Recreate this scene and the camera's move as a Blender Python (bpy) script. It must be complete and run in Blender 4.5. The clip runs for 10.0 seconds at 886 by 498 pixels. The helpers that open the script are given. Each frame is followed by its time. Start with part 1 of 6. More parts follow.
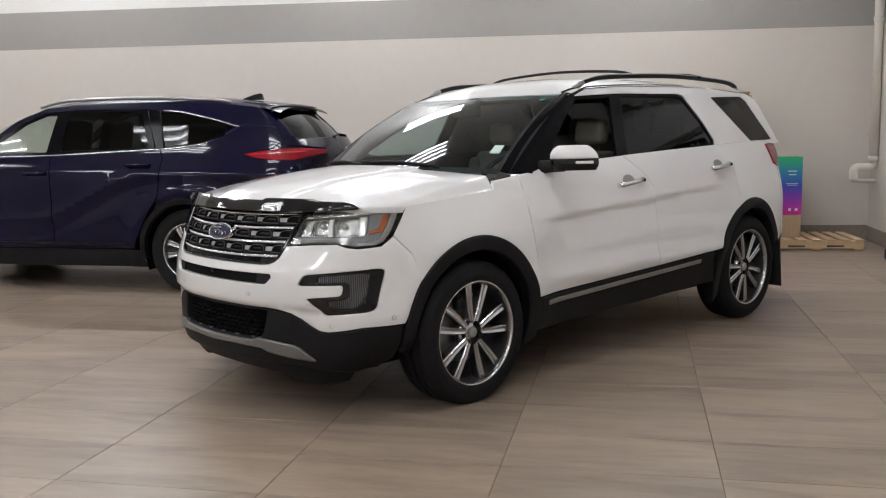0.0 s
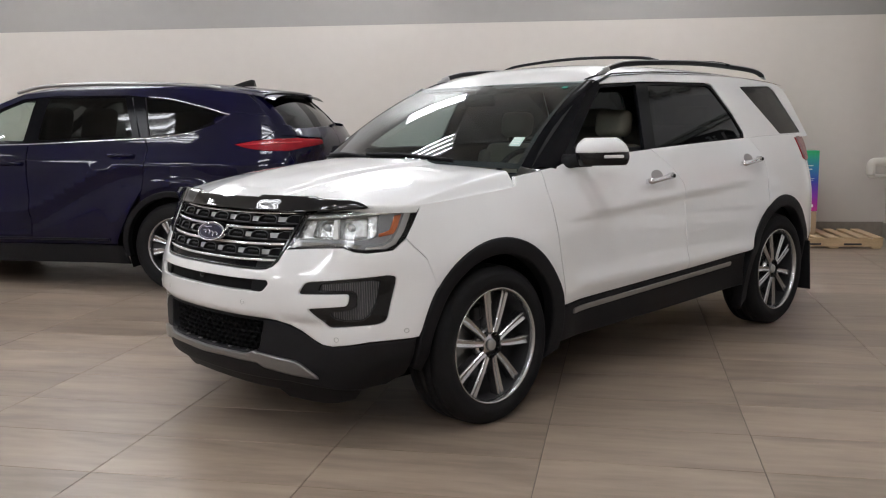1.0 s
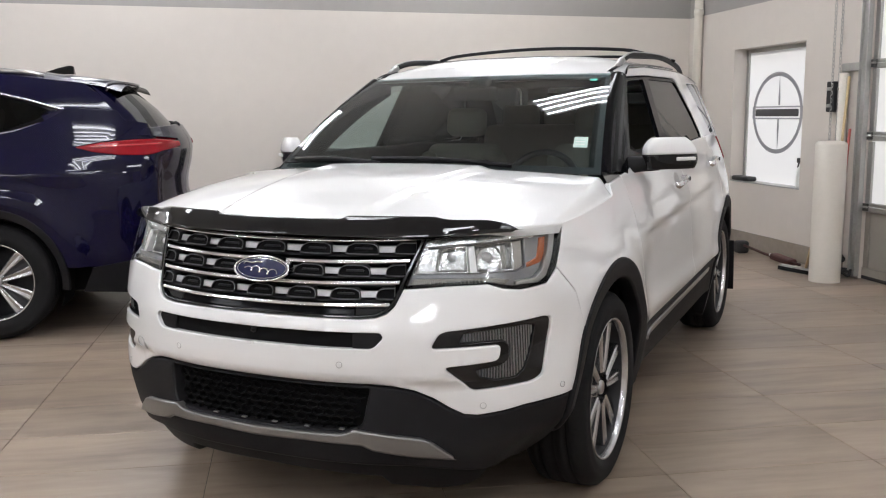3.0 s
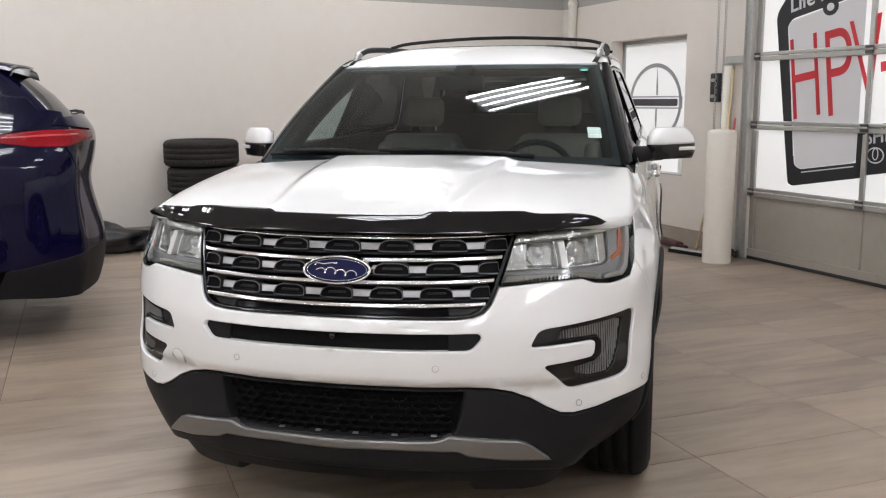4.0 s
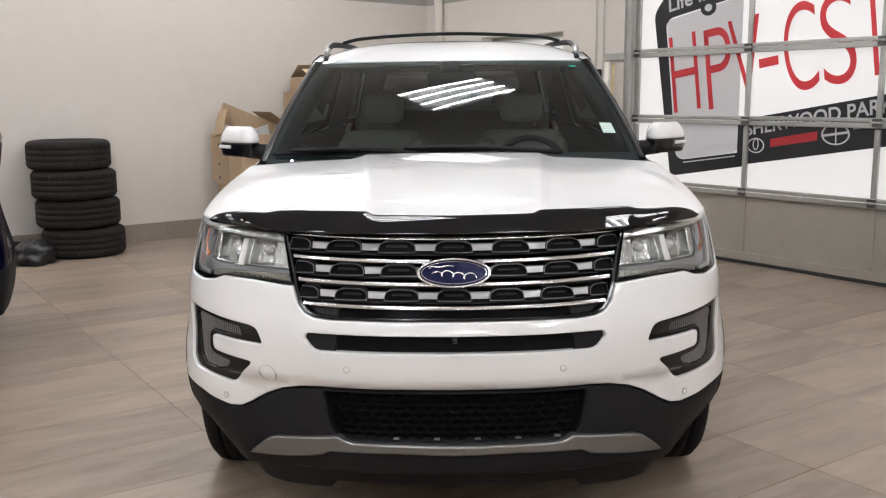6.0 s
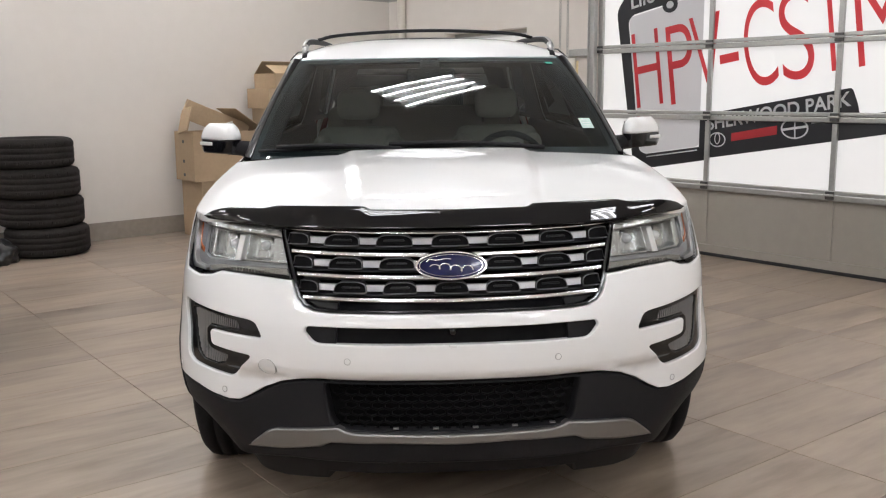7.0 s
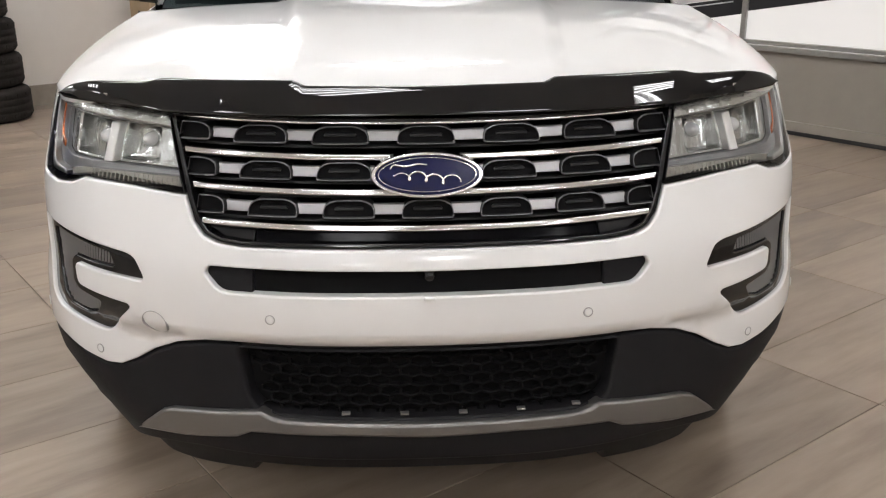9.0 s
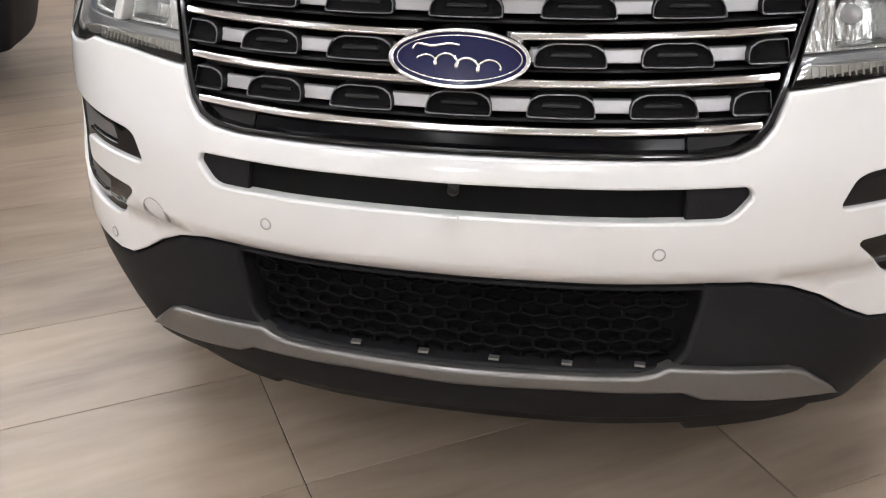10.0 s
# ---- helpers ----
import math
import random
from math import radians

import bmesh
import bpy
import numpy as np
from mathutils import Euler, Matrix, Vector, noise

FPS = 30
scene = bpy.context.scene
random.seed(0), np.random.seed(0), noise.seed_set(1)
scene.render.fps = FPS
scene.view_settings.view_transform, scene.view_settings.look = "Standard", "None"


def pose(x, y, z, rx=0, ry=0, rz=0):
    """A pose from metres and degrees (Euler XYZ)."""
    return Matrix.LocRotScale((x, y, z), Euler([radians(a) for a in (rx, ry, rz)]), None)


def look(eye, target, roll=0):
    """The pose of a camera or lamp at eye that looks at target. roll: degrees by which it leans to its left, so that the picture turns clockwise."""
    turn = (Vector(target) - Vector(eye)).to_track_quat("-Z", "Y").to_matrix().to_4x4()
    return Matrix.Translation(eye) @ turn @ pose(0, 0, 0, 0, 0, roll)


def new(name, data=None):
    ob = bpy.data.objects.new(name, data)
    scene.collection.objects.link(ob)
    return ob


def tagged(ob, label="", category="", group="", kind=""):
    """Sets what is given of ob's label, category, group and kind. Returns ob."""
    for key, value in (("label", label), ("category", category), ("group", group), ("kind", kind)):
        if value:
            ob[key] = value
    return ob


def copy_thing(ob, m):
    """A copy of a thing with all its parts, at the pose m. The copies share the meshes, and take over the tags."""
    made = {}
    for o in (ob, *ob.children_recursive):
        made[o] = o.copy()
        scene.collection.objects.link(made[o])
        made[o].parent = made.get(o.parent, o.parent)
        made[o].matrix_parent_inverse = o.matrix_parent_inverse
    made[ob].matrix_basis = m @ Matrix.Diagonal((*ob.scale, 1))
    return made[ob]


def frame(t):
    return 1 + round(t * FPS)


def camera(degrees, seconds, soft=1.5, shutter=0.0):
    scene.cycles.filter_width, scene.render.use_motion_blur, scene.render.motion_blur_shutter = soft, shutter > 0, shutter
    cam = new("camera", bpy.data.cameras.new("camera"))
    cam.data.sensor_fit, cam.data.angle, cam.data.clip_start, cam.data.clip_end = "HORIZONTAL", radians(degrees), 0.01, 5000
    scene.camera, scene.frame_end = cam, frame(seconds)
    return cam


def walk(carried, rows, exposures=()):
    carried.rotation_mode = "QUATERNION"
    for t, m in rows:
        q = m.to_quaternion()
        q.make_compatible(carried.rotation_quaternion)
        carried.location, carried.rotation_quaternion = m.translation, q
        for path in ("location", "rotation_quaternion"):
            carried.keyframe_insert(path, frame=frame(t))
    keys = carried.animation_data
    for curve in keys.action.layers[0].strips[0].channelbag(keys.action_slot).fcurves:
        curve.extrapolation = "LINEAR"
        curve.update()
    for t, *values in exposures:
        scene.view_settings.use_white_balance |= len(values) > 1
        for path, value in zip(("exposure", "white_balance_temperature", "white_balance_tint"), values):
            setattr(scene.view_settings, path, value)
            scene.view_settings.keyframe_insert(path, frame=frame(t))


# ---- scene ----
# ---- camera ----
cam = camera(51.3, 10.0, 1.15)
PATH = [
    (0, (4.283, -2.429, 1.443), (2.838, -1.07, 1.186), -1.4),
    (0.5, (4.165, -2.311, 1.421), (2.723, -0.952, 1.152), -1.4),
    (1, (3.836, -2.188, 1.443), (2.411, -0.813, 1.165), -1.0),
    (1.5, (3.358, -2.199, 1.405), (2.042, -0.721, 1.116), -0.7),
    (2, (2.869, -2.25, 1.397), (1.707, -0.651, 1.095), -0.6),
    (2.5, (2.323, -2.299, 1.446), (1.311, -0.599, 1.15), -0.6),
    (3, (1.872, -2.498, 1.453), (1.021, -0.711, 1.163), -0.7),
    (3.2, (1.702, -2.565, 1.46), (0.916, -0.748, 1.168), -0.6),
    (4.3, (0.764, -2.738, 1.479), (0.430, -0.800, 1.166), -0.4),
    (4.5, (0.638, -2.796, 1.494), (0.382, -0.837, 1.188), -0.4),
    (5, (0.378, -2.845, 1.496), (0.261, -0.874, 1.178), -0.6),
    (5.5, (0.159, -2.721, 1.484), (0.086, -0.75, 1.154), -0.7),
    (7, (-0.138, -2.806, 1.49), (-0.059, -0.838, 1.146), -0.8),
    (7.5, (-0.137, -2.693, 1.46), (-0.058, -0.731, 1.084), -1.0),
    (8, (-0.07, -2.421, 1.448), (0.01, -0.473, 1.002), -0.9),
    (8.5, (-0.052, -2.188, 1.411), (0.038, -0.266, 0.856), -0.67),
    (9, (-0.04, -1.803, 1.4), (0.0335, 0.094, 0.7575), -0.58),
    (9.5, (0.058, -1.589, 1.348), (-0.078, 0.226, 0.516), -0.80),
    (10, (0.276, -1.377, 1.320), (-0.112, 0.376, 0.424), -0.98),
]
EXPOSURES = [(0, -0.09, 6550, 10), (1, -0.06, 6500, 10), (2.5, 0.17, 6450, 10), (4.5, 0.18, 6550, 10), (7.5, 0.18, 6600, 10), (8.5, 0.14, 6650, 10), (9.5, 0.2, 6900, 10), (10, 0.39, 6650, 10)]
walk(cam, [(t, look(eye, target, roll)) for t, eye, target, roll in PATH], EXPOSURES)

# ---- daylight outside; the room itself is lit by its ceiling lamps ----
world = bpy.data.worlds.new("daylight")
scene.world = world
world.use_nodes = True
sky = world.node_tree.nodes.new("ShaderNodeTexSky")
sky.sky_type, sky.sun_disc, sky.sun_elevation, sky.sun_rotation = "NISHITA", False, radians(38), radians(60)
world.node_tree.links.new(sky.outputs[0], world.node_tree.nodes["Background"].inputs[0])
world.node_tree.nodes["Background"].inputs[1].default_value = 0.12
sun_data = bpy.data.lights.new("sun", "SUN")
sun_data.energy, sun_data.angle, sun_data.color = 3.0, radians(0.5), (1.0, 0.96, 0.9)
sun = new("sun", sun_data)
sun.matrix_basis = look((40 * math.sin(radians(60)), 40 * math.cos(radians(60)), 40 * math.tan(radians(38))), (0, 0, 0))
TUBE = 40.8  # brightness of the ceiling tubes

# ---- materials ----
def mat(name, color, rough=0.5, metal=0.0, coat=0.0, vary=0.0, scale=8.0, bump=0.0, bump_scale=60.0, spec=0.5, stretch=(1, 1, 1), rough_vary=0.0):
    """Principled material with colour variation at two scales, fine relief and uneven gloss."""
    m = bpy.data.materials.new(name)
    m.use_nodes = True
    nt = m.node_tree
    b = nt.nodes["Principled BSDF"]
    b.inputs["Base Color"].default_value = (*color, 1)
    b.inputs["Roughness"].default_value = rough
    b.inputs["Metallic"].default_value = metal
    b.inputs["Coat Weight"].default_value = coat
    b.inputs["Coat Roughness"].default_value = 0.03
    b.inputs["Specular IOR Level"].default_value = spec
    if vary or bump or rough_vary:
        tc = nt.nodes.new("ShaderNodeTexCoord")
        mp = nt.nodes.new("ShaderNodeMapping")
        mp.inputs["Scale"].default_value = stretch
        nt.links.new(tc.outputs["Object"], mp.inputs[0])
    if vary or rough_vary:
        big, fine = nt.nodes.new("ShaderNodeTexNoise"), nt.nodes.new("ShaderNodeTexNoise")
        big.inputs["Scale"].default_value, fine.inputs["Scale"].default_value = scale * 0.25, scale * 4
        big.inputs["Detail"].default_value = fine.inputs["Detail"].default_value = 4
        nt.links.new(mp.outputs[0], big.inputs[0]), nt.links.new(mp.outputs[0], fine.inputs[0])
        add = nt.nodes.new("ShaderNodeMath")
        add.operation = "ADD"
        nt.links.new(big.outputs[0], add.inputs[0]), nt.links.new(fine.outputs[0], add.inputs[1])
    if vary:
        ramp = nt.nodes.new("ShaderNodeMapRange")
        ramp.inputs["From Min"].default_value, ramp.inputs["From Max"].default_value = 0.6, 1.4
        ramp.inputs["To Min"].default_value, ramp.inputs["To Max"].default_value = 1 - vary, 1 + vary
        nt.links.new(add.outputs[0], ramp.inputs[0])
        mix = nt.nodes.new("ShaderNodeVectorMath")
        mix.operation = "SCALE"
        mix.inputs[0].default_value = color
        nt.links.new(ramp.outputs[0], mix.inputs["Scale"])
        nt.links.new(mix.outputs[0], b.inputs["Base Color"])
    if rough_vary:
        rr = nt.nodes.new("ShaderNodeMapRange")
        rr.inputs["From Min"].default_value, rr.inputs["From Max"].default_value = 0.6, 1.4
        rr.inputs["To Min"].default_value, rr.inputs["To Max"].default_value = max(rough - rough_vary, 0), rough + rough_vary
        nt.links.new(add.outputs[0], rr.inputs[0])
        nt.links.new(rr.outputs[0], b.inputs["Roughness"])
    if bump:
        n = nt.nodes.new("ShaderNodeTexNoise")
        n.inputs["Scale"].default_value, n.inputs["Detail"].default_value = bump_scale, 3
        nt.links.new(mp.outputs[0], n.inputs[0])
        bp = nt.nodes.new("ShaderNodeBump")
        bp.inputs["Strength"].default_value, bp.inputs["Distance"].default_value = bump, 0.01
        nt.links.new(n.outputs[0], bp.inputs["Height"])
        nt.links.new(bp.outputs[0], b.inputs["Normal"])
    return m


def glass(name, color, rough=0.0, gloss=0.04):
    """Thin pane: a tinted see-through sheet with mirror-like gloss that grows at a slant."""
    m = bpy.data.materials.new(name)
    m.use_nodes = True
    nt = m.node_tree
    out = nt.nodes["Material Output"]
    nt.nodes.remove(nt.nodes["Principled BSDF"])
    tr, gl, lw, mx = (nt.nodes.new("ShaderNode" + k) for k in ("BsdfTransparent", "BsdfGlossy", "LayerWeight", "MixShader"))
    tr.inputs[0].default_value = (*color, 1)
    gl.inputs["Roughness"].default_value = rough
    lw.inputs["Blend"].default_value = 0.5
    pw, ma = nt.nodes.new("ShaderNodeMath"), nt.nodes.new("ShaderNodeMath")
    pw.operation, ma.operation = "POWER", "MULTIPLY_ADD"
    pw.inputs[1].default_value = 5.0
    ma.inputs[1].default_value, ma.inputs[2].default_value = 0.94, gloss
    nt.links.new(lw.outputs["Facing"], pw.inputs[0]), nt.links.new(pw.outputs[0], ma.inputs[0])
    nt.links.new(ma.outputs[0], mx.inputs[0]), nt.links.new(tr.outputs[0], mx.inputs[1]), nt.links.new(gl.outputs[0], mx.inputs[2])
    nt.links.new(mx.outputs[0], out.inputs[0])
    return m


def emitter(name, color, strength):
    m = bpy.data.materials.new(name)
    m.use_nodes = True
    b = m.node_tree.nodes["Principled BSDF"]
    b.inputs["Base Color"].default_value = (0.8, 0.8, 0.8, 1)
    b.inputs["Emission Color"].default_value = (*color, 1)
    b.inputs["Emission Strength"].default_value = strength
    return m


def banner_cloth(name, color):
    """Printed sheet that daylight shines through."""
    m = bpy.data.materials.new(name)
    m.use_nodes = True
    nt = m.node_tree
    b = nt.nodes["Principled BSDF"]
    b.inputs["Base Color"].default_value = (*color, 1)
    b.inputs["Roughness"].default_value = 0.4
    t, mx = nt.nodes.new("ShaderNodeBsdfTranslucent"), nt.nodes.new("ShaderNodeMixShader")
    t.inputs[0].default_value = (*color, 1)
    mx.inputs[0].default_value = 0.45
    nt.links.new(b.outputs[0], mx.inputs[1]), nt.links.new(t.outputs[0], mx.inputs[2])
    nt.links.new(mx.outputs[0], nt.nodes["Material Output"].inputs[0])
    return m


def tile_material():
    """Grey-brown porcelain with long streaks, each tile its own cut of the pattern."""
    m = bpy.data.materials.new("streaked porcelain tile")
    m.use_nodes = True
    nt = m.node_tree
    b = nt.nodes["Principled BSDF"]
    tc, oi, mp = nt.nodes.new("ShaderNodeTexCoord"), nt.nodes.new("ShaderNodeObjectInfo"), nt.nodes.new("ShaderNodeMapping")
    mp.inputs["Scale"].default_value = (0.8, 4.2, 1.0)
    off = nt.nodes.new("ShaderNodeVectorMath")
    off.operation = "SCALE"
    off.inputs[0].default_value = (37, 53, 11)
    nt.links.new(oi.outputs["Random"], off.inputs["Scale"])
    add = nt.nodes.new("ShaderNodeVectorMath")
    nt.links.new(tc.outputs["Object"], add.inputs[0]), nt.links.new(off.outputs[0], add.inputs[1])
    nt.links.new(add.outputs[0], mp.inputs[0])
    n1, n2, n3 = (nt.nodes.new("ShaderNodeTexNoise") for _ in range(3))
    n1.inputs["Scale"].default_value, n1.inputs["Detail"].default_value, n1.inputs["Distortion"].default_value = 1.3, 6, 0.7
    n2.inputs["Scale"].default_value, n2.inputs["Detail"].default_value = 7.0, 6
    n3.inputs["Scale"].default_value, n3.inputs["Detail"].default_value = 160.0, 2
    nt.links.new(mp.outputs[0], n1.inputs[0]), nt.links.new(mp.outputs[0], n2.inputs[0]), nt.links.new(tc.outputs["Object"], n3.inputs[0])
    mix = nt.nodes.new("ShaderNodeMath")
    mix.operation = "MULTIPLY_ADD"
    mix.inputs[1].default_value = 0.3
    nt.links.new(n2.outputs[0], mix.inputs[0]), nt.links.new(n1.outputs[0], mix.inputs[2])
    ramp = nt.nodes.new("ShaderNodeValToRGB")
    ramp.color_ramp.elements[0].position, ramp.color_ramp.elements[0].color = 0.45, (0.189, 0.145, 0.111, 1)
    ramp.color_ramp.elements[1].position, ramp.color_ramp.elements[1].color = 0.88, (0.345, 0.274, 0.214, 1)
    e = ramp.color_ramp.elements.new(0.64)
    e.color = (0.268, 0.21, 0.161, 1)
    nt.links.new(mix.outputs[0], ramp.inputs[0])
    tone = nt.nodes.new("ShaderNodeMapRange")
    tone.inputs["To Min"].default_value, tone.inputs["To Max"].default_value = 0.88, 1.12
    nt.links.new(oi.outputs["Random"], tone.inputs[0])
    sc = nt.nodes.new("ShaderNodeVectorMath")
    sc.operation = "SCALE"
    nt.links.new(ramp.outputs[0], sc.inputs[0]), nt.links.new(tone.outputs[0], sc.inputs["Scale"])
    nt.links.new(sc.outputs[0], b.inputs["Base Color"])
    rr = nt.nodes.new("ShaderNodeMapRange")
    rr.inputs["To Min"].default_value, rr.inputs["To Max"].default_value = 0.3, 0.42
    nt.links.new(n1.outputs[0], rr.inputs[0]), nt.links.new(rr.outputs[0], b.inputs["Roughness"])
    bp = nt.nodes.new("ShaderNodeBump")
    bp.inputs["Strength"].default_value, bp.inputs["Distance"].default_value = 0.06, 0.004
    nt.links.new(n3.outputs[0], bp.inputs["Height"]), nt.links.new(bp.outputs[0], b.inputs["Normal"])
    return m


WHITE = mat("pearl white paint", (0.81, 0.815, 0.815), 0.3, 0, 1.0, vary=0.01, scale=3, spec=0.3)
NAVY = mat("dark blue paint", (0.002, 0.0016, 0.0165), 0.25, 0.0, 0.45, vary=0.03, scale=3, spec=0.05)
TRIM = mat("black grained plastic", (0.012, 0.0117, 0.013), 0.55, 0, 0, vary=0.12, scale=10, bump=0.12, bump_scale=400, spec=0.13)
GLOSS = mat("gloss black plastic", (0.007, 0.007, 0.0078), 0.07, 0, 0, spec=0.4)
PILLAR = mat("black pillar film", (0.004, 0.004, 0.005), 0.12, spec=0.06)
SMOKED = mat("smoked acrylic", (0.004, 0.004, 0.005), 0.03, spec=0.5)
# near-black for recesses and undersides, their shade put into the colour
DARK = mat("shaded void black", (0.006, 0.0059, 0.0063), 0.85, spec=0.08)
MESHBLACK = mat("black grille plastic", (0.010, 0.010, 0.0105), 0.5, spec=0.2)
CHROME = mat("chrome", (0.82, 0.82, 0.84), 0.1, 1.0)
SATIN = mat("satin silver paint", (0.36, 0.355, 0.35), 0.32, 0.82, rough_vary=0.05)
BANDSILVER = mat("dull silver grille paint", (0.4, 0.4, 0.41), 0.4, 0.4)
RIMLINE = mat("thin satin rim", (0.12, 0.12, 0.124), 0.4, 0.5)
ALLOY = mat("polished alloy", (0.5, 0.5, 0.51), 0.25, 0.95)
# dark pocket alloy; on the barrels it also carries the shade between spokes
ALLOY_DARK = mat("dark alloy pocket and gap shade", (0.045, 0.045, 0.047), 0.45, 0.4, spec=0.2)
DISC = mat("brushed brake disc", (0.2, 0.2, 0.2), 0.35, 0.9)
RUBBER = mat("tyre rubber", (0.0085, 0.0083, 0.009), 0.7, vary=0.15, scale=14, bump=0.15, bump_scale=120, spec=0.18)
OLD_RUBBER = mat("worn dusty tyre rubber", (0.0185, 0.016, 0.0145), 0.8, vary=0.35, scale=9, bump=0.3, bump_scale=90, spec=0.16)
REFLECTOR = mat("fluted lamp reflector", (0.52, 0.53, 0.52), 0.2, 0.85, bump=0.35, bump_scale=45, stretch=(1, 1, 0.35))
AMBER = mat("amber lens", (0.36, 0.085, 0.02), 0.2, coat=0.5)
RED_LENS = mat("red lamp lens", (0.21, 0.005, 0.01), 0.2, coat=0.06, spec=0.15)
LAMP_GREY = mat("lamp housing grey", (0.42, 0.42, 0.42), 0.35, 0.4)
LAMP_PALE = mat("pale lamp moulding", (0.78, 0.78, 0.77), 0.3, 0.2)
FROST = mat("ribbed clear lens", (0.045, 0.047, 0.05), 0.16, 0.4, coat=0.6, bump=0.12, bump_scale=30)
BOWL = mat("faceted chrome bowl", (0.7, 0.71, 0.71), 0.1, 0.95, bump=0.5, bump_scale=70)
RIB = mat("lens rib", (0.19, 0.195, 0.205), 0.12, 0.5, coat=0.6)
TRAY = mat("smoky grey lamp tray", (0.21, 0.213, 0.225), 0.3, 0.3, coat=0.4)
STRIPLENS = mat("smoky clear strip", (0.25, 0.24, 0.215), 0.22, 0.2, coat=0.5, bump=0.1, bump_scale=40)
SKID = mat("dull silver skid paint", (0.19, 0.185, 0.18), 0.34, 0.75, rough_vary=0.05)
BULB = mat("frosted bulb glass", (0.8, 0.82, 0.84), 0.15, 0.3)
CLEAR = glass("clear glass", (0.78, 0.85, 0.81))
SCREEN = glass("laminated windscreen glass", (0.45, 0.55, 0.57), 0.0, 0.06)
LENS = glass("clear lamp lens", (0.93, 0.94, 0.94))
LAMP_DIM = mat("dull lamp housing", (0.2, 0.2, 0.205), 0.4, 0.3)
PRIVACY = glass("privacy glass", (0.03, 0.034, 0.036), 0.02, 0.022)
TINT = glass("dark tinted glass", (0.025, 0.028, 0.029), 0.0, 0.02)
BEIGE = mat("beige leather", (0.21, 0.186, 0.143), 0.5, vary=0.08, scale=10, bump=0.1, bump_scale=200)
DASH = mat("dark soft plastic", (0.009, 0.009, 0.0095), 0.6, vary=0.1, spec=0.2)
WALL = mat("warm off-white wall paint", (0.63, 0.585, 0.535), 0.6, vary=0.025, scale=2, bump=0.06, bump_scale=220)
BAND = mat("grey wall paint", (0.32, 0.305, 0.285), 0.6, vary=0.03, scale=2, bump=0.06, bump_scale=220)
UPPER = mat("white wall paint", (0.8, 0.79, 0.76), 0.6, vary=0.02, scale=2)
BASE = mat("grey brown base tile", (0.25, 0.215, 0.18), 0.4, vary=0.15, scale=5)
GROUT = mat("dark grout", (0.075, 0.064, 0.055), 0.8, vary=0.1)
TILE = tile_material()
PIPE = mat("white painted pipe", (0.72, 0.68, 0.61), 0.45, vary=0.03)
STEEL = mat("galvanised steel", (0.42, 0.42, 0.4), 0.42, 0.7, vary=0.12, scale=12, rough_vary=0.08)
DOORGREY = mat("grey steel door sheet", (0.33, 0.305, 0.268), 0.4, 0.2, vary=0.05, scale=3)
CARD = mat("brown cardboard", (0.35, 0.25, 0.155), 0.75, vary=0.08, scale=7, bump=0.08, bump_scale=150)
CARD_IN = mat("raw cardboard edge", (0.42, 0.305, 0.19), 0.8, vary=0.1)
WOOD = mat("rough pallet pine", (0.55, 0.4, 0.24), 0.7, vary=0.18, scale=8, bump=0.2, bump_scale=60, stretch=(1, 8, 8))
PAPER = mat("white paper", (0.75, 0.77, 0.74), 0.6)
TEAL = mat("teal sticker", (0.02, 0.35, 0.26), 0.5)
MINT = mat("pale green label", (0.5, 0.66, 0.6), 0.5)
INK = mat("printed black", (0.02, 0.02, 0.022), 0.5)
CLOTH_W = banner_cloth("white banner sheet", (0.86, 0.86, 0.86))
CLOTH_G = banner_cloth("pale grey banner print", (0.6, 0.59, 0.6))
CLOTH_K = banner_cloth("black banner print", (0.025, 0.025, 0.028))
CLOTH_R = banner_cloth("red banner print", (0.62, 0.05, 0.06))
BLUE = mat("badge blue enamel", (0.006, 0.008, 0.045), 0.2, coat=0.4, spec=0.2)

# ---- mesh helpers ----
from mathutils.geometry import delaunay_2d_cdt


def raw(name, verts, faces, material, parent=None, label="", normals=None, smooth=True):
    """One mesh object from vertices and faces, smooth, with true normals where given."""
    me = bpy.data.meshes.new(name)
    me.from_pydata([tuple(map(float, v)) for v in verts], [], [tuple(map(int, f)) for f in faces])
    me.materials.append(material)
    me.polygons.foreach_set("use_smooth", [smooth] * len(me.polygons))
    if normals is not None:
        me.normals_split_custom_set_from_vertices([tuple(map(float, n)) for n in normals])
    me.update()
    ob = new(name, me)
    if parent is not None:
        ob.parent = parent
    if label:
        ob["label"] = label
    return ob


def part(name, bm, material, parent, label="", smooth=False):
    """Links a bmesh as one mesh object under a thing or a part."""
    me = bpy.data.meshes.new(name)
    bm.normal_update()
    bm.to_mesh(me)
    bm.free()
    me.materials.append(material)
    me.polygons.foreach_set("use_smooth", [smooth] * len(me.polygons))
    ob = new(name, me)
    if parent is not None:
        ob.parent = parent
    if label:
        ob["label"] = label
    return ob


def empty(name, m, label="", category="", group="", kind=""):
    ob = new(name)
    ob.matrix_basis = m
    return tagged(ob, label, category, group, kind)


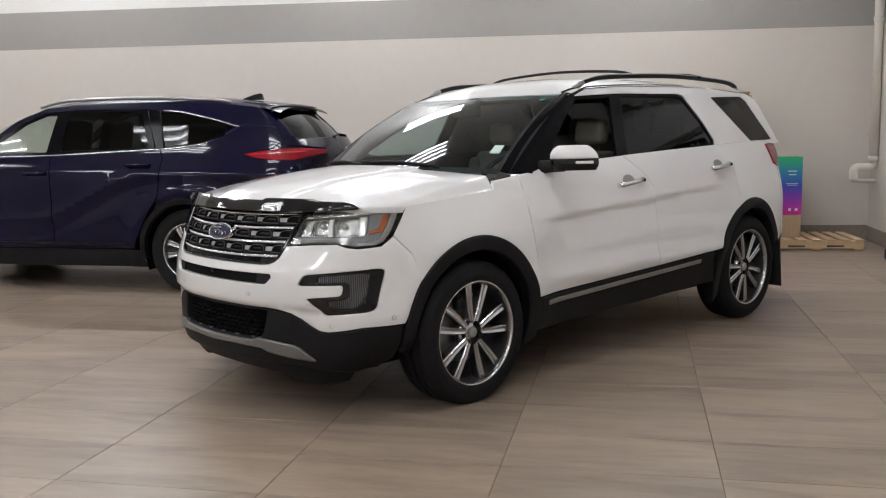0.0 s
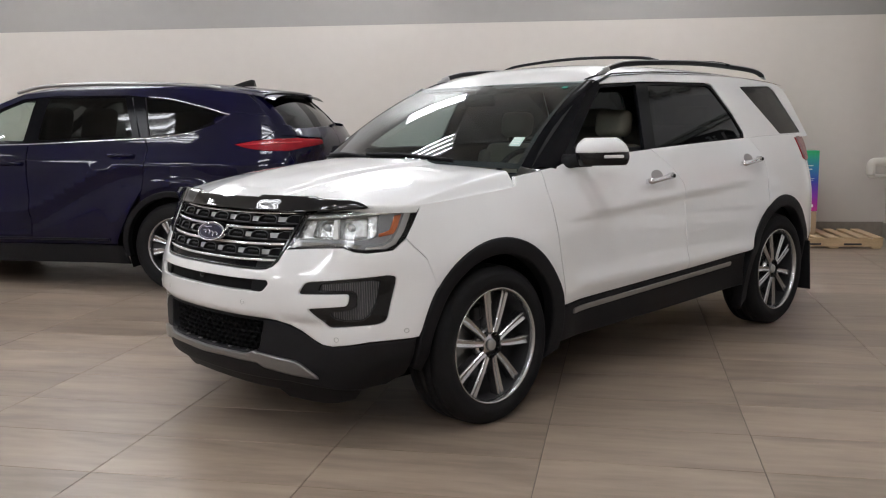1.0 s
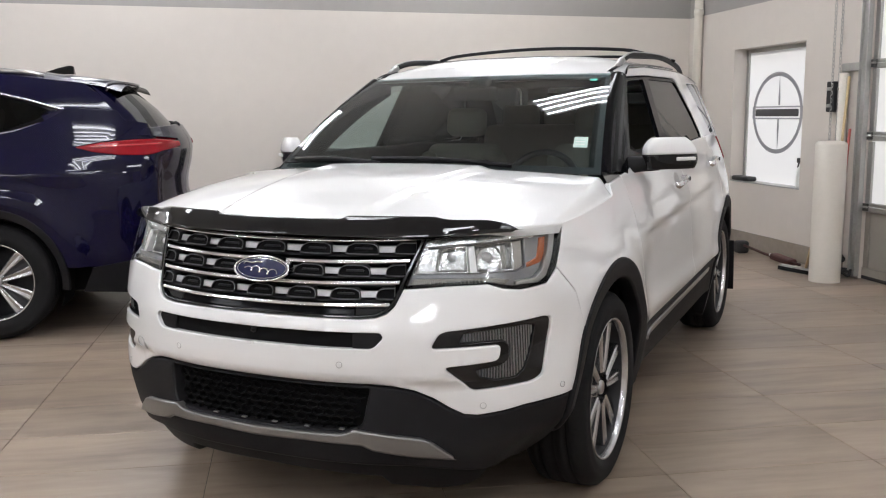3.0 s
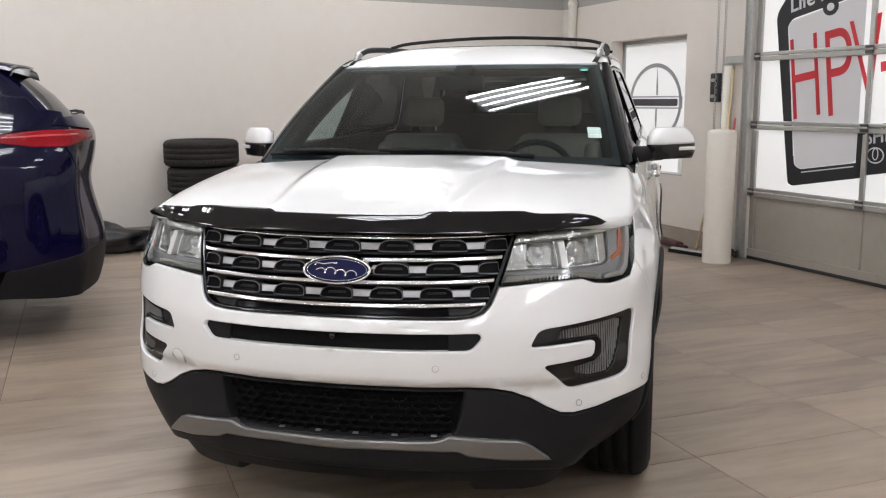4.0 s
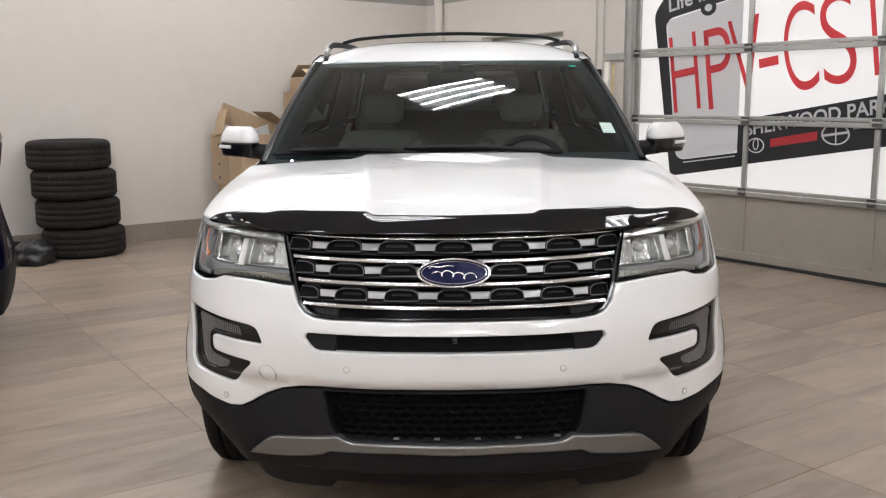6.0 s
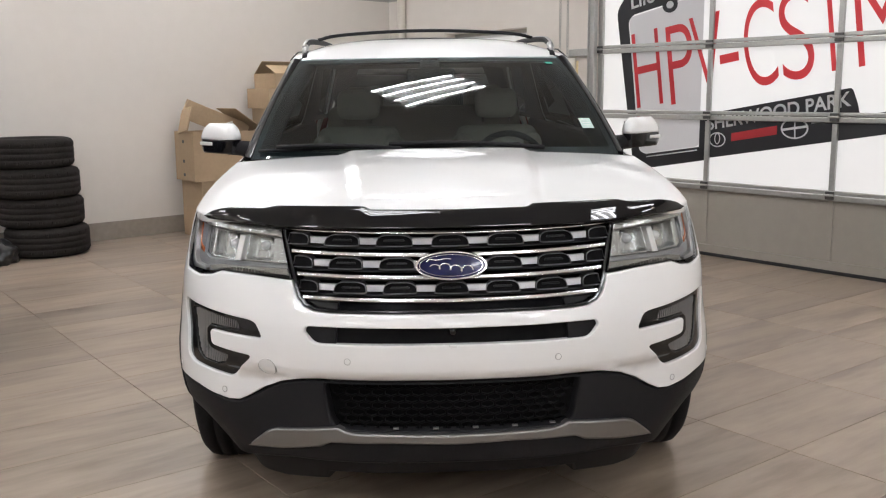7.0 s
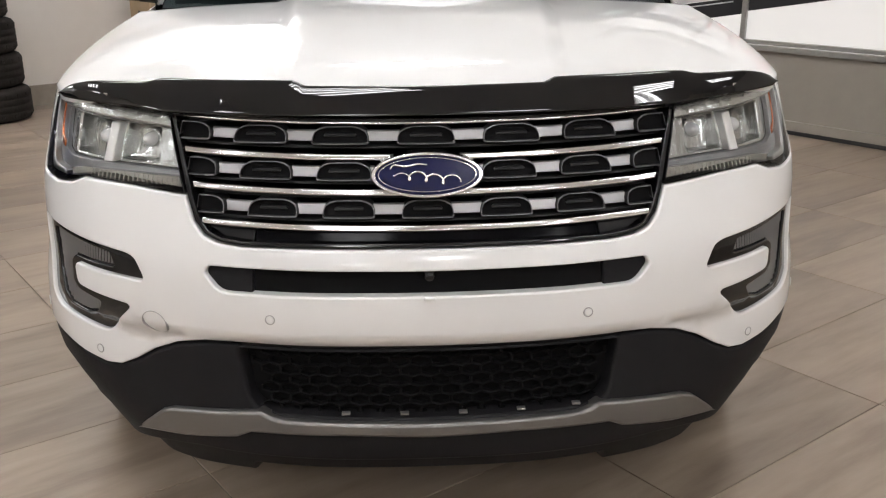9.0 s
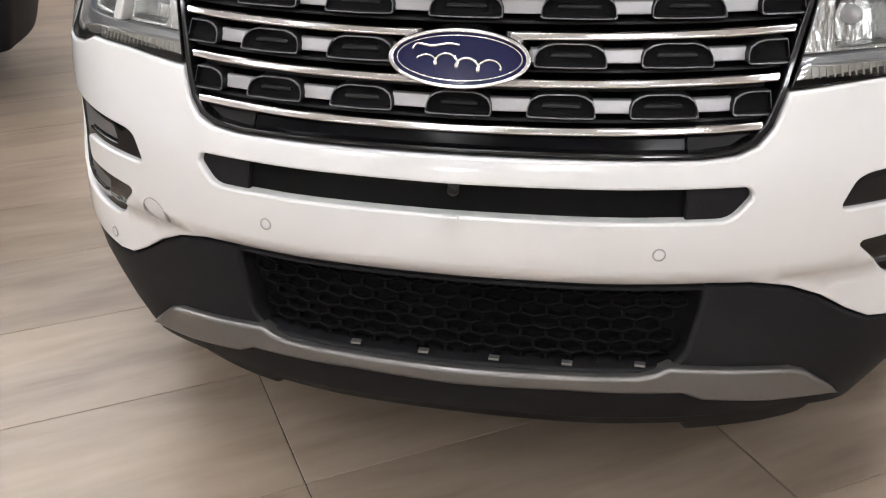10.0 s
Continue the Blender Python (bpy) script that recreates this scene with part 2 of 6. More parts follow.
def box_bm(sx, sy, sz, bevel=0.004, m=None, segs=2, bm=None):
    """A bevelled block centred on the origin, or moved by m; adds to bm when given."""
    b = bmesh.new()
    bmesh.ops.create_cube(b, size=1)
    bmesh.ops.scale(b, vec=(sx, sy, sz), verts=b.verts)
    if bevel:
        bmesh.ops.bevel(b, geom=list(b.edges), offset=min(bevel, 0.45 * min(sx, sy, sz)), segments=segs, profile=0.5, affect="EDGES")
    if m is not None:
        bmesh.ops.transform(b, matrix=m, verts=b.verts)
    if bm is None:
        return b
    me = bpy.data.meshes.new("tmp")
    b.to_mesh(me)
    b.free()
    bm.from_mesh(me)
    bpy.data.meshes.remove(me)
    return bm


def box(name, size, at, material, parent=None, bevel=0.004, rot=(0, 0, 0), label="", smooth=False):
    return part(name, box_bm(*size, bevel, pose(*at, *rot)), material, parent, label, smooth)


def lathe(name, profile, material, parent=None, n=48, m=None, label="", closed=False):
    """Turns a profile of (radius, height) about the z axis."""
    prof = [np.array(p, float) for p in profile]
    k = len(prof)
    verts, faces = [], []
    for i in range(n):
        a = 2 * math.pi * i / n
        verts += [(r * math.cos(a), r * math.sin(a), h) for r, h in prof]
    for i in range(n):
        for j in range(k if closed else k - 1):
            a, b, c, d = i * k + j, i * k + (j + 1) % k, ((i + 1) % n) * k + (j + 1) % k, ((i + 1) % n) * k + j
            faces.append((a, d, c, b))
    ob = raw(name, verts, faces, material, parent, label)
    if m is not None:
        ob.data.transform(m)
    return ob


def tube(name, points, radius, material, parent=None, n=10, label="", caps=True, squash=1.0):
    """A round rod along a line of points."""
    P = [Vector(p) for p in points]
    verts, faces = [], []
    side = None
    for i, p in enumerate(P):
        d = (P[min(i + 1, len(P) - 1)] - P[max(i - 1, 0)]).normalized()
        if side is None:
            side = d.orthogonal().normalized() if abs(d.z) > 0.9 else d.cross(Vector((0, 0, 1))).normalized()
        side = (side - d * side.dot(d)).normalized()
        up = side.cross(d)
        r = radius[i] if isinstance(radius, (list, tuple)) else radius
        verts += [p + side * (r * math.cos(2 * math.pi * k / n)) + up * (r * squash * math.sin(2 * math.pi * k / n)) for k in range(n)]
    for i in range(len(P) - 1):
        for k in range(n):
            a, b = i * n + k, i * n + (k + 1) % n
            faces.append((a, b, b + n, a + n))
    if caps:
        faces += [tuple(reversed(range(n))), tuple(range((len(P) - 1) * n, len(P) * n))]
    return raw(name, verts, faces, material, parent, label)


def catmull(P, n=10):
    """Points on a smooth curve through P."""
    P = [np.array(p, float) for p in P]
    Q = [2 * P[0] - P[1]] + P + [2 * P[-1] - P[-2]]
    out = []
    for i in range(1, len(Q) - 2):
        a, b, c, d = Q[i - 1:i + 3]
        for k in range(n):
            t = k / n
            out.append(0.5 * (2 * b + (c - a) * t + (2 * a - 5 * b + 4 * c - d) * t * t + (3 * b - a - 3 * c + d) * t ** 3))
    return np.array(out + [P[-1]])


def smooth_table(tab, n=14):
    c = catmull(tab, n)
    return c[:, 0], c[:, 1]


def rounded(poly, r=0.02, n=4):
    """A closed outline with its corners rounded."""
    out = []
    P = [np.array(p, float) for p in poly]
    for i, b in enumerate(P):
        a, c = P[i - 1], P[(i + 1) % len(P)]
        la, lc = np.linalg.norm(a - b), np.linalg.norm(c - b)
        u, w = (a - b) / la, (c - b) / lc
        k = min(r, 0.45 * la, 0.45 * lc)
        p, q = b + u * k, b + w * k
        for j in range(n + 1):
            t = j / n
            out.append((1 - t) ** 2 * p + 2 * t * (1 - t) * b + t * t * q)
    return out


def ellipse(cx, cy, rx, ry, n=24):
    return [(cx + rx * math.cos(2 * math.pi * i / n), cy + ry * math.sin(2 * math.pi * i / n)) for i in range(n)]


def mirrored(half):
    """A whole outline from its half at u >= 0, listed from the middle line round to the middle line."""
    return list(half) + [(-u, v) for u, v in reversed(half) if u > 1e-6]


def inside(pts, loop):
    x, y = pts[:, 0], pts[:, 1]
    ok = np.zeros(len(pts), bool)
    L = np.array(loop)
    for (x0, y0), (x1, y1) in zip(L, np.roll(L, -1, 0)):
        if y0 != y1:
            ok ^= ((y0 > y) != (y1 > y)) & (x < (x1 - x0) * (y - y0) / (y1 - y0) + x0)
    return ok


def panel(name, surf, outer, material, parent, holes=(), label="", cell=0.05, r=0.004, depth=0.02, lift=0.0, grow=0.0):
    """A sheet cut from a curved surface surf(u, v, d) along outlines in (u, v), with rounded rims turned inwards; d is depth below the surface."""
    loops = []
    for k, lp in enumerate([outer, *holes]):
        P = np.array(lp, float)
        area = 0.5 * np.sum(P[:, 0] * np.roll(P[:, 1], -1) - np.roll(P[:, 0], -1) * P[:, 1])
        if (area < 0) == (k == 0):
            P = P[::-1]
        D = []
        for a, b in zip(P, np.roll(P, -1, 0)):
            m = max(1, int(np.ceil(np.linalg.norm(b - a) / (cell * 0.8))))
            D += [a + (b - a) * j / m for j in range(m)]
        D = [p for j, p in enumerate(D) if np.linalg.norm(p - D[j - 1]) > 1e-5]
        D = np.array(D)
        t = np.roll(D, -1, 0) - np.roll(D, 1, 0)
        t /= np.linalg.norm(t, axis=1)[:, None] + 1e-12
        loops.append(D - np.stack([t[:, 1], -t[:, 0]], 1) * (r - grow))
    allp = np.concatenate(loops)
    lo, hi = loops[0].min(0), loops[0].max(0)
    gx, gy = np.meshgrid(np.arange(np.floor(lo[0] / cell) * cell, hi[0], cell), np.arange(np.floor(lo[1] / cell) * cell, hi[1], cell), indexing="ij")
    grid = np.stack([gx.ravel(), gy.ravel()], 1)
    keep = inside(grid, loops[0])
    for h in loops[1:]:
        keep &= ~inside(grid, h)
    grid = grid[keep]
    if len(grid):
        near = np.array([np.min(np.sum((allp - g) ** 2, 1)) for g in grid])
        grid = grid[near > (0.4 * cell) ** 2]
    pts = np.concatenate([allp, grid]) if len(grid) else allp
    edges, start = [], 0
    for lp in loops:
        k = len(lp)
        edges += [(start + j, start + (j + 1) % k) for j in range(k)]
        start += k
    v2, _, tri, orig, _, _ = delaunay_2d_cdt([Vector(p) for p in pts], edges, [], 0, 1e-6)
    where = {}
    for i, o in enumerate(orig):
        for k in o:
            where[k] = i
    uv = np.array([(v.x, v.y) for v in v2])
    mid = np.array([uv[list(f)].mean(0) for f in tri])
    keep = inside(mid, loops[0])
    for h in loops[1:]:
        keep &= ~inside(mid, h)
    tri = [f for f, k in zip(tri, keep) if k]
    e = 2e-3

    def frames(u, v):
        P = surf(u, v, lift)
        su, sv = surf(u + e, v, lift) - surf(u - e, v, lift), surf(u, v + e, lift) - surf(u, v - e, lift)
        N = np.cross(su, sv)
        N /= np.linalg.norm(N, axis=1)[:, None] + 1e-12
        return P, su / (2 * e), sv / (2 * e), N

    P, SU, SV, N = frames(uv[:, 0], uv[:, 1])
    out = surf(uv[:, 0], uv[:, 1], lift - 1e-3) - P
    flip = np.sum(out * N) < 0
    if flip:
        N = -N
    verts, norms = list(P), list(N)
    faces = [tuple(reversed(f)) if flip else tuple(f) for f in tri]
    start = 0
    for lp in loops:
        k = len(lp)
        idx = [where[start + j] for j in range(k)]
        start += k
        t = np.roll(lp, -1, 0) - np.roll(lp, 1, 0)
        t /= np.linalg.norm(t, axis=1)[:, None] + 1e-12
        o2 = np.stack([t[:, 1], -t[:, 0]], 1)
        O3 = SU[idx] * o2[:, :1] + SV[idx] * o2[:, 1:]
        O3 /= np.linalg.norm(O3, axis=1)[:, None] + 1e-12
        prev = idx
        steps = [(30, None), (60, None), (90, None), (90, depth)]
        for ang, dep in steps:
            a = radians(ang)
            q = lp + o2 * r * math.sin(a)
            dd = lift + (r * (1 - math.cos(a)) if dep is None else dep)
            R = surf(q[:, 0], q[:, 1], dd)
            base = len(verts)
            verts += list(R)
            norms += list(N[idx] * math.cos(a) + O3 * math.sin(a))
            now = [base + j for j in range(k)]
            for j in range(k):
                f = (prev[j], now[j], now[(j + 1) % k], prev[(j + 1) % k])
                faces.append(f if not flip else tuple(reversed(f)))
            prev = now
    return raw(name, verts, faces, material, parent, label, norms)


def loft(name, rows, material, parent, label="", close_v=False):
    """A smooth sheet over rows of points."""
    k = len(rows[0])
    verts = [p for row in rows for p in row]
    faces = []
    for i in range(len(rows) - 1):
        for j in range(k if close_v else k - 1):
            a, b = i * k + j, i * k + (j + 1) % k
            faces.append((a, b, b + k, a + k))
    return raw(name, verts, faces, material, parent, label)


class Body:
    """The wrap of a car body: s runs round the plan outline from the front's middle (0) by the car's left side to the rear's middle; negative s is the other side."""

    def __init__(self, plan, front, side, rear, arches=(), dent=None):
        (x1, y1), (x2, y2) = plan[1], plan[-2]
        self.pl = catmull([(-x1, y1), *plan, (-x2, y2)], 14)[14:-14]
        seg = np.hypot(*np.diff(self.pl, axis=0).T)
        self.S = np.concatenate([[0], np.cumsum(seg)])
        T = np.gradient(self.pl, self.S, axis=0)
        T /= np.hypot(T[:, 0], T[:, 1])[:, None]
        T[0], T[-1] = (1, 0), (-1, 0)
        self.N = np.stack([T[:, 1], -T[:, 0]], 1)
        self.tabs = [smooth_table(t) for t in (front, side, rear)]
        self.arches, self.dent = arches, dent

    def __call__(self, s, z, d=0.0):
        s, z = np.asarray(s, float), np.asarray(z, float)
        a, sg = np.abs(s), np.where(s < 0, -1.0, 1.0)
        x, y = np.interp(a, self.S, self.pl[:, 0]), np.interp(a, self.S, self.pl[:, 1])
        nx, ny = np.interp(a, self.S, self.N[:, 0]), np.interp(a, self.S, self.N[:, 1])
        f, g, h = (np.interp(z, *t) for t in self.tabs)
        off = np.clip(-ny, 0, 1) ** 2 * f + np.clip(nx, 0, 1) ** 2 * g + np.clip(ny, 0, 1) ** 2 * h
        for sc, zc, rad, amp in self.arches:
            rr = np.hypot(a - sc, z - zc)
            off = off - amp * np.exp(-((rr - rad) / 0.11) ** 2)
        if self.dent:
            off = off + self.dent(a, z)
        off = off + d
        return np.stack([sg * (x - nx * off), y - ny * off, z + 0 * a], -1)

    def at(self, s, z, d=0.0):
        return self(np.array([s]), np.array([z]), d)[0]

    def s_at(self, y):
        """The s of the side at distance y from the front."""
        return float(np.interp(y, self.pl[:, 1], self.S))

# ---- the room: x runs along the back wall to the corner (0), y towards the back wall (0) ----
ROOM = pose(-0.307, 8.998, -0.018, 0, 0, 36.54) @ pose(0, 0, 0, 0, 0.424, 0)
LEFT, NEAR, HIGH = -15.0, -17.0, 5.2


def room_box(name, lo, hi, material, label="", bevel=0.0, parent=None, kind="structure"):
    size = [b - a for a, b in zip(lo, hi)]
    mid = [(a + b) / 2 for a, b in zip(lo, hi)]
    ob = part(name, box_bm(*size, bevel, pose(*mid)), material, parent, label)
    if parent is None:
        ob.matrix_basis = ROOM
        tagged(ob, kind=kind)
    return ob


BACK = pose(0, 0.0, 0, 0, 0, 3.2)  # the back wall stands a little out of square
for z0, z1, m, nm in ((0, 2.56, WALL, "off-white painted lower back wall"), (2.56, 3.04, BAND, "grey painted band across the back wall"), (3.04, HIGH, UPPER, "white painted upper back wall")):
    room_box("wall_north", (LEFT - 1, 0, z0), (0.25, 0.25, z1), m, nm).matrix_basis = ROOM @ BACK
GD0, GD1, GDTOP = -3.42, -8.22, 3.09  # garage door opening
WN0, WN1, WZ0, WZ1 = -1.1, -2.45, 0.70, 2.12  # small window opening
for lo, hi, m, nm in (
    ((0, WN0, 0), (0.25, 0.42, 2.56), WALL, "off-white painted wall beside the window"),
    ((0, WN1, 0), (0.25, WN0, WZ0), WALL, "off-white painted wall under the window"),
    ((0, WN1, WZ1), (0.25, WN0, 2.56), WALL, "off-white painted wall over the window"),
    ((0, GD0, 0), (0.25, WN1, 2.56), WALL, "off-white painted wall beside the garage door"),
    ((0, GD0, 2.56), (0.25, 0.42, 3.06), BAND, "grey painted band on the side wall"),
    ((0, GD1, GDTOP), (0.25, GD0, HIGH), UPPER, "white painted wall over the garage door"),
    ((0, GD0, 3.06), (0.25, 0.42, HIGH), UPPER, "white painted upper side wall"),
    ((0, NEAR, 0), (0.25, GD1, HIGH), WALL, "off-white painted side wall"),
):
    room_box("wall_east", lo, hi, m, nm)
room_box("wall_west", (LEFT - 0.25, NEAR, 0), (LEFT, 0.7, HIGH), WALL, "off-white painted far wall")
room_box("wall_south", (LEFT, NEAR - 0.25, 0), (0.25, NEAR, HIGH), WALL, "off-white painted wall")
room_box("ceiling", (LEFT - 0.25, NEAR - 0.25, HIGH), (0.25, 0.7, HIGH + 0.2), UPPER, "white ceiling")
for lo, hi in (((LEFT, -0.012, 0.0), (-0.012, -0.0, 0.185)), ((-0.012, WN1 - 0.75, 0.0), (0.0, 0.4, 0.175))):
    board = room_box("baseboard", lo, hi, BASE, "grey-brown tile baseboard along the wall", 0.003)
    if lo[0] == LEFT:
        board.matrix_basis = ROOM @ BACK

# plain ground and sky beyond the door
room_box("ground", (0.25, -60, -0.3), (60, 40, -0.06), GROUT, "grey paved ground outside")

# floor slab in grout colour, tiles laid on it
floor = room_box("floor", (LEFT, NEAR, -0.2), (0.25, 0.7, -0.004), GROUT, "grey-brown streaked porcelain tile floor with fine dark joints")
TW, TH, GAP = 0.91, 0.4525, 0.0033
LAID = pose(0, 0, 0, 0, 0, -1.684)  # the courses run a little out of square with the side wall


def tile_mesh(w, h):
    b = box_bm(w, h, 0.012, 0.0012, None, 1)
    me = bpy.data.meshes.new("tile")
    b.to_mesh(me)
    b.free()
    me.materials.append(TILE)
    return me


tile_data = tile_mesh(TW - GAP, TH - 0.75 * GAP)
rest_v, rest_f = [], []
for i in range(-14, 6):
    for j in range(-40, 20):
        mid = LAID @ Vector((-3.329 + (i + 0.5) * TW, -6.43 + (j + 0.5) * TH, -0.006))
        cx, cy = mid.x, mid.y
        if cx - TW / 2 < LEFT or cx - TW / 2 > 0.2 or cy - TH / 2 < NEAR or cy - TH / 2 > 0.4:
            continue
        if -9.2 < cx < 0 and -11.4 < cy < -0.2 and not (cx < -5.7 and cy > -4.4) and not (cx > -1.6 and cy < -9.5) and not (cx < -7.6):
            t = new("tile", tile_data)
            t.parent = floor
            t.matrix_basis = Matrix.Translation(mid) @ LAID
        else:
            k = len(rest_v)
            w, h = (TW - GAP) / 2, (TH - GAP) / 2
            rest_v += [tuple(Vector((cx, cy, 0)) + LAID @ Vector(c)) for c in ((-w, -h, 0), (w, -h, 0), (w, h, 0), (-w, h, 0))]
            rest_f.append((k, k + 1, k + 2, k + 3))
far_tiles = raw("tile_field", rest_v, rest_f, TILE, floor, smooth=False)
tagged(far_tiles, kind="stuff")


# ---- ceiling lamps: hanging fixtures of four bare tubes ----
TUBE_MAT = emitter("lit fluorescent tube", (0.94, 0.965, 1.03), TUBE)


def ceiling_lamp(x, y, z=4.35):
    thing = empty("ceiling_light", ROOM @ pose(x, y, z), "white hanging ceiling light with four bare lit tubes", "ceiling light", "ceiling lights")
    part("housing", box_bm(1.25, 0.8, 0.05, 0.01, pose(0, 0, 0.06)), UPPER, thing)
    for k in range(4):
        tube("tube", [(-0.6, -0.33 + 0.22 * k, 0), (0.6, -0.33 + 0.22 * k, 0)], 0.019, TUBE_MAT, thing, 8)
    for sx in (-0.5, 0.5):
        tube("hanger", [(sx, 0, 0.08), (sx, 0, HIGH - z)], 0.004, STEEL, thing, 6)
    return thing


lamp0 = ceiling_lamp(-2.8, -4.35)
for x in (-2.8, -6.2, -9.6, -13.0):
    for y in (-0.95, -4.35, -7.75, -11.15, -14.55):
        if (x, y) != (-2.8, -4.35):
            copy_thing(lamp0, ROOM @ pose(x, y, 4.35))

# ---- white sport utility vehicle: front at y = 0, its left side at +x ----
def door_dent(s, z):
    """Crease under the handles, hollow doors over a swelling at the foot, a narrowing towards the windscreen and full front corners."""
    win = np.clip((s - 2.1) / 0.3, 0, 1) * np.clip((4.3 - s) / 0.35, 0, 1)
    win = win * win * (3 - 2 * win)
    zc = 0.985 + 0.05 * (s - 3.03)
    t = (zc - z) / (zc - 0.64)
    edge, back = np.clip(t / 0.15, 0, 1), np.clip((t - 0.3) / 0.7, 0, 1)
    edge, back = edge * edge * (3 - 2 * edge), back * back * (3 - 2 * back)
    shoulder = np.clip((z - 1.04) / 0.14, 0, 1) * np.clip((s - 1.35) / 0.4, 0, 1) * np.clip((2.75 - s) / 0.6, 0, 1)
    low = np.clip((0.44 - z) / 0.2, 0, 1) * np.clip((s - 0.72) / 0.3, 0, 1) * np.clip((1.5 - s) / 0.2, 0, 1)
    tuck = 0.09 * low * low * (3 - 2 * low)
    fade = np.clip((0.99 - z) / 0.16, 0, 1)
    corner = 0.013 * np.exp(-((s - 1.1) / 0.16) ** 2) * fade * fade * (3 - 2 * fade) + 0.022 * np.exp(-((s - 0.95) / 0.22) ** 2 - ((z - 0.49) / 0.13) ** 2)
    return win * (0.017 * edge * (1 - back) - 0.016 * np.exp(-((z - 0.588) / 0.05) ** 2)) + 0.012 * shoulder + tuck - corner


W = Body(
    [(0, -0.072), (0.2, -0.063), (0.327, -0.044), (0.46, -0.008), (0.605, 0.056), (0.741, 0.14), (0.84, 0.25), (0.9, 0.385), (0.932, 0.55), (0.95, 0.8), (0.958, 1.2), (0.96, 2.0), (0.96, 3.0), (0.955, 3.5), (0.945, 3.78), (0.912, 4.2), (0.868, 4.42), (0.795, 4.58), (0.65, 4.68), (0.4, 4.73), (0, 4.745)],
    [(0.15, 0.16), (0.25, 0.07), (0.34, 0.02), (0.42, 0.014), (0.55, 0.026), (0.586, 0.029), (0.611, 0.005), (0.63, 0.0), (0.67, 0), (0.76, 0.012), (0.85, 0.05), (0.945, 0.095), (1.046, 0.15), (1.10, 0.19), (1.3, 0.3)],
    [(0.15, 0.09), (0.3, 0.05), (0.45, 0.02), (0.58, 0.0), (0.7, 0.0), (0.85, -0.004), (0.93, 0.004), (1.0, 0.016), (1.07, 0.035), (1.14, 0.055), (1.22, 0.085), (1.3, 0.118)],
    [(0.15, 0.2), (0.3, 0.1), (0.45, 0.02), (0.6, 0), (0.8, 0.025), (1.0, 0.035), (1.2, 0.03), (1.3, 0.08)],
    arches=((1.635, 0.385, 0.5, 0.027), (4.52, 0.385, 0.5, 0.01)), dent=door_dent)
SF, SR = 1.635, 4.52  # s of the wheel centres
SEND = float(W.S[-1])


def glass_x(y, z):
    y, z = np.asarray(y, float), np.asarray(z, float)
    return 0.845 - 0.38 * (z - 1.28) - 0.075 * np.clip(y - 3.4, 0, 9) ** 1.3 - 0.004 * np.clip(2.6 - y, 0, 9) ** 2 - 0.25 * np.clip(z - 1.6, 0, 1) ** 1.5


def side_surf(side):
    return lambda y, z, d=0.0: np.stack([side * (glass_x(y, z) - d), y + 0 * z, z + 0 * y], -1)


def arch_curve(sc, a0, a1, rx, rz, n=22, zc=0.385):
    return [(sc + rx * math.cos(radians(a0 + (a1 - a0) * k / n)), zc + rz * math.sin(radians(a0 + (a1 - a0) * k / n))) for k in range(n + 1)]


RX, RZ = 0.495, 0.515
suv = empty("suv", pose(0, 0, 0), "white sport utility vehicle with black cladding, chrome grille, alloy wheels", "car")
HEAD = [(0.543, 0.898), (0.62, 1.048), (0.75, 1.06), (0.95, 1.074), (1.223, 1.079), (1.181, 1.02), (1.124, 0.943), (1.056, 0.897), (0.944, 0.888), (0.882, 0.895), (0.835, 0.911), (0.7, 0.907)]
GRILLE = [(0, 0.806), (0.39, 0.806), (0.447, 0.811), (0.482, 0.823), (0.51, 0.847), (0.535, 0.891), (0.55, 0.924), (0.58, 0.982), (0.618, 1.05), (0, 1.06)]
SLOT = [(0, 0.711), (0.44, 0.711), (0.475, 0.748), (0.466, 0.763), (0, 0.761)]
FOG = [(0.625, 0.711), (0.655, 0.758), (0.68, 0.766), (0.85, 0.779), (1.03, 0.791), (1.063, 0.783), (1.06, 0.755), (1.012, 0.595), (0.976, 0.582), (0.765, 0.568), (0.667, 0.651), (0.852, 0.665), (0.862, 0.716)]
LOWER = [(0, 0.59), (0.43, 0.59), (0.5, 0.585), (0.575, 0.571), (0.635, 0.547), (0.69, 0.514), (0.735, 0.493), (0.78, 0.488), (0.86, 0.496), (0.94, 0.508), (1.05, 0.512), (1.148, 0.514)]  # edge of white over black

# front bumper skin, one piece from wheel arch to wheel arch
half = LOWER + arch_curve(SF, 165, 140, RX, RZ, 8)[1:] + [(1.21, 0.845), (1.155, 0.9)] + [(1.121, 0.937), (1.055, 0.894), (0.944, 0.885), (0.881, 0.892), (0.834, 0.908), (0.7, 0.904), (0.541, 0.895)] + [(u + 0.002, v - 0.003) for u, v in reversed(GRILLE[:6])]
panel("front_bumper", W, mirrored(half), WHITE, suv, [rounded(mirrored(SLOT), 0.02), rounded(FOG, 0.02), rounded([(-u, v) for u, v in FOG], 0.02)], "white painted front bumper", 0.035, 0.0055, 0.05)

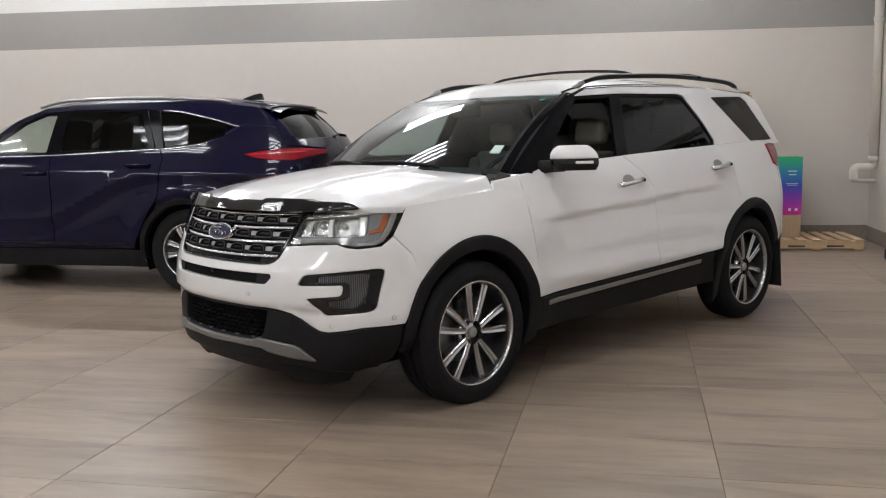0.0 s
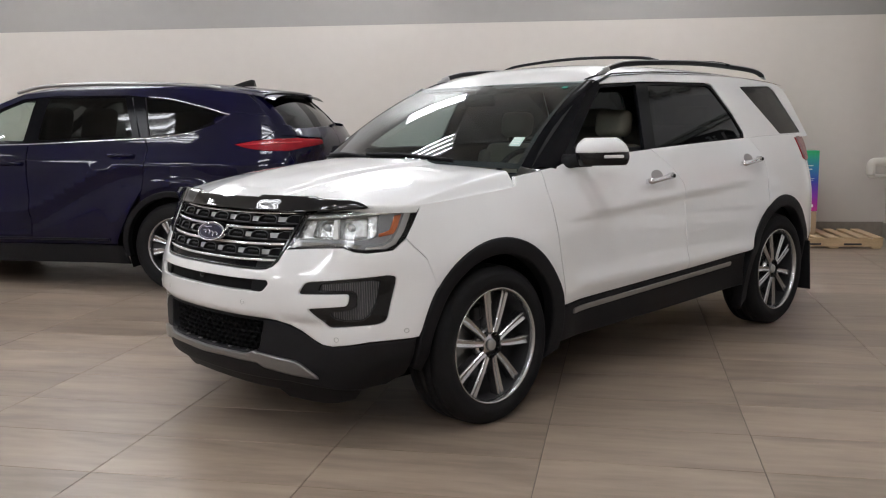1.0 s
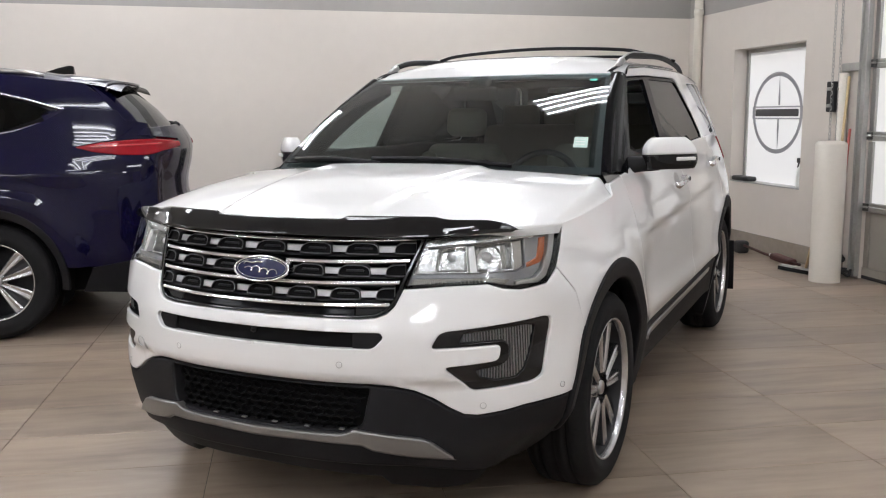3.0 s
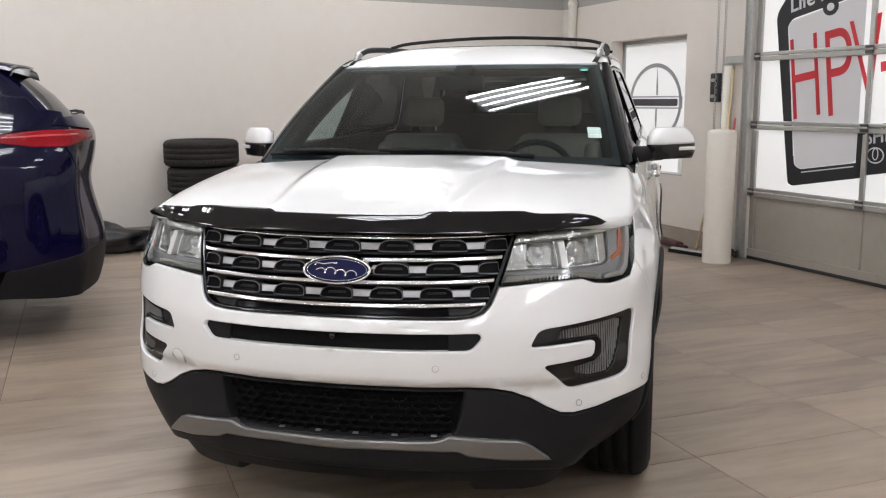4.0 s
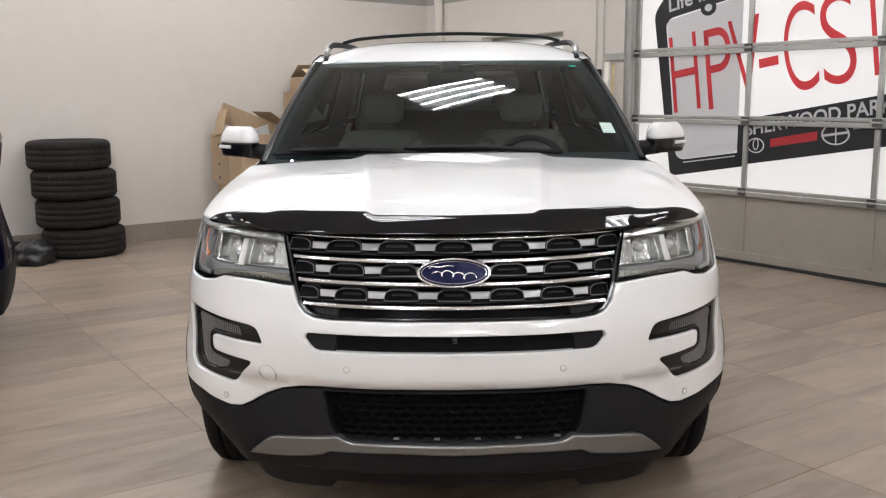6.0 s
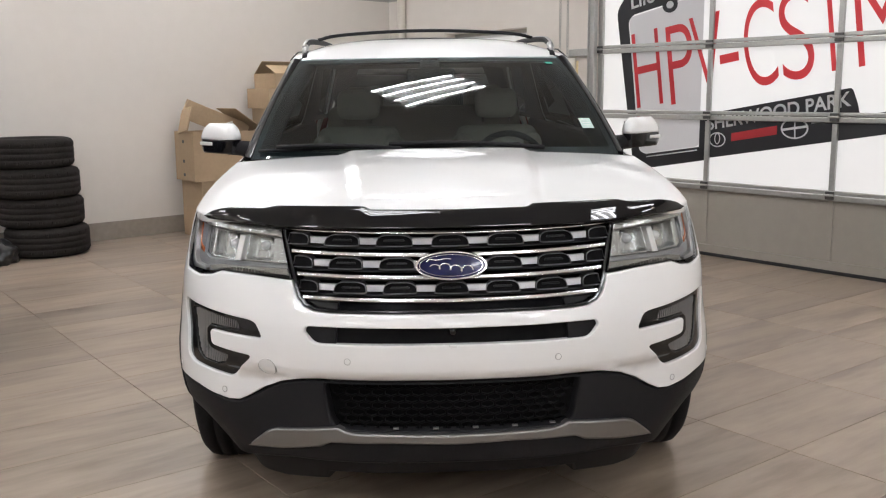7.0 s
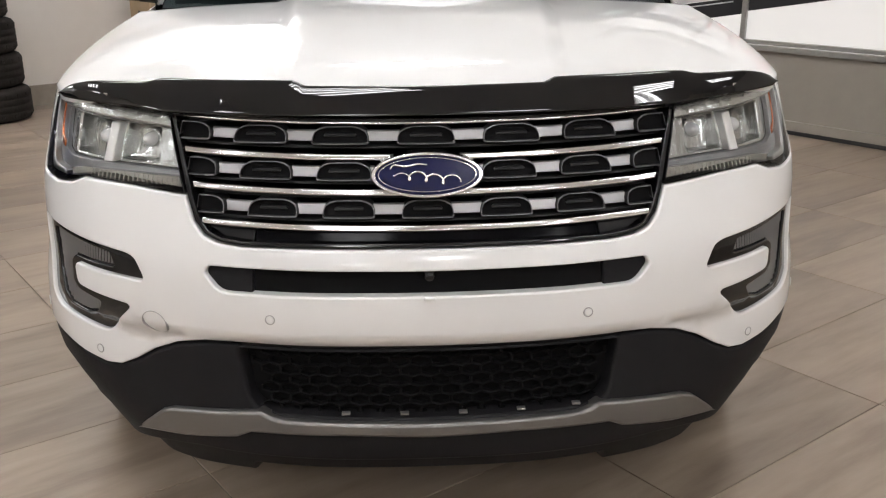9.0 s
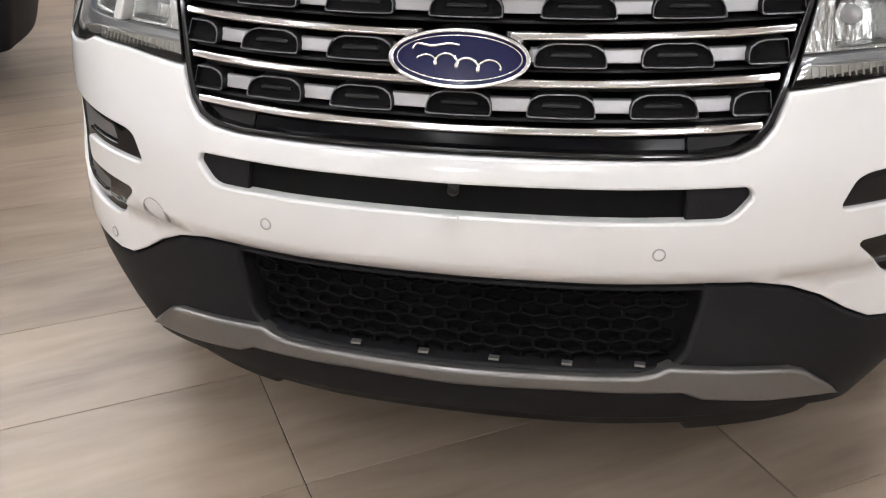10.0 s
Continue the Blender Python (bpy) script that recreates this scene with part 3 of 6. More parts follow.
for sd in (1, -1):
    def pt(pts, sd=sd):
        return [(sd * u, v) for u, v in pts]
    # wing between lamp, bonnet, arch and door
    panel("front_wing", W, pt([(1.125, 0.941), (1.184, 1.02), (1.227, 1.078), (1.5, 1.094), (1.768, 1.114), (1.8, 1.1155), (1.836, 1.122), (1.85, 1.162), (2.052, 1.18), (2.05, 1.1), (2.075, 0.9), (2.105, 0.62), (2.112, 0.51)] + arch_curve(SF, 14, 140, RX, RZ, 26)[1:] + [(1.21, 0.85), (1.158, 0.904)]), WHITE, suv, label="", cell=0.045, r=0.004, grow=0.0025)
    panel("front_door", W, pt([(2.12, 0.51), (2.113, 0.62), (2.083, 0.9), (2.058, 1.1), (2.06, 1.182), (2.2, 1.196), (2.32, 1.226), (3.04, 1.252), (3.2, 1.15), (3.285, 1.05), (3.288, 0.546)]), WHITE, suv, cell=0.022, grow=0.0025)
    panel("rear_door", W, pt([(3.295, 0.546), (3.292, 1.05), (3.207, 1.15), (3.05, 1.254), (3.6, 1.272), (4.22, 1.288), (4.33, 1.18), (4.335, 1.05), (4.3, 0.95)] + arch_curve(SR, 118, 158, RX + 0.004, RZ + 0.004, 8) + [(3.965, 0.572)]), WHITE, suv, cell=0.022, grow=0.0025)
    panel("rear_quarter", W, pt([(4.342, 1.05), (4.337, 1.18), (4.228, 1.288), (4.5, 1.295), (5.12, 1.295), (5.12, 1.1), (5.16, 0.8), (5.15, 0.57), (4.985, 0.535)] + arch_curve(SR, 22, 118, RX, RZ, 18)), WHITE, suv, cell=0.05, grow=0.0025)
    # black arch lip, proud of the skin
    for sc in (SF, SR):
        ring = arch_curve(sc, 182 if sc == SF else 205, -14 if sc == SR else -12, RX, RZ, 34) + arch_curve(sc, -20, 188 if sc == SF else 200, 0.415, 0.435, 30)
        panel("wheel_arch", W, pt(ring), TRIM, suv, cell=0.04, r=0.01, depth=0.06, lift=-0.009)
        yc = float(W.at(sc, 0.5)[1])
        rows = []
        for k in range(25):
            a = radians(8 + 164 * k / 24)
            rows.append([(sd * x, yc + 0.445 * math.cos(a), 0.385 + 0.46 * math.sin(a)) for x in (0.9, 0.8, 0.62)])
        loft("wheel_well", rows, DARK, suv)
    panel("sill", W, pt([(2.055, 0.31), (2.092, 0.38), (2.113, 0.5), (3.96, 0.562), (3.99, 0.44), (4.02, 0.345), (3.0, 0.322)]), TRIM, suv, cell=0.06, r=0.01, depth=0.05, lift=-0.006)
    panel("sill_trim", W, pt(rounded([(2.2, 0.448), (2.2, 0.476), (3.8, 0.528), (3.8, 0.500)], 0.012)), SATIN, suv, cell=0.05, r=0.004, depth=0.014, lift=-0.016, label="brushed chrome strip")
    # mud flaps behind the wheels
    for sc in (SF, SR):
        yc = float(W.at(sc, 0.5)[1])
        part("mud_flap", box_bm(0.2 if sc == SF else 0.25, 0.014, 0.28 if sc == SF else 0.36, 0.006, pose(sd * (0.81 if sc == SF else 0.825), yc + 0.45, 0.42 if sc == SF else 0.36, 6)), TRIM, suv)
    # rear lamp and lower rear corner
    panel("tail_lamp", W, pt([(4.99, 1.272), (5.033, 1.122), (5.12, 1.103), (5.31, 1.12), (5.31, 1.285), (5.1, 1.28)]), RED_LENS, suv, cell=0.02, r=0.005, lift=-0.008)
    panel("rear_bumper", W, pt([(4.975, 0.53), (5.12, 0.565), (5.4, 0.565), (SEND - 0.002, 0.565), (SEND - 0.002, 0.3), (5.3, 0.3), (5.0, 0.33), (4.95, 0.45)]), TRIM, suv, cell=0.06, lift=0.004)
    panel("tailgate", W, pt([(5.17, 0.57), (SEND - 0.001, 0.57), (SEND - 0.001, 1.29), (5.31, 1.29), (5.31, 1.1), (5.17, 1.09)]), WHITE, suv, cell=0.06, grow=0.0025)

# black lower front: grained surround, mesh intake, silver strip, lip
INTAKE = [(0, 0.581), (0.425, 0.58), (0.411, 0.526), (0.398, 0.458), (0.372, 0.434), (0.33, 0.431), (0, 0.427)]
half = [(u, v - 0.004) for u, v in LOWER[:-1]] + [(1.14, 0.509), (1.13, 0.42), (1.125, 0.335), (1.05, 0.275), (0.9, 0.262), (0.74, 0.285), (0.55, 0.31), (0, 0.315)]
panel("lower_bumper", W, mirrored(half), TRIM, suv, [rounded(mirrored(INTAKE), 0.03)], "black grained lower bumper", 0.04, 0.01, 0.05, 0.004)
# near-black sheet stands in for the shade behind the mesh
panel("intake_shade", W, mirrored([(0, 0.6), (0.45, 0.6), (0.45, 0.4), (0, 0.4)]), DARK, suv, cell=0.1, lift=0.046)
STRIP = [(0, 0.42), (0.319, 0.424), (0.348, 0.43), (0.37, 0.441), (0.593, 0.416), (0.625, 0.404), (0.718, 0.334), (0.568, 0.349), (0.43, 0.372), (0.396, 0.388), (0.19, 0.392), (0, 0.387)]
panel("skid_strip", W, mirrored(STRIP), SKID, suv, label="satin silver skid strip", cell=0.035, r=0.009, depth=0.03, lift=-0.012)
half = [(0, 0.38), (0.4, 0.382), (0.45, 0.362), (0.545, 0.342), (0.75, 0.315), (0.86, 0.305), (0.93, 0.27), (0.86, 0.205), (0.66, 0.185), (0.47, 0.205), (0.44, 0.245), (0, 0.252)]
panel("air_dam", W, mirrored(half), TRIM, suv, cell=0.04, r=0.012, depth=0.08, lift=0.035)
mesh_v = []
for row in range(7):
    z = 0.435 + row * 0.0215
    for k in range(-10, 11):
        c = (k + (row % 2) * 0.5) * 0.045
        if abs(c) < 0.392 - (0.57 - z) * 0.2:
            mesh_v.append((c, z))
# honeycomb of the lower intake, one moulded piece
hv, hf = [], []
for c, z in mesh_v:
    ring = [(c + 0.0258 * math.cos(radians(60 * k + 30)), z + 0.0135 * math.sin(radians(60 * k + 30))) for k in range(6)]
    inner = [(c + 0.0218 * math.cos(radians(60 * k + 30)), z + 0.0102 * math.sin(radians(60 * k + 30))) for k in range(6)]
    b0 = len(hv)
    for lp, d in ((ring, 0.03), (inner, 0.032), (inner, 0.045)):
        hv += [tuple(W.at(u, v, d)) for u, v in lp]
    for k in range(6):
        n = (k + 1) % 6
        hf += [(b0 + k, b0 + n, b0 + 6 + n, b0 + 6 + k), (b0 + 6 + k, b0 + 6 + n, b0 + 12 + n, b0 + 12 + k)]
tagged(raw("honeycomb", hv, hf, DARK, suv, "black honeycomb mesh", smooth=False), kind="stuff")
for k in range(5):
    p = W.at(-0.185 + k * 0.127, 0.436, 0.012)
    box("clip", (0.018, 0.012, 0.005), tuple(p), SATIN, suv, 0.001)

# slot behind the upper bumper, its depth shade put in as a near-black sheet
panel("slot_shade", W, mirrored([(0, 0.7), (0.5, 0.7), (0.5, 0.774), (0, 0.774)]), DARK, suv, cell=0.06, lift=0.024)
for sd in (1, -1):
    panel("slot_end", W, [(sd * u, v) for u, v in [(0.37, 0.708), (0.37, 0.764), (0.49, 0.764), (0.47, 0.708)]], TRIM, suv, cell=0.05, lift=0.014)
lathe("front_camera", [(0, 0.012), (0.008, 0.012), (0.012, 0.006), (0.013, 0)], GLOSS, suv, 16, Matrix.Translation(tuple(W.at(0, 0.748, 0.02))) @ pose(0, 0, 0, 90))

# grille: near-black sheet standing in for depth shade, frame, bright bars, silver rows with dark pods
def bow(z, k=0.011):
    """Height of a grille bar that lifts a little towards its ends."""
    return lambda u: z + k * (u / 0.6) ** 2


def barred(zf, w, h, n=12):
    """Outline of a bowed bar of half width w and half height h, its ends cut aslant."""
    us = [w * k / n for k in range(-n, n + 1)]
    return [(u - (0.004 if abs(u) == w else 0) * np.sign(u), zf(u) - h) for u in us] + [(u, zf(u) + h) for u in reversed(us)]


panel("grille_shade", W, mirrored([(0, 0.795), (0.47, 0.795), (0.55, 0.86), (0.64, 1.07), (0, 1.075)]), DARK, suv, cell=0.05, lift=0.07)
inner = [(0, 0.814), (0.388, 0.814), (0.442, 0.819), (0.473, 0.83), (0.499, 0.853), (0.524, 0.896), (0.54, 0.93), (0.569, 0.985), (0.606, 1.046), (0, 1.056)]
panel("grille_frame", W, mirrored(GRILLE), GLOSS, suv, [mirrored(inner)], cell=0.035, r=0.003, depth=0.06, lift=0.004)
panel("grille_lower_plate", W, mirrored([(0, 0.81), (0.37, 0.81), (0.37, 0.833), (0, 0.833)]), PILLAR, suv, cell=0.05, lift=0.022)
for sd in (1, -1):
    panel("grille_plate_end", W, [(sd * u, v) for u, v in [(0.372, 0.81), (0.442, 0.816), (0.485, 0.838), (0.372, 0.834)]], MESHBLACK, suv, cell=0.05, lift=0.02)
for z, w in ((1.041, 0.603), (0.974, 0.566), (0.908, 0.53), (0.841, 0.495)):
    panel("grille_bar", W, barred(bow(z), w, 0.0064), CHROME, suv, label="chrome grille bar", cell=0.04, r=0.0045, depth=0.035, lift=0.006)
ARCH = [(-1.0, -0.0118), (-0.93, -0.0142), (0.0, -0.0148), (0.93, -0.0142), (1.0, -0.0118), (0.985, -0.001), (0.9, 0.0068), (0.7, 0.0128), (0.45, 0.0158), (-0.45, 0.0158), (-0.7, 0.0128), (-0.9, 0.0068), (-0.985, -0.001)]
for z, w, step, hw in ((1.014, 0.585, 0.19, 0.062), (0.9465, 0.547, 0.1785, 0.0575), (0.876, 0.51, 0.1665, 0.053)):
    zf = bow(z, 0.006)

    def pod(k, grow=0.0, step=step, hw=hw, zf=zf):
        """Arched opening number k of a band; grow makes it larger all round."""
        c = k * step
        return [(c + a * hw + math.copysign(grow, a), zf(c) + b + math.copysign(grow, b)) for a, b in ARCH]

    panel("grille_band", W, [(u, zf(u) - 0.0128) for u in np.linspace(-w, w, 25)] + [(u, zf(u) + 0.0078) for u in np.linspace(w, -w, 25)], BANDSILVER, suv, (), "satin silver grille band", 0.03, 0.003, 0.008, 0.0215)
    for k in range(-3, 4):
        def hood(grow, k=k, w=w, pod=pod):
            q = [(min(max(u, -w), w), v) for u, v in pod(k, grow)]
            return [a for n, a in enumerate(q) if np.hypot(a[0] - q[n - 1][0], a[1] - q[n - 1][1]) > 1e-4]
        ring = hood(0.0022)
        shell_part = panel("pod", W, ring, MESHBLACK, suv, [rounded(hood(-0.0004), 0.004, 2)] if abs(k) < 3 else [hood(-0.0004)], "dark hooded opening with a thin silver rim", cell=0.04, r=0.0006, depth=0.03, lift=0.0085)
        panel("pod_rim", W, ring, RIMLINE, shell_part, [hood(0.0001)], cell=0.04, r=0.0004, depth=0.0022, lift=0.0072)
        # pod floor near-black, so the shade of its depth is in the colour
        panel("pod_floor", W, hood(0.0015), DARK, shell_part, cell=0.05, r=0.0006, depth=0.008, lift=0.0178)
        c = k * step
        if abs(k) < 3:
            panel("pod_slat", W, rounded([(c - hw * 0.62, zf(c) - 0.0035), (c + hw * 0.62, zf(c) - 0.0035), (c + hw * 0.55, zf(c) + 0.0035), (c - hw * 0.55, zf(c) + 0.0035)], 0.003, 2), MESHBLACK, shell_part, cell=0.05, r=0.002, depth=0.008, lift=0.0135)
    for dz in (-0.0245, 0.0205):
        panel("grille_slat", W, barred(bow(z + dz, 0.007), w, 0.0028), MESHBLACK, suv, cell=0.06, r=0.002, depth=0.03, lift=0.024)
# oval badge; the mark on it is drawn as a plain flourish
panel("badge_ring", W, ellipse(0, 0.9465, 0.117, 0.0425, 48), CHROME, suv, [ellipse(0, 0.9465, 0.1085, 0.036, 48)], "chrome badge ring", 0.03, 0.0028, 0.03, -0.022)
panel("badge", W, ellipse(0, 0.9465, 0.111, 0.038, 48), BLUE, suv, [], "blue oval badge", 0.03, 0.002, 0.02, -0.017)
panel("badge_line", W, ellipse(0, 0.9465, 0.1035, 0.0322, 48), CHROME, suv, [ellipse(0, 0.9465, 0.1015, 0.0307, 48)], "thin silver inner line", 0.03, 0.0004, 0.002, -0.0185)
wave = catmull([(-0.078, 0.957), (-0.07, 0.9645), (-0.045, 0.962), (-0.02, 0.966), (0.0, 0.9645)], 6)
loops = [(-0.062 + 0.0118 * a - 0.0085 * math.cos(2.1 * a + 0.4), 0.9405 + 0.008 * math.sin(2.1 * a + 0.4) + 0.004 * math.sin(0.55 * a)) for a in np.linspace(0, 11, 90)]
for stroke, r in ((wave, 0.0024), (loops, 0.0022)):
    tube("badge_script", [tuple(W.at(u, v, -0.0185)) for u, v in stroke], [r * (0.75 + 0.4 * math.sin(3.1 * k / len(stroke)) ** 2) for k in range(len(stroke))], CHROME, suv, 6, "silver flourish on the badge")


# bonnet: a sheet stretched over its four edges, with a raised middle
def smoothstep(a, b, x):
    t = np.clip((x - a) / (b - a), 0, 1)
    return t * t * (3 - 2 * t)


def bonnet_point(u, v):
    """u from -1 to 1 across, v from 0 at the grille to 1 at the windscreen."""
    a, sg = abs(u), (1 if u >= 0 else -1)
    E = lambda q: W.at(1.215 + 0.628 * q, 1.074 + 0.045 * q)
    F = lambda q: W.at(1.215 * q, 1.09 - 0.016 * q ** 3)
    G = E(1.0)
    R = lambda q: np.array([G[0] * q, 1.02 + (G[1] - 1.02) * q ** 1.3, 1.23 - 0.042 * q * q + (G[2] - 1.188) * float(smoothstep(0.93, 1.0, q))])
    Cn = lambda q: np.array([0, 0.11 + 0.91 * q, 1.09 + 0.14 * q + 0.025 * math.sin(math.pi * min(q, 1.0) ** 0.8)])
    p = (1 - v) * F(a) + v * R(a) + (1 - a) * Cn(v) + a * E(v)
    p = p - ((1 - a) * (1 - v) * F(0) + a * (1 - v) * F(1) + (1 - a) * v * R(0) + a * v * R(1))
    p[2] += 0.016 * (1 - smoothstep(0.262 + 0.09 * v, 0.315 + 0.1 * v, abs(p[0]))) * smoothstep(0.02, 0.14, v)
    p[2] += 0.012 * math.sin(math.pi * v) * math.sin(math.pi * a) + 0.012 * math.sin(math.pi * v ** 0.8) * a ** 3 * (1 - a ** 14)
    return (sg * p[0], p[1], p[2])


us = sorted(set([round(k / 30, 4) for k in range(-30, 31)] + [s * (0.24 + 0.01 * k) for s in (1, -1) for k in range(16)] + [s * (0.92 + 0.008 * k) for s in (1, -1) for k in range(10)]))
rows = []
for k in range(-1, 38):
    v = max(k, 0) / 37 * 0.995
    row = [bonnet_point(u, v) for u in us]
    if k == -1:
        row = [(x, y + 0.01, z - 0.03) for x, y, z in row]
    rows.append([(row[0][0] - 0.002, row[0][1], row[0][2] - 0.02)] + row + [(row[-1][0] + 0.002, row[-1][1], row[-1][2] - 0.02)])
rows.append([(x, y, z - 0.03) for x, y, z in rows[-1]])
loft("bonnet", rows, WHITE, suv, "white bonnet with a raised middle")
# smoked shield along the bonnet's edge: a shallow bulge between its lower and upper outline
rows = []
us = np.array(sorted(set(np.round(np.concatenate([np.linspace(-0.957, 0.957, 97), [q * v for q in (1, -1) for v in (0.28, 0.29, 0.3, 0.31, 0.66, 0.68, 0.7, 0.9, 0.93, 0.95)]]), 4))))
low = np.interp(abs(us), [0, 0.37, 0.628, 0.73, 0.94, 0.957], [1.056, 1.057, 1.058, 1.065, 1.0715, 1.0785])
top = np.interp(abs(us), *smooth_table([(0, 1.109), (0.15, 1.11), (0.27, 1.111), (0.287, 1.1135), (0.306, 1.1195), (0.325, 1.121), (0.5, 1.1215), (0.642, 1.1205), (0.68, 1.115), (0.715, 1.111), (0.8, 1.1105), (0.86, 1.1095), (0.905, 1.103), (0.935, 1.094), (0.957, 1.081)]))
for f, d in ((0.0, -0.006), (0.0, -0.0235), (0.03, -0.0245), (0.12, -0.0262), (0.25, -0.028), (0.4, -0.0292), (0.55, -0.0295), (0.7, -0.029), (0.85, -0.0275), (0.95, -0.0258), (1.0, -0.0245), (1.0, -0.012)):
    rows.append([tuple(p) for p in W(us, low + (top - low) * f, d)])
loft("bug_deflector", rows, SMOKED, suv, "smoked black acrylic bonnet deflector")
for u in (-0.8, 0.8):
    p = W.at(u, 1.085, -0.026)
    box("deflector_clip", (0.022, 0.004, 0.007), tuple(p), CHROME, suv, 0.001, (0, 0, 30 if u > 0 else -30))


# windscreen, roof and pillars
def screen_point(u, v, d=0.0):
    b = np.array([0.812 * u, 1.09 + 0.18 * u * u, 1.215 - 0.02 * u * u])
    t = np.array([0.655 * u, 1.94 + 0.06 * u * u, 1.643 - 0.003 * u * u])
    p = b + (t - b) * v
    k = 0.144 * v * (1 - v) - d
    return (p[0], p[1] - 0.5 * k, p[2] + 0.85 * k)


loft("windscreen", [[screen_point(-1 + k / 12, j / 14) for k in range(25)] for j in range(15)], SCREEN, suv, "clear laminated windscreen")
for (u0, u1), (v0, v1), m in (((-1.0, 1.0), (0.945, 1.0), INK), ((-1.0, 1.0), (0.0, 0.05), INK), ((-1.0, -0.965), (0.0, 1.0), INK), ((0.965, 1.0), (0.0, 1.0), INK)):
    loft("screen_border", [[screen_point(u0 + (u1 - u0) * k / 12, v0 + (v1 - v0) * j / 8, 0.004) for k in range(13)] for j in range(9)], m, suv)
loft("windscreen_label", [[screen_point(0.85 + 0.073 * k / 3, 0.185 + 0.085 * j / 3, -0.004) for k in range(4)] for j in range(4)], MINT, suv, "pale green paper label")
for j in (0.205, 0.225, 0.247):
    loft("label_print", [[screen_point(0.86 + 0.05 * k / 2, j + 0.006 * i, -0.006) for k in range(3)] for i in range(2)], PAPER, suv)
loft("windscreen_dot", [[screen_point(0.86 + 0.053 * k / 2, 0.875 + 0.03 * j / 2, -0.004) for k in range(3)] for j in range(3)], TEAL, suv, "small green sticker")

EDGE_Y, EDGE_Z = smooth_table([(1.95, 1.622), (2.05, 1.645), (2.18, 1.671), (2.55, 1.692), (3.2, 1.698), (3.7, 1.69), (4.25, 1.662), (4.6, 1.61), (4.8, 1.56)])


def roof_point(u, v):
    y = (1.945 + 0.06 * u * u) * (1 - v) + (4.5 - 0.1 * u * u) * v
    ze = float(np.interp(y, EDGE_Y, EDGE_Z))
    xe = float(glass_x(y, ze))
    return (xe * u, y, ze + (0.018 + 0.061 * min(1, v / 0.16) ** 0.7 * (1 - 0.6 * v)) * (1 - abs(u) ** 3.6))


loft("roof", [[roof_point(-1 + k / 14, j / 24) for k in range(29)] for j in range(25)], WHITE, suv, "white roof")
loft("roof_lip", [[tuple(np.array(roof_point(-1 + k / 14, 0)) + d) for k in range(29)] for d in ((0, 0, 0), (0, -0.012, -0.012), (0, -0.006, -0.02))], WHITE, suv)
loft("sunroof", [[tuple(np.array(roof_point(-0.55 + 1.1 * k / 10, 0.42 + 0.34 * j / 10)) + (0, 0, 0.003)) for k in range(11)] for j in range(11)], TINT, suv, "dark glass roof panel")

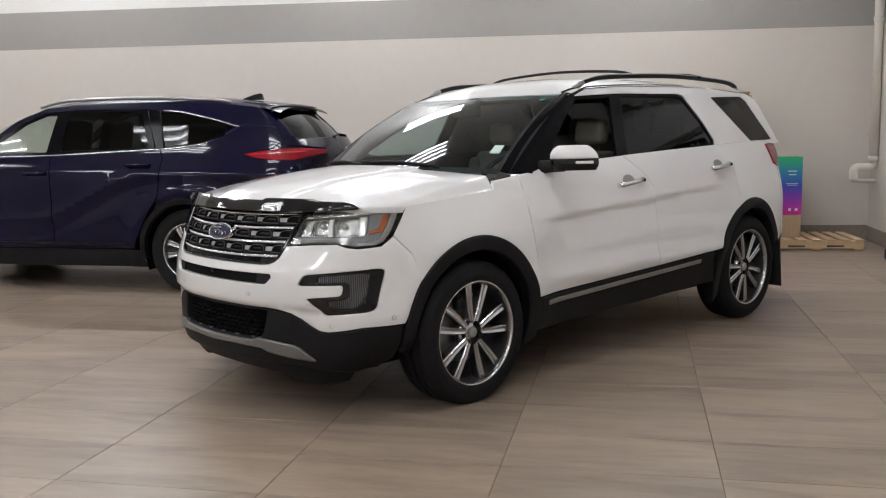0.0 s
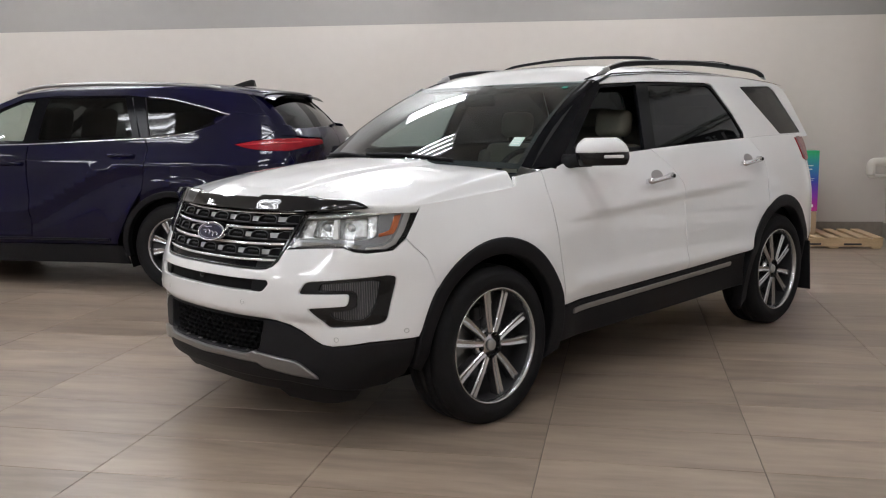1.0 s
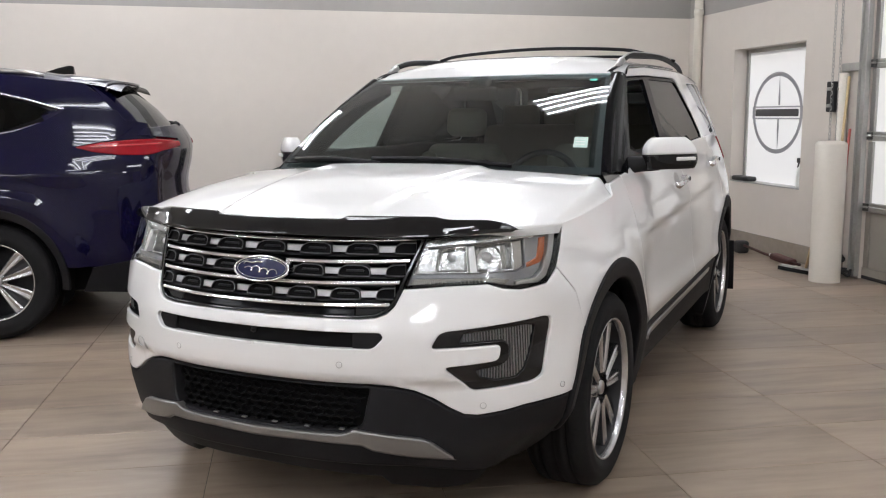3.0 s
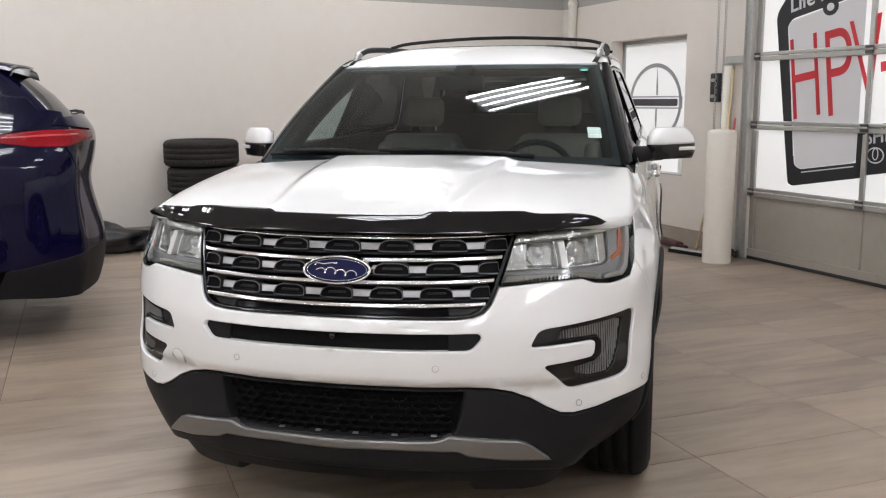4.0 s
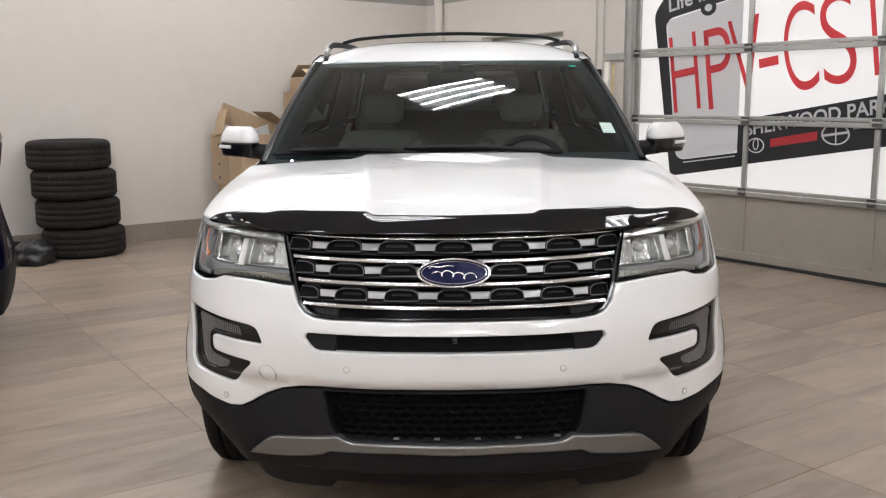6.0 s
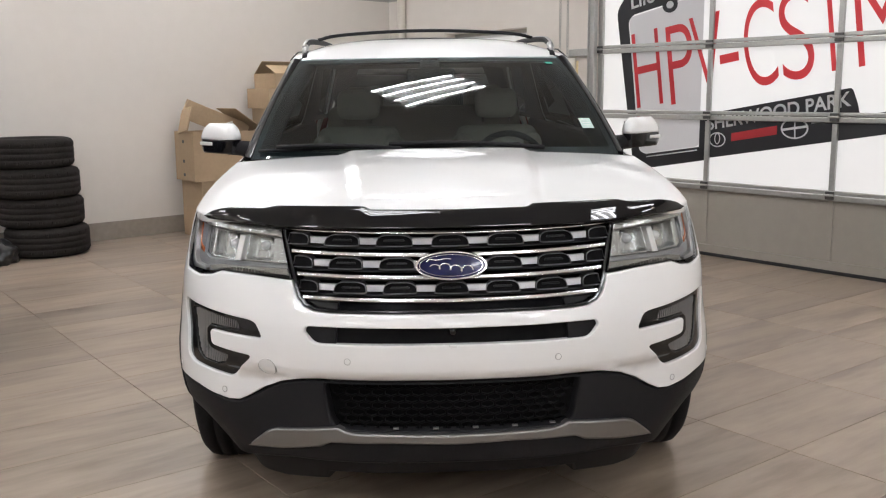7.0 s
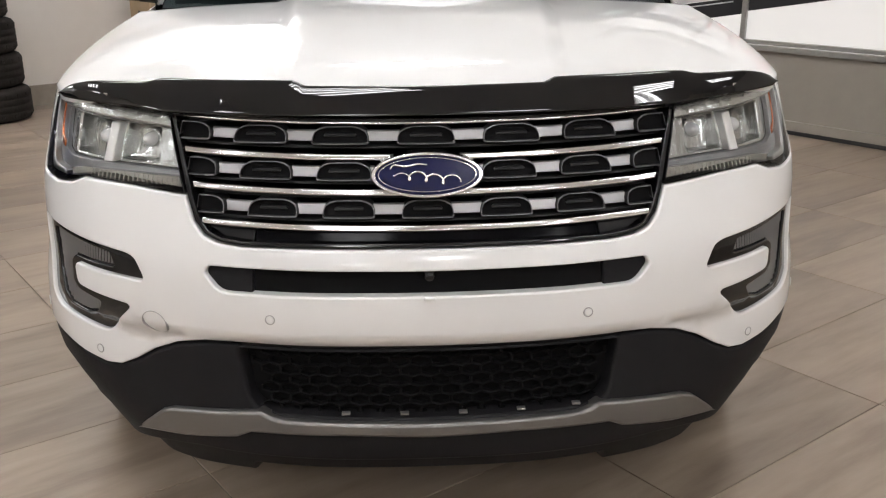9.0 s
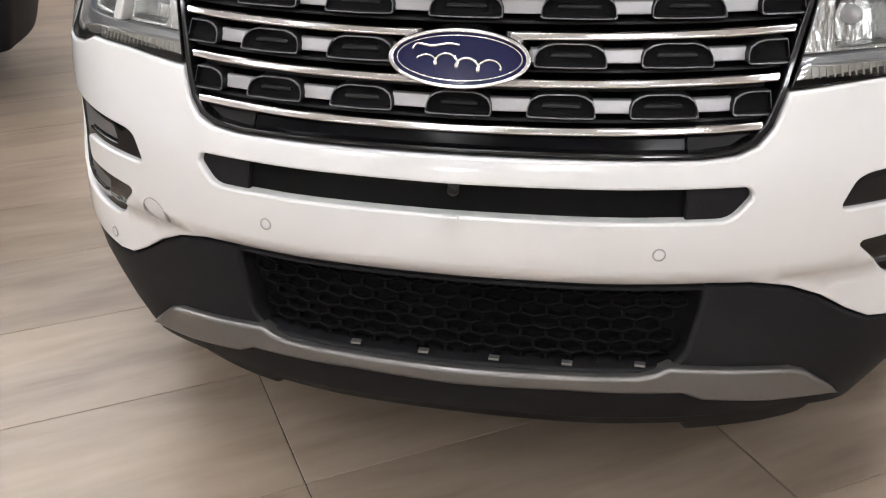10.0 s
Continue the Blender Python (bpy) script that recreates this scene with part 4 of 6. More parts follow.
DLO = [(1.45, 1.178), (1.62, 1.3), (1.99, 1.592), (2.05, 1.617), (2.5, 1.637), (3.2, 1.64), (3.25, 1.63), (3.405, 1.443), (3.477, 1.32), (3.455, 1.275), (3.09, 1.262), (2.3, 1.225), (2.0, 1.21), (1.62, 1.2), (1.5, 1.18)]
QUARTER = [(3.635, 1.627), (4.14, 1.637), (4.21, 1.605), (4.465, 1.305), (4.06, 1.303)]
for sd in (1, -1):
    sf = side_surf(sd)
    frame_out = [(2.045, 1.626), (2.18, 1.668), (2.55, 1.69), (3.2, 1.696), (3.7, 1.688), (4.25, 1.66), (4.38, 1.62), (4.44, 1.55), (4.52, 1.4), (4.58, 1.275), (3.46, 1.262), (3.483, 1.32), (3.411, 1.446), (3.255, 1.637), (3.2, 1.647), (2.5, 1.644), (2.06, 1.624)]
    panel("side_frame", sf, frame_out, WHITE, suv, [rounded(QUARTER, 0.02)], cell=0.05, r=0.004, depth=0.02)
    panel("side_lining", sf, [(a, b - 0.012 if b > 1.6 else b) for a, b in frame_out], DASH, suv, [rounded(QUARTER, 0.02)], cell=0.06, r=0.001, depth=0.004, lift=0.026)
    f_pane = [(1.66, 1.285), (2.01, 1.575), (2.06, 1.602), (2.405, 1.62), (2.29, 1.245), (2.0, 1.225)]
    r_pane = [(2.525, 1.623), (3.19, 1.625), (3.235, 1.61), (3.385, 1.438), (3.452, 1.318), (3.435, 1.292), (3.09, 1.28), (2.41, 1.255)]
    panel("window_frame", sf, DLO, PILLAR, suv, [rounded(f_pane, 0.015), rounded(r_pane, 0.03)], cell=0.05, r=0.003, depth=0.02, lift=0.003)
    if sd < 0:
        panel("front_window", sf, f_pane, CLEAR, suv, cell=0.08, r=0.001, depth=0.004, lift=0.012)
    panel("rear_window", sf, r_pane, TINT, suv, cell=0.08, r=0.001, depth=0.004, lift=0.01, label="dark tinted rear door glass")
    panel("quarter_window", sf, rounded(QUARTER, 0.02), TINT, suv, cell=0.08, r=0.001, depth=0.004, lift=0.006, label="dark tinted quarter glass")
    rows = []
    for j in range(15):
        v = j / 14
        a = np.array(screen_point(sd, v, -0.002))
        y, z = 1.47 + (2.055 - 1.47) * v, 1.186 + (1.63 - 1.186) * v
        b = np.array([sd * (float(glass_x(y, z)) + 0.002), y, z])
        m = (a + b) / 2 + np.array([sd * 0.018, -0.03, 0.022])
        rows.append([tuple((1 - t) ** 2 * a + 2 * t * (1 - t) * m + t * t * b) for t in (0, 0.12, 0.25, 0.4, 0.55, 0.7, 0.85, 1)])
    loft("a_pillar", rows, PILLAR, suv, "gloss black windscreen pillar")
    tube("pillar_lining", [tuple(np.array(screen_point(sd * 0.985, v, 0.045)) + np.array([0, 0.04, 0])) for v in np.linspace(0.02, 0.98, 9)], 0.06, DASH, suv, 8)
    # black cowl corner between bonnet, wing and pillar
    rows = [[tuple(W.at(sd * (1.842 + 0.36 * k / 8), float(np.interp(1.842 + 0.36 * k / 8, [1.77, 1.85, 2.06, 2.2], [1.154, 1.16, 1.178, 1.194])), 0.004)) for k in range(9)], [tuple(np.array(screen_point(sd, 0.0)) * (1 - k / 8) + np.array([sd * float(glass_x(1.47, 1.186)), 1.47, 1.186]) * (k / 8) + np.array([0, 0, 0.01])) for k in range(9)]]
    loft("cowl_corner", rows, GLOSS, suv)
    tube("roof_ditch", [(sd * (float(glass_x(y, z)) + 0.004), y, z + 0.002) for y, z in [(2.06, 1.636), (2.12, 1.662), (2.2, 1.682), (2.35, 1.69), (2.6, 1.7), (3.0, 1.705), (3.3, 1.703)]], 0.005, GLOSS, suv, 6)
    # roof rail with bright feet
    rail = catmull([(0.648, 2.12, 1.67), (0.65, 2.27, 1.715), (0.644, 2.5, 1.742), (0.622, 3.2, 1.762), (0.583, 3.8, 1.75), (0.55, 4.15, 1.73), (0.535, 4.32, 1.685)], 6)
    tube("roof_rail", [(sd * x, y, z + 0.011) for x, y, z in rail[3:-2]], 0.0165, TRIM, suv, 8, "black roof rail", squash=0.95)
    tube("rail_strip", [(sd * (x + 0.004), y, z + 0.0245) for x, y, z in rail[2:-2]], 0.009, SATIN, suv, 8, "silver strip along the rail", squash=0.5)
    for q in (rail[:5], rail[-6:]):
        tube("rail_foot", [(sd * x, y, z + 0.01) for x, y, z in q], [0.0185 - 0.0095 * max(0.0, 1 - min(i, len(q) - 1 - i if q[0][1] > 3 else 9) / 3) for i in range(len(q))], SATIN, suv, 8, "silver rail foot")
    tube("roof_seam", [(sd * 0.645, 2.2, 1.69), (sd * 0.642, 2.1, 1.67), (sd * 0.636, 2.03, 1.65)], 0.014, TRIM, suv, 6, squash=0.4)
for y, zc in ((2.76, 1.805), (3.62, 1.8)):
    bar = catmull([(-0.63, y, zc - 0.03), (-0.52, y, zc - 0.006), (-0.25, y, zc + 0.012), (0, y, zc + 0.018), (0.25, y, zc + 0.012), (0.52, y, zc - 0.006), (0.63, y, zc - 0.03)], 4)
    tube("cross_bar", [tuple(p) for p in bar], 0.014, TRIM, suv, 8, "black roof cross bar", squash=0.7)
# rear glass and upper tailgate
loft("rear_glass", [[(x * w, y, z) for x in (-1, -0.5, 0, 0.5, 1)] for w, y, z in ((0.7, 4.6, 1.28), (0.66, 4.52, 1.45), (0.6, 4.42, 1.6))], TINT, suv)
loft("tailgate_top", [[(x * w, y, z) for x in (-1, -0.5, 0, 0.5, 1)] for w, y, z in ((0.58, 4.42, 1.59), (0.58, 4.5, 1.61), (0.6, 4.38, 1.64))], WHITE, suv)

for sd in (1, -1):
    loft("rear_lining", [[(sd * (w + (float(glass_x(y, z)) - (0.1 if z < 1.35 else 0.012) - w) * k / 3), y - 0.03 - 0.02 * k, z) for k in range(4)] for w, y, z in ((0.6, 4.6, 1.2), (0.58, 4.58, 1.3), (0.55, 4.5, 1.45), (0.5, 4.42, 1.58), (0.46, 4.36, 1.66))], DASH, suv)

# under-floor, bulkhead and cabin
part("underbody", box_bm(1.36, 4.2, 0.2, 0.03, pose(0, 2.5, 0.345)), DARK, suv)
part("engine_bay", box_bm(1.2, 0.85, 0.5, 0.03, pose(0, 0.72, 0.7)), DARK, suv)
part("cabin_floor", box_bm(1.66, 2.8, 0.5, 0.03, pose(0, 2.75, 0.62)), DASH, suv)
for sd in (1, -1):
    part("door_lining", box_bm(0.05, 2.45, 0.48, 0.03, pose(sd * 0.79, 2.725, 1.03)), DASH, suv)
dash = catmull([(1.1, 1.14), (1.2, 1.16), (1.38, 1.15), (1.52, 1.1), (1.56, 1.0), (1.55, 0.85)], 4)
loft("dashboard", [[(x, y + 0.06 * (x / 0.75) ** 2, z) for y, z in dash] for x in np.linspace(-0.78, 0.78, 9)], DASH, suv, "dark dashboard")


def seat(x, y):
    b = box_bm(0.5, 0.5, 0.16, 0.06, pose(x, y, 0.8), 3)
    box_bm(0.47, 0.14, 0.54, 0.06, pose(x, y + 0.29, 1.01, -13), 3, b)
    for s in (-1, 1):
        box_bm(0.1, 0.17, 0.46, 0.045, pose(x + s * 0.2, y + 0.26, 1.0, -13, 0, s * -12), 3, b)
    ob = part("front_seat", b, BEIGE, suv, "beige leather seat", True)
    hb = box_bm(0.245, 0.11, 0.17, 0.05, pose(x, y + 0.37, 1.4, -10), 4)
    part("headrest", hb, BEIGE, ob, "", True)
    for s in (-1, 1):
        tube("headrest_post", [(x + s * 0.076, y + 0.355, 1.29), (x + s * 0.076, y + 0.36, 1.36)], 0.007, CHROME, ob, 6)


seat(-0.4, 2.26)
seat(0.4, 2.26)
b = box_bm(1.3, 0.48, 0.16, 0.06, pose(0, 3.2, 0.85), 3)
box_bm(1.3, 0.15, 0.6, 0.06, pose(0, 3.47, 1.08, -14), 3, b)
for x in (-0.4, 0.4):
    box_bm(0.26, 0.1, 0.17, 0.045, pose(x, 3.56, 1.42, -10), 3, b)
part("rear_bench", b, BEIGE, suv, "beige leather rear bench", True)
ring = [(0.38 + 0.185 * math.cos(a), 1.75 + 0.07 * math.sin(a), 1.09 + 0.172 * math.sin(a)) for a in np.linspace(0, 2 * math.pi, 33)]
wheel_ob = tube("steering_wheel", ring, 0.016, DASH, suv, 8, "dark leather steering wheel", caps=False)
part("wheel_hub", box_bm(0.16, 0.06, 0.12, 0.03, pose(0.38, 1.735, 1.08, -22)), DASH, wheel_ob)
for s in (-1, 1):
    box("wheel_spoke", (0.12, 0.02, 0.03), (0.38 + s * 0.11, 1.745, 1.09), DASH, wheel_ob, 0.008, (-22, 0, 0))
part("interior_mirror", box_bm(0.24, 0.03, 0.07, 0.014, pose(0, 1.84, 1.55)), DASH, suv, "", True)
part("sensor_box", box_bm(0.1, 0.1, 0.05, 0.015, pose(0, 1.9, 1.6, 28)), DASH, suv, "", True)

loft("headliner", [[tuple(np.array(roof_point(-0.97 + 1.94 * k / 14, j / 16)) - (0, 0, 0.03)) for k in range(15)] for j in range(17)], DASH, suv)

# wipers
for x0, x1 in ((0.45, -0.2), (-0.15, -0.68)):
    p = [screen_point(x0 / 0.79, 0.015, -0.02), screen_point((x0 + x1) / 1.58, 0.035, -0.03), screen_point(x1 / 0.79, 0.05, -0.02)]
    tube("wiper_arm", [tuple(q) for q in catmull(p, 5)], 0.011, TRIM, suv, 6)
    p = [screen_point((x0 - 0.1) / 0.79, 0.05, -0.012), screen_point(x1 / 0.79, 0.04, -0.012), screen_point((x1 - 0.08) / 0.79, 0.04, -0.012)]
    tube("wiper_blade", p, 0.008, TRIM, suv, 6)


# headlamps and fog lamps
def inset(poly, k):
    c = np.mean(np.array(poly), 0)
    return [tuple(c + (np.array(p) - c) * k) for p in poly]


for sd in (1, -1):
    def pt(pts, sd=sd):
        return [(sd * u, v) for u, v in pts]
    lamp = panel("headlamp", W, pt(HEAD), GLOSS, suv, [pt(inset(HEAD, 0.991))], "clear headlamp with chrome bowls and amber corner", 0.04, 0.0015, 0.1, 0.004)
    panel("lens", W, pt(inset(HEAD, 0.995)), LENS, lamp, cell=0.05, r=0.002, depth=0.006, lift=0.001)
    panel("bucket", W, pt(HEAD), LAMP_DIM, lamp, cell=0.06, r=0.002, depth=0.02, lift=0.085)
    lp = lambda pts, sd=sd: [(sd * u, v + 0.011) for u, v in pts]
    panel("inner_bowl", W, lp([(0.56, 0.915), (0.6, 1.02), (0.985, 1.03), (0.97, 0.915)]), REFLECTOR, lamp, cell=0.03, r=0.002, depth=0.01, lift=0.07)
    panel("top_bezel", W, lp([(0.61, 1.008), (0.628, 1.037), (0.76, 1.045), (0.95, 1.057), (1.185, 1.06), (1.16, 1.035), (0.95, 1.03), (0.76, 1.018)]), REFLECTOR, lamp, cell=0.04, r=0.004, depth=0.04, lift=0.02, label="silver bezel")
    panel("outer_bezel", W, lp([(1.185, 1.06), (1.125, 0.96), (1.075, 0.906), (1.03, 0.888), (0.935, 0.888), (0.945, 0.9), (1.02, 0.905), (1.06, 0.925), (1.105, 0.985), (1.14, 1.045)]), SATIN, lamp, cell=0.03, r=0.004, depth=0.03, lift=0.014, label="silver light guide")
    panel("reflector_box", W, lp([(0.565, 0.922), (0.608, 1.006), (0.76, 1.014), (0.96, 1.026), (1.02, 1.03), (1.0, 0.94), (0.96, 0.925), (0.8, 0.925)]), REFLECTOR, lamp, [lp(rounded([(0.655, 0.934), (0.668, 1.003), (0.77, 1.008), (0.77, 0.934)], 0.008)), lp(rounded([(0.81, 0.934), (0.81, 1.012), (0.965, 1.02), (0.955, 0.937)], 0.008))], "bright reflector with two bowls", 0.03, 0.006, 0.05, 0.04)
    for s0, r0 in ((0.716, 0.026), (0.873, 0.028)):
        q = W.at(sd * s0, 0.983, 0.07)
        nrm = W.at(sd * s0, 0.983, 0.0) - W.at(sd * s0, 0.983, 0.05)
        turn = Vector(nrm).to_track_quat("Z", "Y").to_matrix().to_4x4()
        lathe("bowl", [(0.006, -0.02), (0.025, -0.015), (0.04, 0.0), (0.044, 0.014)], BOWL, lamp, 28, Matrix.Translation(tuple(q)) @ turn)
        lathe("projector", [(0, 0.022), (r0 * 0.3, 0.02), (r0 * 0.55, 0.011), (r0 * 0.62, 0), (r0 * 0.62, -0.02)], BULB, lamp, 24, Matrix.Translation(tuple(q)) @ turn)
    panel("divider", W, lp([(0.775, 0.93), (0.778, 1.01), (0.805, 1.012), (0.805, 0.93)]), LAMP_PALE, lamp, cell=0.04, r=0.004, depth=0.03, lift=0.02)
    panel("amber_corner", W, lp([(1.005, 0.938), (1.005, 0.951), (1.06, 0.966), (1.092, 1.026), (1.128, 1.03), (1.096, 0.965), (1.075, 0.948)]), AMBER, lamp, cell=0.03, r=0.004, depth=0.012, lift=0.026, label="amber corner reflector")
    tray = [(0.552, 0.902), (0.62, 1.04), (0.95, 1.066), (1.19, 1.068), (1.165, 1.02), (1.112, 0.943), (1.05, 0.904), (0.944, 0.894), (0.882, 0.901), (0.835, 0.915), (0.7, 0.911)]
    panel("smoky_tray", W, pt(tray), TRAY, lamp, [lp([(0.568, 0.924), (0.608, 1.006), (0.76, 1.014), (0.96, 1.026), (1.02, 1.03), (1.0, 0.94), (0.96, 0.927), (0.8, 0.927)])], cell=0.04, r=0.002, depth=0.01, lift=0.03, label="smoky grey surround of the bowls")
    panel("running_strip", W, lp([(0.56, 0.895), (0.574, 0.915), (0.86, 0.914), (0.92, 0.905), (0.9, 0.893), (0.8, 0.908), (0.75, 0.908)]), STRIPLENS, lamp, cell=0.03, r=0.0015, depth=0.02, lift=0.016, label="ribbed running lamp strip")
    for k in range(20):
        s0 = 0.575 + k * 0.0135
        panel("strip_rib", W, lp([(s0, 0.897), (s0, 0.913), (s0 + 0.004, 0.913), (s0 + 0.004, 0.897)]), STRIPLENS, lamp, cell=0.05, r=0.001, depth=0.01, lift=0.0148)
    # fog lamp: black bezel with a ribbed lens in a bracket shape
    LENSF = [(0.72, 0.727), (0.736, 0.757), (0.87, 0.767), (0.96, 0.772), (0.995, 0.766), (0.972, 0.675), (0.943, 0.625), (0.915, 0.602), (0.84, 0.598), (0.79, 0.612), (0.772, 0.638), (0.862, 0.648), (0.89, 0.664), (0.893, 0.712), (0.872, 0.727)]
    fog = panel("fog_lamp", W, pt(rounded(FOG, 0.02)), GLOSS, suv, [pt(rounded(LENSF, 0.008, 2))], cell=0.03, r=0.004, depth=0.03, lift=0.009, label="ribbed fog lamp in a black bracket-shaped bezel")
    panel("fog_lens", W, pt(rounded(LENSF, 0.008, 2)), FROST, fog, cell=0.04, r=0.002, depth=0.01, lift=0.02, grow=0.006, label="ribbed clear lens")
    rv, rf = [], []
    zs = np.linspace(0.57, 0.79, 221)

    def spans(s0):
        """Lower and upper stretch of the lens at s0, each as (foot, top)."""
        ok = zs[inside(np.stack([0 * zs + s0, zs], 1), LENSF)]
        cut = [ok[ok < 0.69], ok[ok >= 0.69]] if s0 < 0.891 else [ok, ok[:0]]
        return [(q[0] + 0.003, q[-1] - 0.003) if len(q) > 9 else None for q in cut]

    for k in range(26):
        s0 = 0.728 + k * 0.0104
        cols = [spans(s0 + e) for e in (-0.0033, 0.0, 0.0033)]
        for n in (0, 1):
            if all(c[n] for c in cols):
                i0 = len(rv)
                for i in (0, 1):
                    rv += [tuple(W.at(sd * (s0 + e), c[n][i], d)) for e, c, d in zip((-0.0033, 0.0, 0.0033), cols, (0.019, 0.0155, 0.019))]
                rf += [(i0, i0 + 1, i0 + 4, i0 + 3), (i0 + 1, i0 + 2, i0 + 5, i0 + 4)]
    raw("lens_ribs", rv, rf, RIB, fog, smooth=False)
    # parking sensors
    for s0, z0 in ((0.33, 0.659), (0.797, 0.519), (1.091, 0.55)):
        panel("parking_sensor", W, pt(ellipse(s0, z0, 0.0085, 0.0085, 16)), WHITE, suv, cell=0.03, r=0.002, depth=0.01, lift=-0.002)
        panel("sensor_gap", W, pt(ellipse(s0, z0, 0.0108, 0.0108, 16)), LAMP_GREY, suv, [pt(ellipse(s0, z0, 0.009, 0.009, 16))], cell=0.03, r=0.0005, depth=0.004, lift=-0.0015)
    # mirror
    mir = empty("door_mirror", pose(0, 0, 0))
    mir.parent = suv
    def shell(name, z0, z1, material, grow, sd=sd):
        rows = []
        for j in range(9):
            f = j / 8
            z = z0 + (z1 - z0) * f
            top = (z - 1.24) / (1.342 - 1.24)
            sc = (1 - max(0, top) ** 3.2 * 0.45) * (1 - max(0, -top * 1.4) ** 2 * 0.35)
            ring = [((0.137 + grow) * sc * math.copysign(abs(math.cos(a)) ** 0.6, math.cos(a)) - 0.014 * max(top, 0), (0.05 + grow) * sc * math.copysign(abs(math.sin(a)) ** 0.75, math.sin(a))) for a in np.linspace(0, 2 * math.pi, 29)[:-1]]
            rows.append([(sd * (1.016 + 0.695 * p - 0.719 * q), 1.675 + 0.719 * p + 0.695 * q, z) for p, q in ring])
        verts = [p for r in rows for p in r]
        faces = []
        for j in range(8):
            for k in range(28):
                a, b = j * 28 + k, j * 28 + (k + 1) % 28
                faces.append((a, b, b + 28, a + 28))
        faces += [tuple(range(27, -1, -1)), tuple(range(8 * 28, 9 * 28))]
        raw(name, verts, faces, material, mir)
    shell("mirror_cap", 1.264, 1.338, WHITE, 0.0)
    shell("mirror_base", 1.198, 1.264, GLOSS, -0.002)
    tube("mirror_arm", [(sd * 0.97, 1.64, 1.226), (sd * 0.9, 1.6, 1.222), (sd * 0.83, 1.56, 1.216)], [0.036, 0.036, 0.042], TRIM, mir, 10)
    box("mirror_signal", (0.1, 0.012, 0.016), (sd * 1.084, 1.676, 1.243), LAMP_PALE, mir, 0.004, (0, 0, sd * 46), "pale turn signal strip")
    box("mirror_glass", (0.15, 0.004, 0.09), (sd * 0.98, 1.712, 1.275), CHROME, mir, 0.002, (0, 0, sd * 46))
    # door handles
    for s0, z0 in ((3.03, 1.092), (4.12, 1.142)):
        q = [W.at(sd * (s0 + k), z0 + 0.012 * k / 0.13, -e) for k, e in ((-0.125, 0.004), (-0.11, 0.03), (-0.05, 0.036), (0.05, 0.036), (0.11, 0.03), (0.125, 0.004))]
        h = tube("door_handle", [tuple(p) for p in q], [0.012, 0.015, 0.013, 0.013, 0.016, 0.013], CHROME, suv, 10, "chrome door handle", squash=1.2)
        panel("handle_cup", W, pt(ellipse(s0, z0 + 0.015, 0.06, 0.034, 24)), SATIN, h, cell=0.04, r=0.004, depth=0.004, lift=-0.001)
        lathe("lock", [(0, 0.006), (0.01, 0.006), (0.012, 0)], GLOSS, h, 12, Matrix.Translation(tuple(W.at(sd * (s0 + 0.1), z0 + 0.01, -0.047))) @ pose(0, 0, 0, 0, 90 * sd, 0))
panel("tow_cover", W, ellipse(-0.609, 0.62, 0.033, 0.0285, 24), LAMP_GREY, suv, [ellipse(-0.609, 0.62, 0.0317, 0.0272, 24)], cell=0.01, r=0.0003, depth=0.006, lift=-0.0012)
tube("tow_hook", [(-0.47, 0.22, 0.27), (-0.48, 0.17, 0.245), (-0.49, 0.14, 0.238), (-0.5, 0.13, 0.25), (-0.5, 0.16, 0.27)], 0.012, TRIM, suv, 8, "black tow hook")
box("plate_peg", (0.025, 0.012, 0.008), tuple(W.at(0, 0.709, -0.003)), WHITE, suv, 0.002)


# ---- wheels ----
def tyre_profile(R, r, w):
    """Outline of half a tyre's cut, from bead to bead."""
    return [(r, -w * 0.42), (r + 0.01, -w * 0.47), (r + (R - r) * 0.45, -w * 0.52), (R - 0.028, -w * 0.47), (R - 0.006, -w * 0.38), (R - 0.001, -w * 0.3), (R - 0.001, -w * 0.235), (R - 0.009, -w * 0.23), (R - 0.009, -w * 0.2), (R, -w * 0.195), (R, -w * 0.03), (R - 0.009, -w * 0.025), (R - 0.009, w * 0.025), (R, w * 0.03), (R, w * 0.195), (R - 0.009, w * 0.2), (R - 0.009, w * 0.23), (R - 0.001, w * 0.235), (R - 0.001, w * 0.3), (R - 0.006, w * 0.38), (R - 0.028, w * 0.47), (R - 0.045, w * 0.498), (R - 0.05, w * 0.493), (r + (R - r) * 0.45, w * 0.52), (r + 0.01, w * 0.47), (r, w * 0.42)]


def spoke_mesh(pts, depth, width, name, material, tip=0.0):
    """A bar from the hub to the rim: rows of (radius, offset, half width) with bevelled sides."""
    verts, faces = [], []
    for rad, off, hw in pts:
        for dx, dz in ((-hw, -depth), (-hw, -0.006), (-hw * 0.7, 0.0), (0, -0.0045), (hw * 0.7, 0.0), (hw, -0.006), (hw, -depth)):
            verts.append((rad, off + dx, dz - 0.16 * max(0, rad - 0.06) * tip))
    for i in range(len(pts) - 1):
        for k in range(6):
            a = i * 7 + k
            faces.append((a, a + 7, a + 8, a + 1))
    me = bpy.data.meshes.new(name)
    me.from_pydata(verts, [], faces)
    me.materials.append(material)
    return me


